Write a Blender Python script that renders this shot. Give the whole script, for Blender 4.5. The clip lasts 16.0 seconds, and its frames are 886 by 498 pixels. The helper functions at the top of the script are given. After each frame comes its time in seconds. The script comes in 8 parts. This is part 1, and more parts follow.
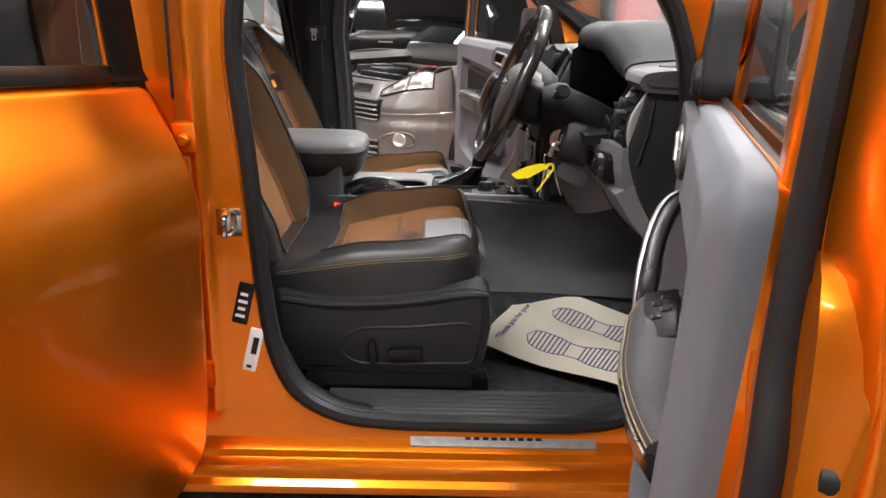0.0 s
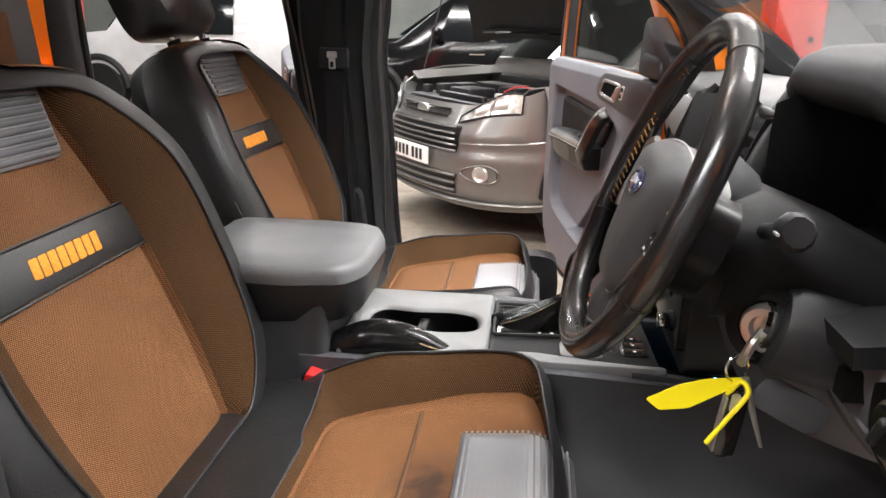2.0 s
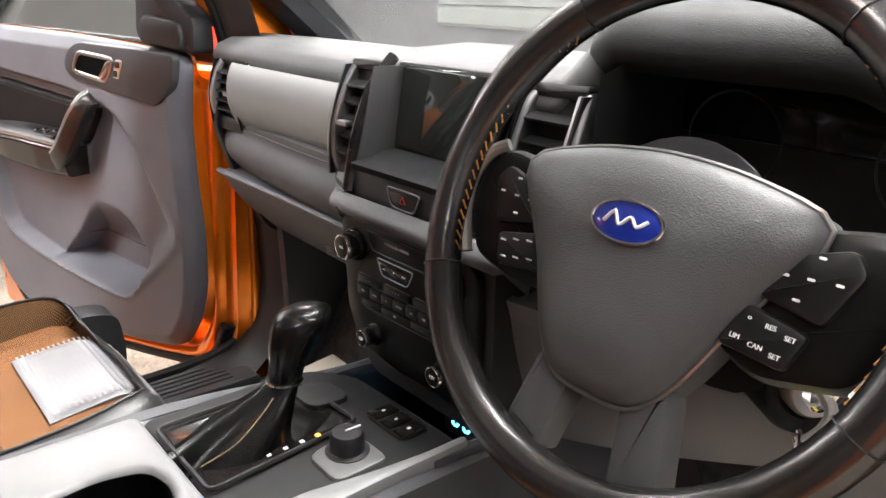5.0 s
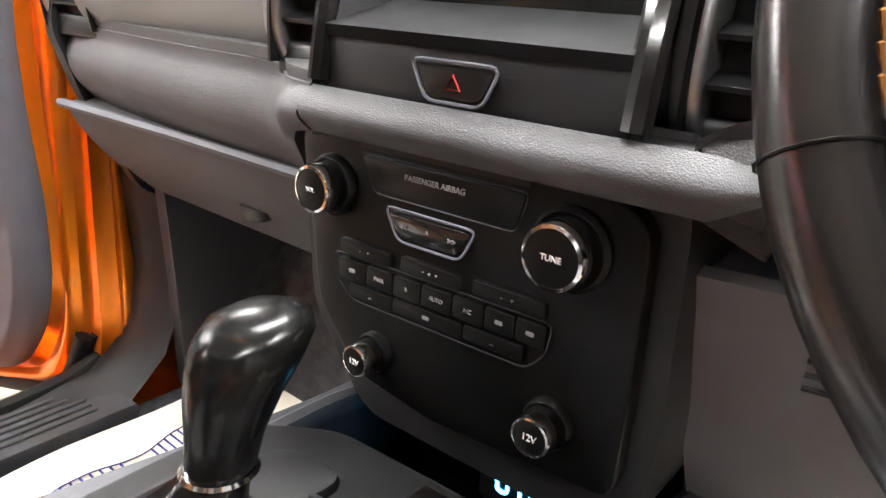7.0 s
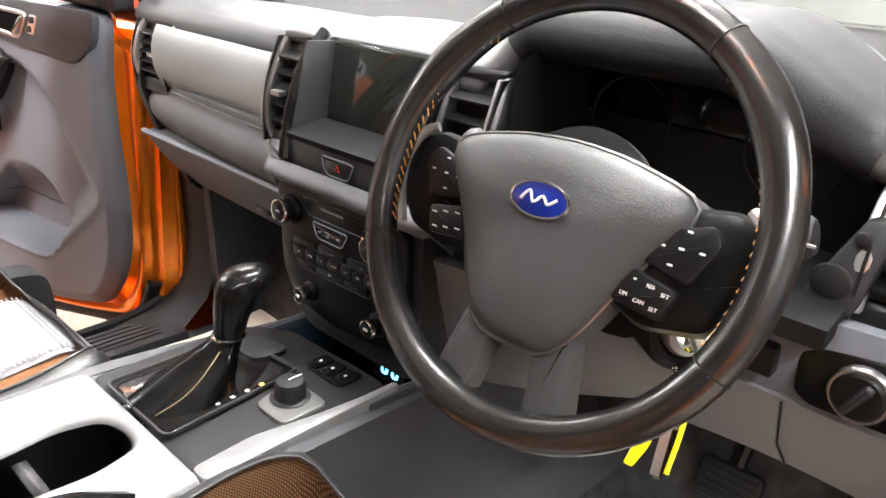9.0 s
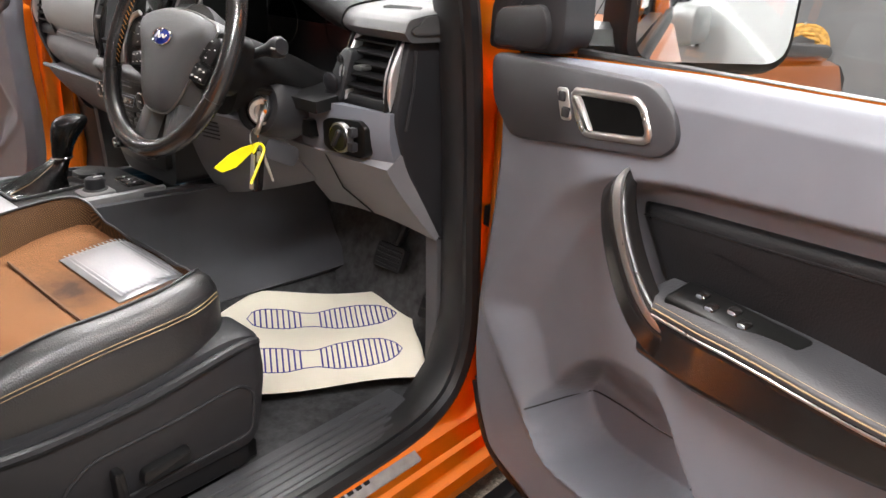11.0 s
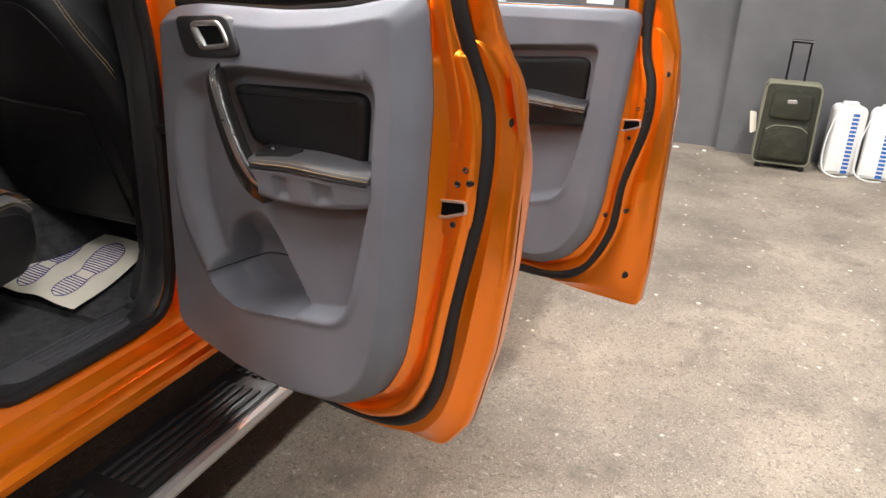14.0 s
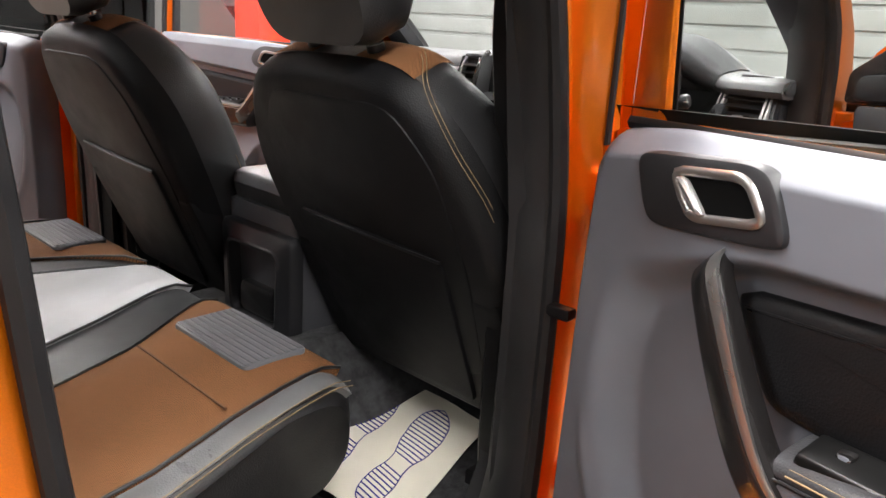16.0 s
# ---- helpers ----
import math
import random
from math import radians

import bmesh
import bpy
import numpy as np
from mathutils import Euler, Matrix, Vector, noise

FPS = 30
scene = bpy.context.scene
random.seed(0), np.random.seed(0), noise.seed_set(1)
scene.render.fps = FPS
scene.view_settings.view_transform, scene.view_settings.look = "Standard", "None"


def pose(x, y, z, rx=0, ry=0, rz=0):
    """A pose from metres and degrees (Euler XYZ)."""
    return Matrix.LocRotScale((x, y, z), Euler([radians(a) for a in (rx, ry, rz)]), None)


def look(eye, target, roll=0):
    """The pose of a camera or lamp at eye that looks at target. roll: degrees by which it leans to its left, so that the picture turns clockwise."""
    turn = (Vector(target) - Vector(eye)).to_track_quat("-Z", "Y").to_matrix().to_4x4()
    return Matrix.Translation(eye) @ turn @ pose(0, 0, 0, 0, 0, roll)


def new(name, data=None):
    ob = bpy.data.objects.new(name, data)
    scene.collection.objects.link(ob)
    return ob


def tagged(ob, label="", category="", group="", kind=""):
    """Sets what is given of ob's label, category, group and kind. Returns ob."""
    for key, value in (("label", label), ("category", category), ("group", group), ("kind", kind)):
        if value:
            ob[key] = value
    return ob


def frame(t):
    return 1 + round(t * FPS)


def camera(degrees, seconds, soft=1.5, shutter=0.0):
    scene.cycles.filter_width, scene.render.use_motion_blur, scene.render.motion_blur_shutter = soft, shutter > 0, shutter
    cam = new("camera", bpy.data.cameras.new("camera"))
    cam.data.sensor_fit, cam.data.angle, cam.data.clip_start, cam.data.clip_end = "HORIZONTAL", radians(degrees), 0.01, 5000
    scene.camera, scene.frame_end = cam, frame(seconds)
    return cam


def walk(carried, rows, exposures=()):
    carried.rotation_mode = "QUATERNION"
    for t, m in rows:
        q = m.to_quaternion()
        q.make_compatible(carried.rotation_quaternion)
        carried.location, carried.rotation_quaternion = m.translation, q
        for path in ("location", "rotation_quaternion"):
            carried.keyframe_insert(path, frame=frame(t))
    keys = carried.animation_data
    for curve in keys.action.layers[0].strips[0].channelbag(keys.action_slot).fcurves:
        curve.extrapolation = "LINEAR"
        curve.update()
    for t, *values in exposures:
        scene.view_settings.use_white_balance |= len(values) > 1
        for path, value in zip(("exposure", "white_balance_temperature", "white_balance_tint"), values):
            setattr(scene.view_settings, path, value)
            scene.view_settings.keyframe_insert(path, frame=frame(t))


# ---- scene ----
cam = camera(62.2, 16.0)
PATH = [
    (0, (0.427, -2.111, 1.375), (0.457, -0.205, 0.771), 1.6),
    (0.5, (0.396, -1.825, 1.403), (0.459, 0.081, 0.802), 1.3),
    (1, (0.378, -1.609, 1.407), (0.429, 0.299, 0.809), 1.4),
    (1.5, (0.431, -1.373, 1.398), (0.396, 0.537, 0.805), 1.4),
    (2, (0.477, -1.159, 1.39), (0.251, 0.739, 0.803), 0.9),
    (2.5, (0.478, -1.122, 1.358), (0.158, 0.765, 0.775), 1.2),
    (3, (0.484, -1.1, 1.382), (0.124, 0.78, 0.802), 0.9),
    (3.5, (0.423, -0.981, 1.417), (0.403, 0.931, 0.83), 1.1),
    (4, (0.284, -0.874, 1.413), (0.817, 0.954, 0.8), 0.8),
    (4.5, (0.208, -0.793, 1.39), (1.201, 0.826, 0.763), 1.3),
    (4.7, (0.192, -0.742, 1.381), (1.309, 0.79, 0.743), 1.3),
    (6.8, (0.379, -0.268, 1.23), (1.859, 0.904, 0.568), 3.0),
    (7, (0.372, -0.274, 1.203), (1.848, 0.89, 0.522), 2.9),
    (7.5, (0.321, -0.314, 1.198), (1.79, 0.837, 0.479), 3.5),
    (8, (0.232, -0.407, 1.298), (1.688, 0.752, 0.565), 3.8),
    (8.2, (0.196, -0.447, 1.347), (1.644, 0.718, 0.607), 4.0),
    (10.3, (0.063, -1.237, 1.434), (1.367, 0.059, 0.646), 3.0),
    (10.5, (0.028, -1.316, 1.429), (1.356, -0.042, 0.645), 2.8),
    (11, (-0.009, -1.532, 1.393), (1.377, -0.312, 0.624), 2.5),
    (11.5, (-0.105, -1.709, 1.382), (1.376, -0.601, 0.621), 2.2),
    (12, (-0.306, -1.8, 1.365), (1.286, -0.849, 0.614), 2.2),
    (12.5, (-0.573, -1.923, 1.381), (1.096, -1.112, 0.635), 2.3),
    (13, (-0.877, -2.006, 1.368), (0.837, -1.296, 0.621), 2.5),
    (13.5, (-1.123, -1.997, 1.346), (0.616, -1.338, 0.61), 2.7),
    (14, (-1.346, -1.919, 1.358), (0.404, -1.261, 0.646), 2.8),
    (14.5, (-1.357, -1.81, 1.362), (0.381, -1.091, 0.684), 3.0),
    (15, (-1.177, -1.625, 1.356), (0.514, -0.767, 0.72), 3.3),
    (15.5, (-1.006, -1.472, 1.351), (0.567, -0.395, 0.746), 3.1),
    (16, (-0.889, -1.314, 1.364), (0.513, -0.011, 0.784), 3.3),
]
EXPOSURE = [(0.0, 0.1), (2.0, 0.26), (3.0, 0.34), (4.0, 0.52), (4.7, 0.6), (6.8, 1.60), (7.5, 1.56), (8.2, 1.42), (10.3, 0.82), (11.0, 0.78), (12.0, 0.48), (12.7, 0.22), (14.0, 0.14), (15.0, 0.25), (15.5, 0.48), (16.0, 0.74)]
walk(cam, [(t, look(eye, target, roll)) for t, eye, target, roll in PATH], EXPOSURE)

# ---- light ----
world = bpy.data.worlds.new("workshop_air")
scene.world = world
world.use_nodes = True
world.node_tree.nodes["Background"].inputs[0].default_value = (0.75, 0.8, 0.9, 1)
world.node_tree.nodes["Background"].inputs[1].default_value = 0.05


def lamp(x, y, z, length, width, power, along_x=True, tilt=0.0):
    data = bpy.data.lights.new("strip_light", "AREA")
    data.shape, data.size, data.size_y, data.energy = "RECTANGLE", length, width, power
    data.color = (1.0, 0.975, 0.96)
    ob = new("strip_light", data)
    ob.matrix_world = pose(x, y, z, tilt, 0, 0 if along_x else 90)
    return ob


# ---- materials ----
def mat(name, colour, rough=0.5, metal=0.0, coat=0.0, vary=0.12, scale=6.0, bump=0.0, grain=400.0, kind="noise",
        emit=0.0, clear=0.0, colour2=None, spec=0.5, upright=False):
    m = bpy.data.materials.new(name)
    m.use_nodes = True
    nodes, links = m.node_tree.nodes, m.node_tree.links
    b = nodes["Principled BSDF"]
    b.inputs["Roughness"].default_value = rough
    b.inputs["Metallic"].default_value = metal
    b.inputs["Coat Weight"].default_value = coat
    b.inputs["Coat Roughness"].default_value = 0.06
    b.inputs["Specular IOR Level"].default_value = spec
    c = (*colour, 1.0)
    b.inputs["Base Color"].default_value = c
    if emit:
        b.inputs["Emission Color"].default_value = c
        b.inputs["Emission Strength"].default_value = emit
    if clear:
        b.inputs["Transmission Weight"].default_value = clear
        b.inputs["IOR"].default_value = 1.45
        return m
    coords = nodes.new("ShaderNodeTexCoord")
    if vary:
        n1 = nodes.new("ShaderNodeTexNoise")
        n1.inputs["Scale"].default_value, n1.inputs["Detail"].default_value = scale, 6
        links.new(coords.outputs["Object"], n1.inputs["Vector"])
        mix = nodes.new("ShaderNodeMix")
        mix.data_type = "RGBA"
        low = colour2 or tuple(v * (1 - 2 * vary) for v in colour)
        high = colour if colour2 else tuple(min(1, v * (1 + 2 * vary)) for v in colour)
        mix.inputs[6].default_value, mix.inputs[7].default_value = (*low, 1), (*high, 1)
        ramp = nodes.new("ShaderNodeMapRange")
        ramp.inputs[1].default_value, ramp.inputs[2].default_value = 0.3, 0.7
        links.new(n1.outputs["Fac"], ramp.inputs[0])
        links.new(ramp.outputs[0], mix.inputs[0])
        links.new(mix.outputs[2], b.inputs["Base Color"])
        wear = nodes.new("ShaderNodeMapRange")
        wear.inputs[1].default_value, wear.inputs[2].default_value = 0.25, 0.75
        wear.inputs[3].default_value, wear.inputs[4].default_value = max(0.02, rough * (1 - vary)), min(1, rough * (1 + vary))
        n3 = nodes.new("ShaderNodeTexNoise")
        n3.inputs["Scale"].default_value, n3.inputs["Detail"].default_value = scale * 3.1, 4
        links.new(coords.outputs["Object"], n3.inputs["Vector"])
        links.new(n3.outputs["Fac"], wear.inputs[0])
        links.new(wear.outputs[0], b.inputs["Roughness"])
    if bump:
        bp = nodes.new("ShaderNodeBump")
        bp.inputs["Strength"].default_value, bp.inputs["Distance"].default_value = bump, 0.001
        if kind == "leather":
            t = nodes.new("ShaderNodeTexVoronoi")
            t.inputs["Scale"].default_value = grain
            links.new(coords.outputs["Object"], t.inputs["Vector"])
            links.new(t.outputs["Distance"], bp.inputs["Height"])
        elif kind == "weave":
            ws = []
            lay = nodes.new("ShaderNodeMapping")
            lay.inputs["Rotation"].default_value = (0, 0.411 if upright else 0, 0)
            links.new(coords.outputs["Object"], lay.inputs["Vector"])
            mp = nodes.new("ShaderNodeMapping")
            mp.inputs["Rotation"].default_value = (0.785, 0, 0) if upright else (0, 0, 0.785)
            links.new(lay.outputs[0], mp.inputs["Vector"])
            for axis in (("Y", "Z") if upright else ("X", "Y")):
                w = nodes.new("ShaderNodeTexWave")
                w.bands_direction = axis
                w.inputs["Scale"].default_value = grain
                links.new(mp.outputs[0], w.inputs["Vector"])
                ws.append(w)
            mul = nodes.new("ShaderNodeMath")
            mul.operation = "MULTIPLY"
            links.new(ws[0].outputs["Fac"], mul.inputs[0])
            links.new(ws[1].outputs["Fac"], mul.inputs[1])
            links.new(mul.outputs[0], bp.inputs["Height"])
            base = b.inputs["Base Color"].links[0].from_socket if b.inputs["Base Color"].links else None
            dots = nodes.new("ShaderNodeMix")
            dots.data_type = "RGBA"
            dots.inputs[6].default_value = tuple(v * 0.16 for v in colour) + (1,)
            dots.inputs[7].default_value = c
            if base:
                links.new(base, dots.inputs[7])
            links.new(mul.outputs[0], dots.inputs[0])
            links.new(dots.outputs[2], b.inputs["Base Color"])
        else:
            t = nodes.new("ShaderNodeTexNoise")
            t.inputs["Scale"].default_value, t.inputs["Detail"].default_value = grain, 3
            links.new(coords.outputs["Object"], t.inputs["Vector"])
            links.new(t.outputs["Fac"], bp.inputs["Height"])
        links.new(bp.outputs[0], b.inputs["Normal"])
    return m


def floor_mat():
    """Rough old concrete: broad stains, oil spots, gravel speckle and pits."""
    m = mat("stained_concrete", (0.27, 0.226, 0.178), 0.68, vary=0.17, scale=1.7)
    nodes, links = m.node_tree.nodes, m.node_tree.links
    b = nodes["Principled BSDF"]
    coords = nodes.new("ShaderNodeTexCoord")
    base = b.inputs["Base Color"].links[0].from_socket
    for scale, lo, hi, colour, amount in ((160, .54, .64, (0.70, 0.64, 0.55, 1), .5), (85, .55, .62, (0.09, 0.075, 0.06, 1), .65), (1.1, .47, .66, (0.15, 0.125, 0.10, 1), .55), (3.2, .52, .68, (0.11, 0.092, 0.075, 1), .6), (24, .58, .68, (0.12, 0.10, 0.085, 1), .55), (45, .60, .68, (0.6, 0.54, 0.46, 1), .5)):
        n = nodes.new("ShaderNodeTexNoise")
        n.inputs["Scale"].default_value, n.inputs["Detail"].default_value, n.inputs["Roughness"].default_value = scale, 5, .65
        links.new(coords.outputs["Object"], n.inputs["Vector"])
        r = nodes.new("ShaderNodeMapRange")
        r.inputs[1].default_value, r.inputs[2].default_value, r.inputs[4].default_value = lo, hi, amount
        links.new(n.outputs["Fac"], r.inputs[0])
        x = nodes.new("ShaderNodeMix")
        x.data_type = "RGBA"
        x.inputs[7].default_value = colour
        links.new(base, x.inputs[6])
        links.new(r.outputs[0], x.inputs[0])
        base = x.outputs[2]
    links.new(base, b.inputs["Base Color"])
    n = nodes.new("ShaderNodeTexNoise")
    n.inputs["Scale"].default_value, n.inputs["Detail"].default_value = 90, 6
    links.new(coords.outputs["Object"], n.inputs["Vector"])
    bp = nodes.new("ShaderNodeBump")
    bp.inputs["Strength"].default_value, bp.inputs["Distance"].default_value = 0.7, 0.006
    links.new(n.outputs["Fac"], bp.inputs["Height"])
    links.new(bp.outputs[0], b.inputs["Normal"])
    return m


ORANGE = mat("orange_metallic_paint", (0.88, 0.217, 0.005), 0.30, 0.86, 0.6, vary=0.03, scale=900)
GREY = mat("grey_moulded_plastic", (0.124, 0.130, 0.150), 0.50, spec=0.3, bump=0.22, grain=1500, vary=0.06)
ROLLGREY = mat("mid_grey_moulded_plastic", (0.092, 0.090, 0.095), 0.55, spec=0.3, bump=0.4, grain=900, kind="leather", vary=0.08)
VOIDBLACK = mat("painted_hollow_shade", (0.002, 0.002, 0.002), 0.9, spec=0.05, vary=0.1)
DASHGREY = mat("charcoal_moulded_plastic", (0.066, 0.065, 0.067), 0.5, spec=0.35, bump=0.4, grain=900, kind="leather", vary=0.08)
DARK = mat("dark_grey_plastic", (0.015, 0.015, 0.017), 0.45, spec=0.35, bump=0.25, grain=1300, vary=0.1)
BLACK = mat("black_plastic", (0.006, 0.006, 0.0065), 0.36, spec=0.35, vary=0.1)
GLOSS = mat("gloss_black_plastic", (0.008, 0.007, 0.007), 0.12, coat=0.5, vary=0.05)
BLACKSATIN = mat("satin_black_plastic", (0.0045, 0.0045, 0.0045), 0.32, spec=0.2, vary=0.06)
LEATHER = mat("black_leather", (0.016, 0.016, 0.017), 0.38, spec=0.75, bump=0.3, grain=420, kind="leather", vary=0.15)
BACKLEATHER = mat("matt_black_seat_back", (0.0055, 0.0055, 0.0062), 0.5, spec=0.22, bump=0.3, grain=420, kind="leather", vary=0.12)
ARMLEATHER = mat("dark_grey_armrest_leather", (0.030, 0.030, 0.033), 0.44, spec=0.4, bump=0.25, grain=420, kind="leather", vary=0.12)
SLEATHER = mat("pale_grey_leather", (0.145, 0.145, 0.152), 0.36, bump=0.25, grain=420, kind="leather", vary=0.12)
BROWN = mat("brown_seat_fabric", (0.46, 0.205, 0.088), 0.85, spec=0.15, bump=0.3, grain=170, kind="weave", vary=0.07, scale=9)
BROWNB = mat("brown_backrest_fabric", (0.40, 0.180, 0.080), 0.85, spec=0.15, bump=0.3, grain=150, kind="weave", vary=0.07, scale=9, upright=True)
BROWNW = mat("brown_woven_mesh_fabric", (0.16, 0.078, 0.034), 0.85, spec=0.12, bump=0.4, grain=140, kind="weave", vary=0.06, scale=8)
BROWNWB = mat("brown_backrest_mesh_fabric", (0.16, 0.078, 0.034), 0.85, spec=0.12, bump=0.4, grain=140, kind="weave", vary=0.06, scale=8, upright=True)
RIBMAT = mat("silver_grey_fabric", (0.28, 0.28, 0.295), 0.38, 0.65, vary=0.08, bump=0.2, grain=800)
STITCH = mat("tan_thread", (0.26, 0.185, 0.095), 0.7, vary=0.1, scale=60)
OSTITCH = mat("orange_thread", (0.55, 0.25, 0.05), 0.6, vary=0.1, scale=60)
CARPET = mat("black_carpet", (0.040, 0.040, 0.042), 0.95, bump=1.0, grain=500, vary=0.25, scale=40)
RUBBER = mat("black_rubber", (0.008, 0.008, 0.009), 0.55, spec=0.35, vary=0.15, bump=0.1, grain=300)
CHROME = mat("chrome", (0.78, 0.77, 0.75), 0.10, 1.0, vary=0.04)
SATIN = mat("satin_silver", (0.62, 0.61, 0.60), 0.3, 0.85, vary=0.05)
GLASS = mat("window_glass", (0.93, 0.96, 0.95), 0.0, clear=1.0)
SMOKE = mat("tinted_glass", (0.16, 0.18, 0.18), 0.0, clear=1.0)
PAPER = mat("cream_paper", (0.86, 0.81, 0.68), 0.85, vary=0.04, scale=5, bump=0.3, grain=40)
INK = mat("blue_ink", (0.03, 0.02, 0.22), 0.7, vary=0.05)
YELLOW = mat("yellow_plastic_tag", (0.85, 0.72, 0.01), 0.35, vary=0.04)
WHITE = mat("white_plastic", (0.78, 0.78, 0.76), 0.45, vary=0.05)
DIMMARK = mat("grey_key_marking", (0.24, 0.24, 0.24), 0.6, vary=0.0)
MARK = mat("white_marking", (0.75, 0.75, 0.75), 0.6, vary=0.0)
REDMAT = mat("red_plastic", (0.55, 0.02, 0.02), 0.4, vary=0.1)
REDPAINT = mat("red_steel_paint", (0.72, 0.045, 0.02), 0.42, vary=0.08, scale=4)
LOGO = mat("orange_embroidery", (0.85, 0.30, 0.02), 0.7, vary=0.1, scale=200, bump=0.4, grain=800)
CONCRETE = floor_mat()
WALLGREY = mat("dark_grey_wall_paint", (0.115, 0.115, 0.12), 0.62, vary=0.1, scale=2.2, bump=1.0, grain=38)
PALEWALL = mat("pale_grey_blockwork_paint", (0.25, 0.265, 0.25), 0.6, vary=0.1, scale=1.5, bump=0.4, grain=50)
CEILMAT = mat("dark_corrugated_ceiling", (0.09, 0.09, 0.095), 0.7, vary=0.1, scale=2)
TUBE = mat("lit_tube", (1.0, 0.96, 0.9), 0.5, emit=14.0, vary=0.0)
STEEL = mat("brushed_steel", (0.55, 0.53, 0.50), 0.32, 0.9, vary=0.1, scale=30)


# ---- mesh helpers ----
def mesh_of(verts, faces, name, angle=38):
    me = bpy.data.meshes.new(name)
    me.from_pydata([tuple(v) for v in verts], [], faces)
    bm = bmesh.new()
    bm.from_mesh(me)
    bmesh.ops.recalc_face_normals(bm, faces=bm.faces[:])
    bm.to_mesh(me)
    bm.free()
    me.shade_smooth()
    me.set_sharp_from_angle(angle=radians(angle))
    return me


def thing(name, at, label, category, group="", kind=""):
    ob = new(name)
    ob.location = at
    ob["base"] = list(at)
    ob.empty_display_size = 0.05
    return tagged(ob, label, category, group, kind)


def part(name, geo, material, parent, label="", angle=38):
    """Links world-space geometry (verts, faces) as one mesh under a thing or a part."""
    base = Vector(parent["base"]) if parent else Vector((0, 0, 0))
    verts, faces = geo
    verts = [Vector(v) for v in verts]
    c = sum(verts, Vector()) / len(verts)
    ob = new(name, mesh_of([v - c for v in verts], faces, name, angle))
    ob.data.materials.append(material)
    ob["base"] = list(c)
    if parent:
        ob.parent = parent
    ob.location = c - base
    return tagged(ob, label)


def solo(name, geo, material, label, category, kind="", group="", angle=38):
    return tagged(part(name, geo, material, None, "", angle), label, category, group, kind)


def join(*geos):
    verts, faces = [], []
    for v, f in geos:
        k = len(verts)
        verts += list(v)
        faces += [[i + k for i in q] for q in f]
    return verts, faces


def moved(geo, m):
    return [m @ Vector(v) for v in geo[0]], geo[1]


def mirror(geo):
    return [Vector((v[0], -v[1], v[2])) for v in geo[0]], geo[1]


def rnd(poly, r, k=4):
    """A polygon with rounded corners."""
    out, n = [], len(poly)
    for i in range(n):
        p, a, b = Vector(poly[i]).to_2d(), Vector(poly[i - 1]).to_2d(), Vector(poly[(i + 1) % n]).to_2d()
        da, db = a - p, b - p
        ra, rb = min(r, da.length * 0.45), min(r, db.length * 0.45)
        s, e = p + da.normalized() * ra, p + db.normalized() * rb
        for j in range(k + 1):
            t = j / k
            out.append(tuple((1 - t) ** 2 * s + 2 * t * (1 - t) * p + t * t * e))
    return out


def rect(w, h, cx=0.0, cy=0.0):
    return [(cx - w / 2, cy - h / 2), (cx + w / 2, cy - h / 2), (cx + w / 2, cy + h / 2), (cx - w / 2, cy + h / 2)]


def area2(poly):
    return sum(poly[i - 1][0] * poly[i][1] - poly[i][0] * poly[i - 1][1] for i in range(len(poly)))


def inset(poly, d):
    """The polygon moved inwards by d."""
    s = 1 if area2(poly) > 0 else -1
    out, n = [], len(poly)
    for i in range(n):
        p, a, b = Vector(poly[i]).to_2d(), Vector(poly[i - 1]).to_2d(), Vector(poly[(i + 1) % n]).to_2d()
        e1, e2 = (p - a), (b - p)
        if e1.length < 1e-7 or e2.length < 1e-7:
            out.append(tuple(p))
            continue
        e1, e2 = e1.normalized(), e2.normalized()
        n1, n2 = Vector((-e1.y, e1.x)) * s, Vector((-e2.y, e2.x)) * s
        m = n1 + n2
        k = max(0.35, 1 + n1.dot(n2))
        out.append(tuple(p + m * (d / k)))
    return out


def loft(rings, closed=True, caps=True):
    verts, faces, n = [], [], len(rings[0])
    for r in rings:
        verts += [tuple(p) for p in r]
    for i in range(len(rings) - 1):
        for j in range(n if closed else n - 1):
            a, b = i * n + j, i * n + (j + 1) % n
            faces.append([a, b, b + n, a + n])
    if caps and closed:
        faces.append(list(range(n)))
        faces.append(list(range((len(rings) - 1) * n, len(rings) * n)))
    return verts, faces


def shrink(loop, f, c=None):
    """A loop scaled towards its centre."""
    cx, cy = c or (sum(p[0] for p in loop) / len(loop), sum(p[1] for p in loop) / len(loop))
    return [(cx + (x - cx) * f, cy + (y - cy) * f) for x, y in loop]


def slab(poly, z0, z1, m=Matrix(), bevel=0.0, both=False):
    """A polygon in local x, y pushed from z0 to z1 along local z, its top edge bevelled."""
    b = min(bevel, abs(z1 - z0) * 0.49)
    s = 1 if z1 > z0 else -1
    rings = [[(x, y, z0) for x, y in poly]]
    if both and b:
        rings = [[(x, y, z0) for x, y in inset(poly, b)], [(x, y, z0 + s * b) for x, y in poly]]
    if b:
        rings.append([(x, y, z1 - s * b) for x, y in poly])
        rings.append([(x, y, z1 - s * b * 0.3) for x, y in inset(poly, b * 0.3)])
        rings.append([(x, y, z1) for x, y in inset(poly, b)])
    else:
        rings.append([(x, y, z1) for x, y in poly])
    return moved(loft(rings), m)


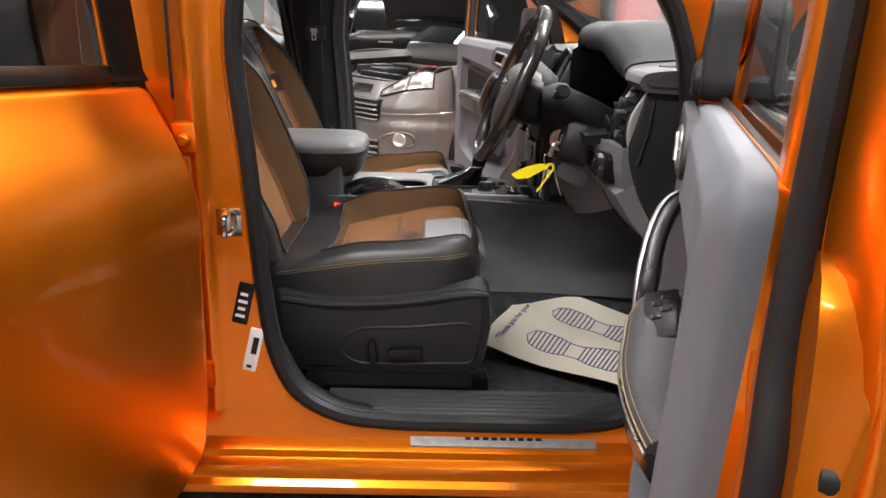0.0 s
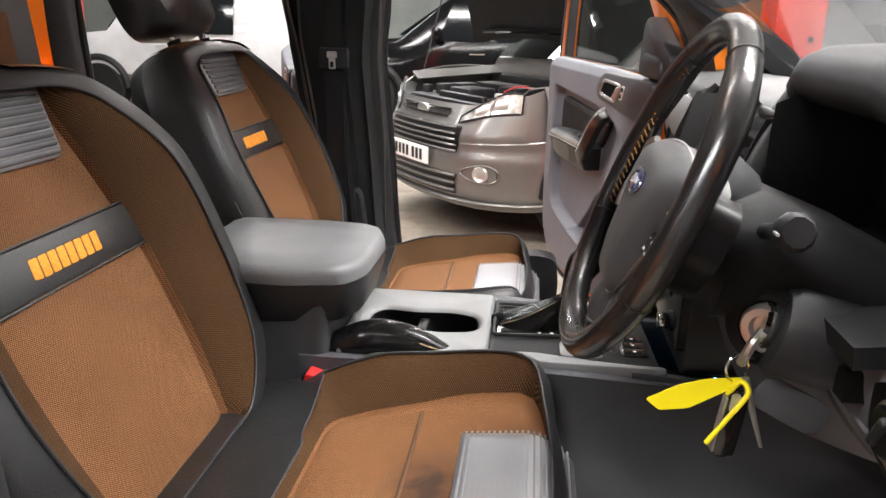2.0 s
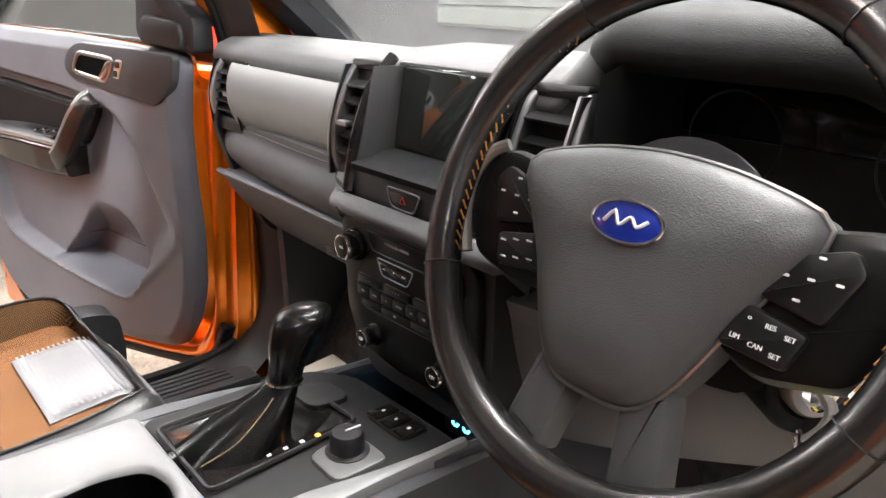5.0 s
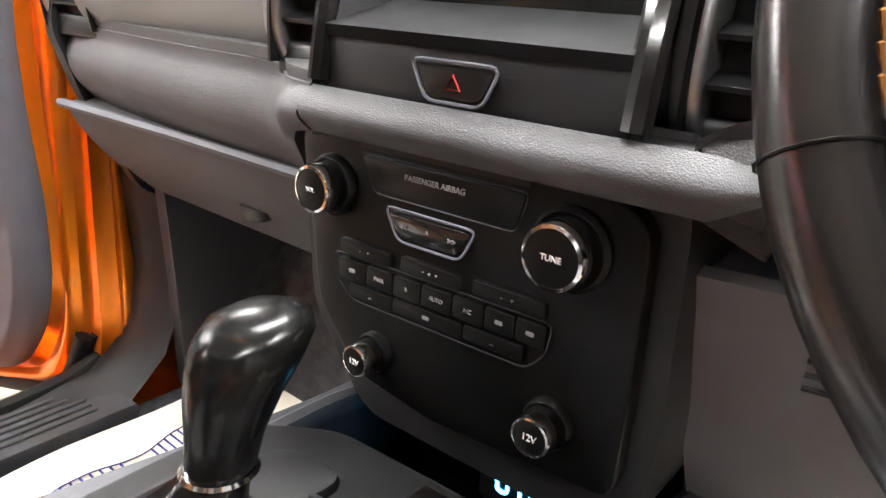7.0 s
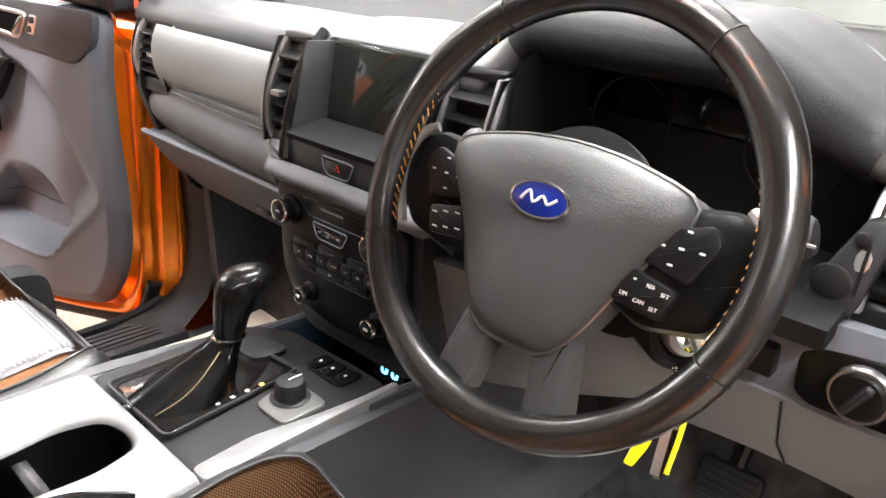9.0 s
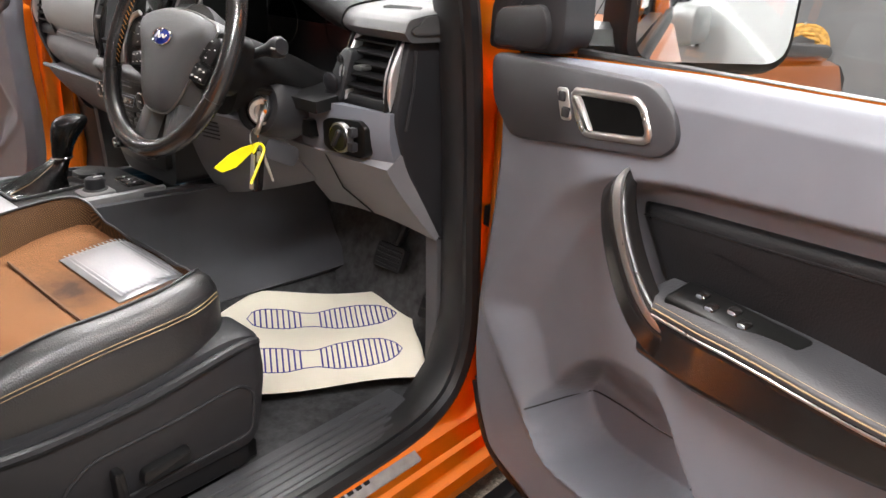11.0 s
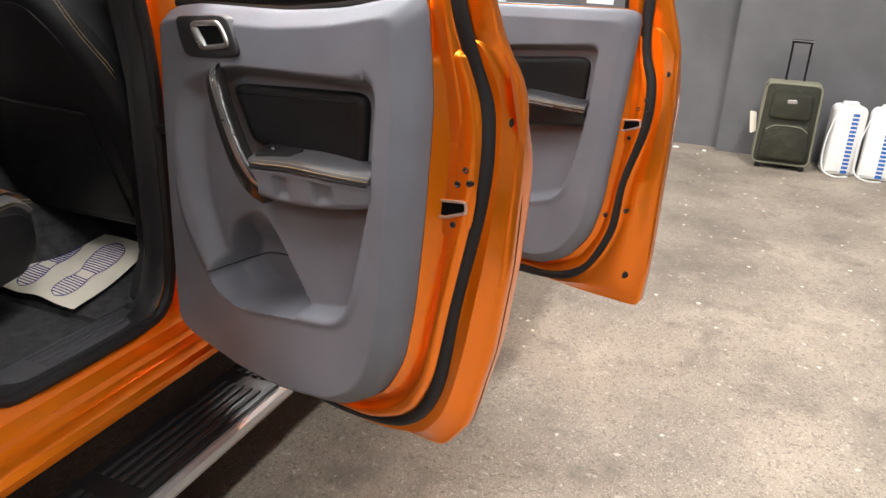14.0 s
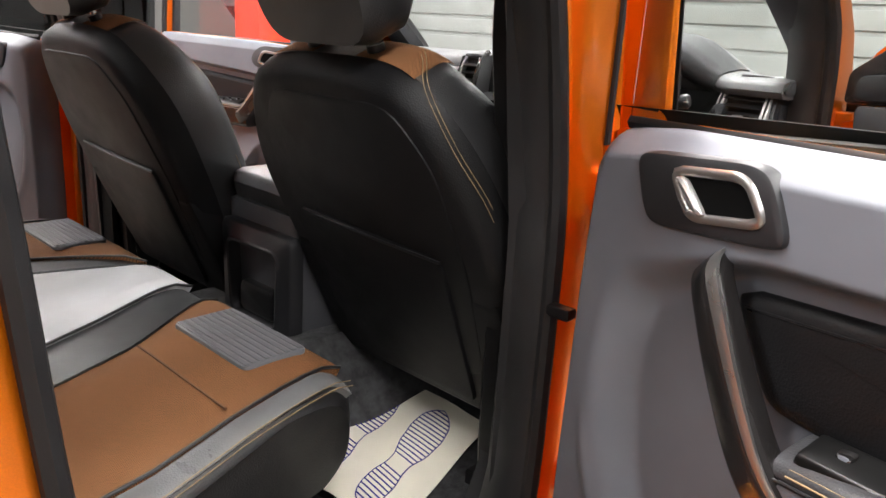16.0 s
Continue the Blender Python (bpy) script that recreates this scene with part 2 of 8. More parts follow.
def box(x0, x1, y0, y1, z0, z1, bevel=0.0, m=Matrix()):
    return moved(slab([(x0, y0), (x1, y0), (x1, y1), (x0, y1)], z0, z1, Matrix(), bevel, True), m)


def smooth(points, k=6, closed=False):
    """A Catmull-Rom line through the points."""
    p = [Vector(q) for q in points]
    n = len(p)
    out = []
    for i in range(n if closed else n - 1):
        a, b, c, d = (p[(i + j) % n] if closed else p[max(0, min(n - 1, i + j))] for j in (-1, 0, 1, 2))
        for j in range(k):
            t = j / k
            out.append(0.5 * ((2 * b) + (c - a) * t + (2 * a - 5 * b + 4 * c - d) * t * t + (3 * b - a - 3 * c + d) * t ** 3))
    if not closed:
        out.append(p[-1])
    return out


def tube(path, radius, sides=8, closed=False, flat=1.0):
    """A round (or, by flat, oval) bar along a line; radius may be a list."""
    path = [Vector(p) for p in path]
    n = len(path)
    rings, up = [], None
    for i, p in enumerate(path):
        d = (path[(i + 1) % n] - path[i - 1]) if closed else (path[min(i + 1, n - 1)] - path[max(i - 1, 0)])
        d.normalize()
        if up is None:
            up = Vector((0, 0, 1)) if abs(d.z) < 0.9 else Vector((1, 0, 0))
        side = d.cross(up)
        if side.length < 1e-5:
            side = d.orthogonal()
        side.normalize()
        up = side.cross(d)
        r = radius[i] if isinstance(radius, (list, tuple)) else radius
        rings.append([p + side * r * math.cos(2 * math.pi * j / sides) + up * r * flat * math.sin(2 * math.pi * j / sides) for j in range(sides)])
    if closed:
        verts = [v for r in rings for v in r]
        faces = []
        for i in range(n):
            for j in range(sides):
                a, b = i * sides + j, i * sides + (j + 1) % sides
                c, d2 = ((i + 1) % n) * sides + (j + 1) % sides, ((i + 1) % n) * sides + j
                faces.append([a, b, c, d2])
        return verts, faces
    return loft(rings)


def lathe(profile, m=Matrix(), sides=24):
    """Rings of (radius, height) round local z."""
    rings = [[(r * math.cos(2 * math.pi * j / sides), r * math.sin(2 * math.pi * j / sides), h) for j in range(sides)] for r, h in profile]
    return moved(loft(rings), m)


def star(poly, n=72, centre=None):
    """The polygon resampled at n even angles about a centre."""
    cx, cy = centre or (sum(p[0] for p in poly) / len(poly), sum(p[1] for p in poly) / len(poly))
    out = []
    for i in range(n):
        a = 2 * math.pi * i / n
        dx, dy = math.cos(a), math.sin(a)
        best = 0.001
        for k in range(len(poly)):
            (x1, y1), (x2, y2) = poly[k - 1], poly[k]
            ex, ey = x2 - x1, y2 - y1
            det = ex * dy - ey * dx
            if abs(det) < 1e-12:
                continue
            t = (ex * (y1 - cy) - ey * (x1 - cx)) / det
            s = (dx * (y1 - cy) - dy * (x1 - cx)) / det
            if -1e-9 <= s <= 1 + 1e-9 and t > best:
                best = t
        out.append((cx + dx * best, cy + dy * best))
    return out


def shell(loops, m=Matrix(), cap=(True, True)):
    """Rings of (2D loop, height), all of one length, skinned and placed by m."""
    rings = [[(x, y, h) for x, y in loop] for loop, h in loops]
    verts, faces = loft(rings, True, False)
    n = len(rings[0])
    for wanted, k, ring in ((cap[0], 0, rings[0]), (cap[1], (len(rings) - 1) * n, rings[-1])):
        if wanted:
            mid = len(verts)
            verts.append(tuple(sum(p[i] for p in ring) / n for i in range(3)))
            faces += [[k + j, k + (j + 1) % n, mid] for j in range(n)]
    return moved((verts, faces), m)


def sheet(f, nu, nv, thick=0.0):
    """A surface f(u, v) -> point over 0..1, given a thickness downwards along its normals when thick is set."""
    pts = [[Vector(f(i / nu, j / nv)) for j in range(nv + 1)] for i in range(nu + 1)]
    verts = [p for row in pts for p in row]
    faces = [[i * (nv + 1) + j, (i + 1) * (nv + 1) + j, (i + 1) * (nv + 1) + j + 1, i * (nv + 1) + j + 1] for i in range(nu) for j in range(nv)]
    if thick:
        k = len(verts)
        low = []
        for i in range(nu + 1):
            for j in range(nv + 1):
                du = pts[min(i + 1, nu)][j] - pts[max(i - 1, 0)][j]
                dv = pts[i][min(j + 1, nv)] - pts[i][max(j - 1, 0)]
                low.append(pts[i][j] - du.cross(dv).normalized() * thick)
        verts += low
        faces += [[q + k for q in reversed(f2)] for f2 in faces[:]]
        rim = [i * (nv + 1) for i in range(nu + 1)] + [nu * (nv + 1) + j for j in range(1, nv + 1)]
        rim += [i * (nv + 1) + nv for i in range(nu - 1, -1, -1)] + [j for j in range(nv - 1, 0, -1)]
        faces += [[rim[i - 1], rim[i], rim[i] + k, rim[i - 1] + k] for i in range(len(rim))]
    return verts, faces


def axes(origin, a, b):
    """A frame with local x along a, y along b and z along their cross product."""
    a, b = Vector(a).normalized(), Vector(b).normalized()
    c = a.cross(b).normalized()
    b = c.cross(a)
    return Matrix((( a.x, b.x, c.x, origin[0]), (a.y, b.y, c.y, origin[1]), (a.z, b.z, c.z, origin[2]), (0, 0, 0, 1)))


def words(name, text, size, m, material, parent, label=""):
    """Lettering in the built-in font, laid on local x, y."""
    cu = bpy.data.curves.new(name, "FONT")
    cu.body, cu.size, cu.align_x, cu.align_y, cu.extrude = text, size, "CENTER", "CENTER", 0.0004
    tmp = bpy.data.objects.new(name, cu)
    me = bpy.data.meshes.new_from_object(tmp)
    bpy.data.objects.remove(tmp)
    geo = ([m @ v.co for v in me.vertices], [list(p.vertices) for p in me.polygons])
    bpy.data.meshes.remove(me)
    return part(name, geo, material, parent, label)


# ---- workshop ----
def workshop():
    solo("floor", slab([(-9, -5.5), (9.5, -5.5), (9.5, 13), (-9, 13)], -0.2, 0.0), CONCRETE, "stained grey-brown concrete workshop floor", "floor", "structure")
    solo("wall_front", box(5.5, 5.8, -1.87, 13, 0, 4.4), WALLGREY, "dark grey painted rough workshop wall", "wall", "structure")
    solo("wall_front_pier", box(5.36, 5.8, -5.5, -1.87, 0, 4.4), WALLGREY, "dark grey painted wall pier beside the luggage", "wall", "structure")
    solo("wall_far", box(-9, 5.5, 12.7, 13, 0, 4.4), PALEWALL, "pale grey painted blockwork wall", "wall", "structure")
    solo("wall_rear", box(-9, -8.7, -5.5, 12.7, 0, 4.4), WALLGREY, "dark grey painted workshop wall", "wall", "structure")
    solo("wall_near", box(-8.7, 5.36, -5.5, -5.2, 0, 4.4), WALLGREY, "dark grey painted workshop wall", "wall", "structure")
    solo("ceiling", box(-9, 9.5, -5.5, 13, 4.4, 4.6), CEILMAT, "dark workshop ceiling", "ceiling", "structure")
    for y in (-3.0, 0.2, 4.2, 8.4):
        for x in (-5.2, -1.4, 2.4):
            lamp(x, y, 4.02, 2.6, 0.22, LAMP_POWER * (.55 if x < -5 else 1.1))
            fx = thing("ceiling_strip_light", (x, y, 4.05), "long white ceiling strip light, switched on", "ceiling light", "workshop strip lights")
            part("housing", box(x - 1.35, x + 1.35, y - 0.14, y + 0.14, 4.06, 4.14, 0.01), WHITE, fx)
            for dy in (-0.09, 0.09):
                part("tube", tube([(x - 1.3, y + dy, 4.045), (x + 1.3, y + dy, 4.045)], 0.014), TUBE, fx, "lit fluorescent tube")
            for dx in (-1.0, 1.0):
                part("hanger", tube([(x + dx, y, 4.13), (x + dx, y, 4.41)], 0.006, 6), STEEL, fx)


LAMP_POWER = 152.0
workshop()


# ---- pickup: doors ----
TRIMDARK = mat("dark_grey_trim_plastic", (0.055, 0.055, 0.06), 0.5, bump=0.25, grain=1200, vary=0.08)


def smoothstep(a, b, t):
    t = max(0, min(1, (t - a) / (b - a)))
    return t * t * (3 - 2 * t)


def door_frame(origin, angle, lean):
    u = Vector((math.cos(radians(angle)), math.sin(radians(angle)), 0))
    inner = u.cross(Vector((0, 0, 1)))
    up = Vector((0, 0, 1)) - inner * lean
    m = Matrix.Identity(4)
    for i in range(3):
        m[i][0], m[i][1], m[i][2] = u[i], up[i], inner[i]
        m[i][3] = origin[i]
    back = inner * (lean * 1.2)
    for i in range(3):
        m[i][3] += back[i]
    return m


def line(m, pts, w):
    return [m @ Vector((a, b, w)) for a, b in pts]


PLATEGREY = mat("charcoal_handle_plate", (0.036, 0.036, 0.040), 0.5, spec=0.35, bump=0.25, grain=1200, vary=0.08)
PIANOBLACK = mat("piano_black_trim", (0.010, 0.009, 0.009), 0.24, spec=0.35, vary=0.08)
DARKSILVER = mat("dark_silver_trim", (0.34, 0.33, 0.32), 0.28, 0.9, vary=0.05)
FRONT = dict(
    depths=(-.030, -.046, -.052, -.082, -.105), edge=-.010, bow=.03, sealw=-.045, latchw=-.028,
    pull=[(.128, 1.150, -.012), (.138, 1.138, .022), (.158, 1.105, .038), (.188, 1.060, .044), (.222, 1.018, .044), (.258, .992, .038), (.300, .984, .020)], pr=.024,
    arm=(.225, .594, 1.034, 1.034, .952, .980, .056),
    scoop=(.77, .90),
    mouth=[(.016, .742), (.046, .757), (.11, .765), (.182, .770), (.30, .790)],
    arch=[(.010, .735), (.040, .80), (.08, .852), (.128, .885), (.205, .897), (.229, .876), (.287, .80), (.368, .722), (.2, .695), (.070, .682)],
    centre=(0.27, 0.9),
    trim=[(-.15, 1.25), (.2, 1.272), (.42, 1.278), (.655, 1.285), (.684, 1.275), (.676, 1.167), (.668, 1.05), (.658, .913), (.646, .762), (.625, .675),
          (.568, .595), (.486, .554), (.294, .549), (.03, .574), (-.08, .592), (-.131, .67), (-.154, .756), (-.155, .874), (-.14, 1.0), (-.135, 1.12)],
    step=[(-.22, 1.205), (.3, 1.225), (.66, 1.240), (.712, 1.248), (.725, 1.235), (.735, 1.169), (.76, 1.10), (.76, .99), (.725, .84), (.71, .69), (.65, .56), (.53, .505), (.29, .5),
          (0, .525), (-.15, .55), (-.2, .66)],
    outer=[(-.24, 1.222), (.3, 1.242), (.66, 1.252), (.74, 1.258), (.765, 1.242), (.781, 1.21), (.793, 1.067), (.795, .9), (.795, .605), (.786, .48), (.597, .475),
           (.446, .48), (0, .50), (-.18, .52), (-.24, .6)],
    ring=[(-.117, .871), (-.085, .83), (.017, .74), (.076, .688), (.2, .699), (.381, .728), (.477, .751), (.531, .77), (.557, .801), (.581, .895), (.598, 1.003), (.613, 1.197), (.236, 1.161), (.087, 1.136), (.016, 1.084), (-.052, .982)],
    plate=[(-.150, 1.252), (.165, 1.260), (.205, 1.236), (.218, 1.203), (.195, 1.180), (.06, 1.162), (-.085, 1.141), (-.138, 1.185)],
    handle=[(.036, 1.231), (.158, 1.240), (.183, 1.196), (.066, 1.180)],
    insert=[(.142, 1.116), (.546, 1.157), (.577, 1.149), (.571, 1.020), (.417, 1.020), (.212, 1.020)],
    switches=(.275, 4),
    seal=[(.675, 1.70), (.69, 1.50), (.704, 1.33), (.705, 1.24), (.716, 1.169), (.74, 1.099), (.74, .991), (.70, .839), (.685, .692), (.615, .563), (.513, .516), (.3, .51), (.0, .535), (-.13, .56), (-.19, .66)],
    latch=(.70, 1.0),
    holes=[(.74, 1.066, .0042), (.722, 1.041, .0042), (.749, 1.041, .0042), (.708, .962, .0042), (.672, .74, .0048), (.729, .765, .0048)],
    plugs=[(.765, 1.131, .011), (.735, .572, .014)],
    bars=[[(.667, 1.22), (.715, 1.22), (.712, 1.32), (.685, 1.70), (.635, 1.70), (.655, 1.29)], [(.715, 1.70), (.635, 1.70), (.62, 1.66), (.33, 1.69), (.10, 1.50), (-.06, 1.33), (-.20, 1.30), (-.17, 1.36), (.05, 1.55), (.30, 1.76), (.69, 1.76)]],
    glass=[(-.05, 1.27), (.66, 1.28), (.63, 1.68), (.33, 1.70), (.10, 1.51)],
    sail=[(-.19, 1.25), (-.03, 1.262), (-.012, 1.285), (-.022, 1.40), (-.05, 1.42), (-.19, 1.32)],
    belt=[(-.02, 1.275), (.655, 1.29)],
    upright=[(1.10, .790), (1.19, .783), (1.25, .769), (1.30, .752), (1.38, .742), (1.50, .730), (1.70, .712)],
)
REAR = dict(
    depths=(-.072, -.088, -.098, -.132, -.155), edge=-.036, bow=.085, sealw=-.098, latchw=-.069,
    pull=[(-.035, 1.178, -.012), (-.024, 1.165, .024), (.004, 1.125, .038), (.036, 1.070, .042), (.066, 1.022, .042), (.092, .988, .034), (.112, .966, .014)], pr=.021,
    arm=(.085, .350, 1.036, 1.050, .966, .994, .052),
    scoop=(.80, .925),
    mouth=[(-.084, .766), (-.05, .782), (-.011, .795), (.084, .806), (.142, .812)],
    arch=[(-.085, .757), (-.062, .80), (-.047, .871), (.009, .911), (.047, .923), (.101, .865), (.188, .75), (.1, .735), (.012, .72), (-.037, .726)],
    centre=(0.1, 0.92),
    trim=[(-.22, 1.254), (-.197, 1.271), (-.124, 1.281), (.114, 1.284), (.25, 1.297), (.375, 1.322), (.411, 1.321), (.416, 1.152), (.41, .974), (.40, .825), (.382, .712),
          (.342, .634), (.268, .583), (.126, .556), (0, .557), (-.176, .584), (-.222, .623), (-.226, .87), (-.226, 1.104)],
    step=[(-.27, 1.240), (.0, 1.252), (.2, 1.260), (.42, 1.262), (.468, 1.260), (.480, 1.24), (.505, 1.135), (.50, 1.01), (.465, .83), (.435, .66), (.388, .57), (.29, .52), (.12, .51), (-.2, .535), (-.27, .58)],
    outer=[(-.28, 1.258), (.0, 1.270), (.2, 1.278), (.43, 1.284), (.490, 1.282), (.508, 1.262), (.522, 1.225), (.528, 1.079), (.524, .895), (.506, .736), (.468, .571), (.42, .505), (.29, .495), (.12, .485), (-.2, .50), (-.28, .55)],
    ring=[(-.172, .999), (-.148, .888), (-.106, .815), (-.054, .758), (.012, .725), (.192, .758), (.272, .773), (.307, .809), (.325, .887), (.349, 1.009), (.358, 1.197), (.008, 1.185), (-.133, 1.148), (-.159, 1.112)],
    plate=[(-.136, 1.257), (.000, 1.268), (.022, 1.260), (.048, 1.206), (.030, 1.198), (-.097, 1.187), (-.114, 1.196)],
    handle=[(-.084, 1.248), (.000, 1.256), (.026, 1.217), (-.056, 1.205)],
    insert=[(-.021, 1.147), (.297, 1.171), (.318, 1.160), (.312, 1.045), (.159, 1.040), (.036, 1.045)],
    switches=(.12, 1),
    seal=[(.445, 1.70), (.446, 1.50), (.450, 1.36), (.468, 1.238), (.488, 1.135), (.485, 1.013), (.45, .829), (.424, .663), (.375, .575), (.284, .535), (.12, .522), (-.15, .548), (-.26, .60)],
    latch=(.442, 1.004),
    holes=[(.470, 1.068, .0042), (.456, 1.043, .0042), (.478, 1.048, .0042), (.452, .975, .0042)],
    plugs=[(.503, 1.142, .015)],
    bars=[[(.415, 1.20), (.472, 1.20), (.460, 1.32), (.454, 1.70), (.40, 1.70), (.408, 1.32)], [(.50, 1.70), (.40, 1.70), (.39, 1.68), (-.20, 1.69), (-.28, 1.69), (-.28, 1.76), (.46, 1.76)],
          [(-.275, 1.18), (-.20, 1.18), (-.20, 1.70), (-.28, 1.70)]],
    glass=[(-.21, 1.27), (.41, 1.30), (.41, 1.69), (-.21, 1.70)],
    belt=[(-.20, 1.285), (.114, 1.29), (.39, 1.325)],
    upright=[(1.08, .527), (1.17, .524), (1.234, .517), (1.274, .511), (1.32, .505), (1.36, .500), (1.50, .492), (1.70, .480)],
)


FRONT["trim"] = [(x * 1.024, z) for x, z in FRONT["trim"]]


def poly_distance(pts, poly):
    """Distance of each point to the polygon's edge, positive inside."""
    p = np.asarray(pts, float)
    q = np.asarray(poly, float)
    best, inside = np.full(len(p), 9.0), np.zeros(len(p), bool)
    for a, b in zip(q, np.roll(q, -1, 0)):
        e = b - a
        k = np.clip(((p - a) @ e) / max(e @ e, 1e-12), 0, 1)
        best = np.minimum(best, np.hypot(*(p - a - k[:, None] * e).T))
        if a[1] != b[1]:
            inside ^= ((a[1] > p[:, 1]) != (b[1] > p[:, 1])) & (p[:, 0] < a[0] + (p[:, 1] - a[1]) * e[0] / e[1])
    return np.where(inside, best, -best)


def ease(a, b, v):
    t = np.clip((v - a) / (b - a), 0, 1)
    return t * t * (3 - 2 * t)


def door(name, d, m, flip, label, front, near):
    put = mirror if flip else (lambda g: g)
    base = put(([m @ Vector((0.1, 0.48, -0.06))], []))[0][0]
    ob = thing(name, base, label, "car door", "open pickup doors")
    C = d["centre"]
    N = 200 if near else 120
    S = lambda p, r=.03: star(rnd(p, r, 4), N, C)

    def L(geo, start=1.15):
        """Door space to the cab, the steel edge curving inwards towards the window."""
        out = []
        for x, z, w in geo[0]:
            k = max(0, min(1, (-w - .03) / .11))
            out.append(m @ Vector((x, z, w + d["bow"] * k * smoothstep(start, 1.33, z))))
        return put((out, geo[1]))

    def pull(p, q, f):
        return [(a[0] * (1 - f) + b[0] * f, a[1] * (1 - f) + b[1] * f) for a, b in zip(p, q)]

    # moulded card: one soft surface with a sunk field and a scooped pocket
    trim, ring, arch = rnd(d["trim"], .03, 4), rnd(d["ring"], .035, 5), rnd(d["arch"], .025, 4)
    low, high = d["scoop"]

    def relief(pts):
        """Height of the card's face over the door plane."""
        p = np.asarray(pts, float).reshape(-1, 2)
        edge, field, dip = poly_distance(p, trim), poly_distance(p, ring), poly_distance(p, arch)
        k = np.clip(edge / .030, 0, 1)
        h = .014 - (.014 - d["edge"]) * ((1 - k) * .8 + .2 * (1 - np.clip(edge / .008, 0, 1)) ** 2)
        side = ease(C[0] - .06, C[0] - .30, p[:, 0])
        lip = .010 + .06 * side * ease(.70, .85, p[:, 1]) + .008 * ease(1.05, 1.15, p[:, 1])
        h = h + .005 * np.exp(-((field + .006) / .007) ** 2) * ease(1.0, .85, p[:, 1])
        h = h - .036 * ease(0, 1, field / lip)
        return h - .078 * ease(high, low, p[:, 1]) * ease(-.001, .013, dip)

    rim_ = star(trim, N, C)
    K = 100 if near else 50
    flat = np.array([[(C[0] + (x - C[0]) * f, C[1] + (z - C[1]) * f) for x, z in rim_] for f in [1 - (k / K) ** 1.15 * .985 for k in range(K + 1)]])
    height = relief(flat.reshape(-1, 2)).reshape(K + 1, N)
    rings = [[(x, z, d["edge"] - .022) for x, z in rim_]] + [[(x, z, h) for (x, z), h in zip(row, hs)] for row, hs in zip(flat, height)]
    verts, faces = loft(rings, True, False)
    faces.append(list(range((K + 1) * N, (K + 2) * N)))
    part("door_trim", L((verts, faces)), GREY, ob, "grey moulded plastic door card", 60)

    # pressed steel shell
    tr, st, ou = star(trim, N, C), S(d["step"], .05), S(d["outer"], .018)
    far = lambda p: math.hypot(p[0] - C[0], p[1] - C[1])
    fl = [a if far(a) > far(b) + .010 else (b[0] - (b[0] - C[0]) / far(b) * .008, b[1] - (b[1] - C[1]) / far(b) * .008) for a, b in zip(inset(st, .019), tr)]
    f1, f2, s1, o1, o2 = d["depths"]
    sh = shell([(inset(tr, .012), d["edge"] - .024), (inset(tr, -.002), d["edge"] - .016), (pull(inset(tr, -.002), fl, .35), f1 - .008), (pull(inset(tr, -.002), fl, .6), f1 - .001), (inset(fl, .010), f1), (inset(fl, .003), f1 - .002), (inset(fl, -.002), f1 - .008),
                (pull(fl, st, .45), (f2 + s1) / 2), (inset(st, .012), s1 + .006), (inset(st, .004), s1), (inset(st, -.006), s1 - .001), (pull(st, ou, .40), s1 - .002),
                (pull(st, ou, .62), o1 + .010), (pull(st, ou, .8), o1 + .003), (inset(ou, .008), o1), (inset(ou, .003), o1 - .001), (ou, o1 - .006), (ou, o2), (inset(ou, .0042), o2 - .006)], Matrix(), (False, False))
    part("inner_panel", L(sh), ORANGE, ob, "orange painted steel door shell", 48)
    top, bottom = max(p[1] for p in ou), min(p[1] for p in ou)

    def skin(f):
        """A ring of the outer skin: rounded at its hem, bowed from sill to shoulder."""
        out = []
        for x, z in shrink(ou, f, C):
            t = (z - bottom) / (top - bottom)
            hem = 1 - max(0, (f - .965) / .035) ** 2
            out.append((x, z, o2 - .004 - hem * (.012 + .026 * smoothstep(-.08, .26, t) + .008 * t + .012 * smoothstep(.58, .76, t) - .034 * smoothstep(.79, 1.04, t))))
        return out

    skins = [skin(f) for f in [1, .996, .99, .982, .972, .96, .945, .93, .915] + [.9 - .06 * k for k in range(15)]]
    v, f = loft(skins, True, False)
    f.append(list(range((len(skins) - 1) * N, len(skins) * N)))
    part("outer_skin", L((v, f), .98), ORANGE, ob, "orange metallic outer door skin", 60)
    sp = smooth([(x, z, d["sealw"]) for x, z in d["seal"]], 6)
    part("weather_seal", L(tube(sp, .0145, 12)), RUBBER, ob, "black rubber door seal")
    part("seal_lip", L(tube([p + Vector((-.013, 0, -.006)) for p in sp], .007, 6)), RUBBER, ob)
    for b in d["bars"]:
        part("window_frame", L(slab(rnd(b, .012, 2), d["sealw"] - .026, d["sealw"] - .004, Matrix(), .008, True)), ORANGE, ob, "orange window frame")
        part("frame_cover", L(slab(rnd(b, .012, 2), d["sealw"] - .026, d["sealw"] - .031, Matrix(), .002)), BLACKSATIN, ob, "satin black outer window frame")
    rows = []
    for z, xo in d["upright"]:
        xs = np.interp(-z, [-q for _, q in d["seal"][:6]], [p for p, _ in d["seal"][:6]])
        q = .014 if z < 1.15 else 0
        rows.append([(xs - .004, z, d["sealw"] - .014 - q), (xs + .012, z, s1 - .004 - q), (xo - .014 - q, z, o1 + .006 - q), (xo - .006 - q / 2, z, o1 + .002 - q), (xo - q / 4, z, o1 - .006 - q), (xo, z, o2), (xo - .006, z, o2 - .008), (xs, z, o2 - .008)])
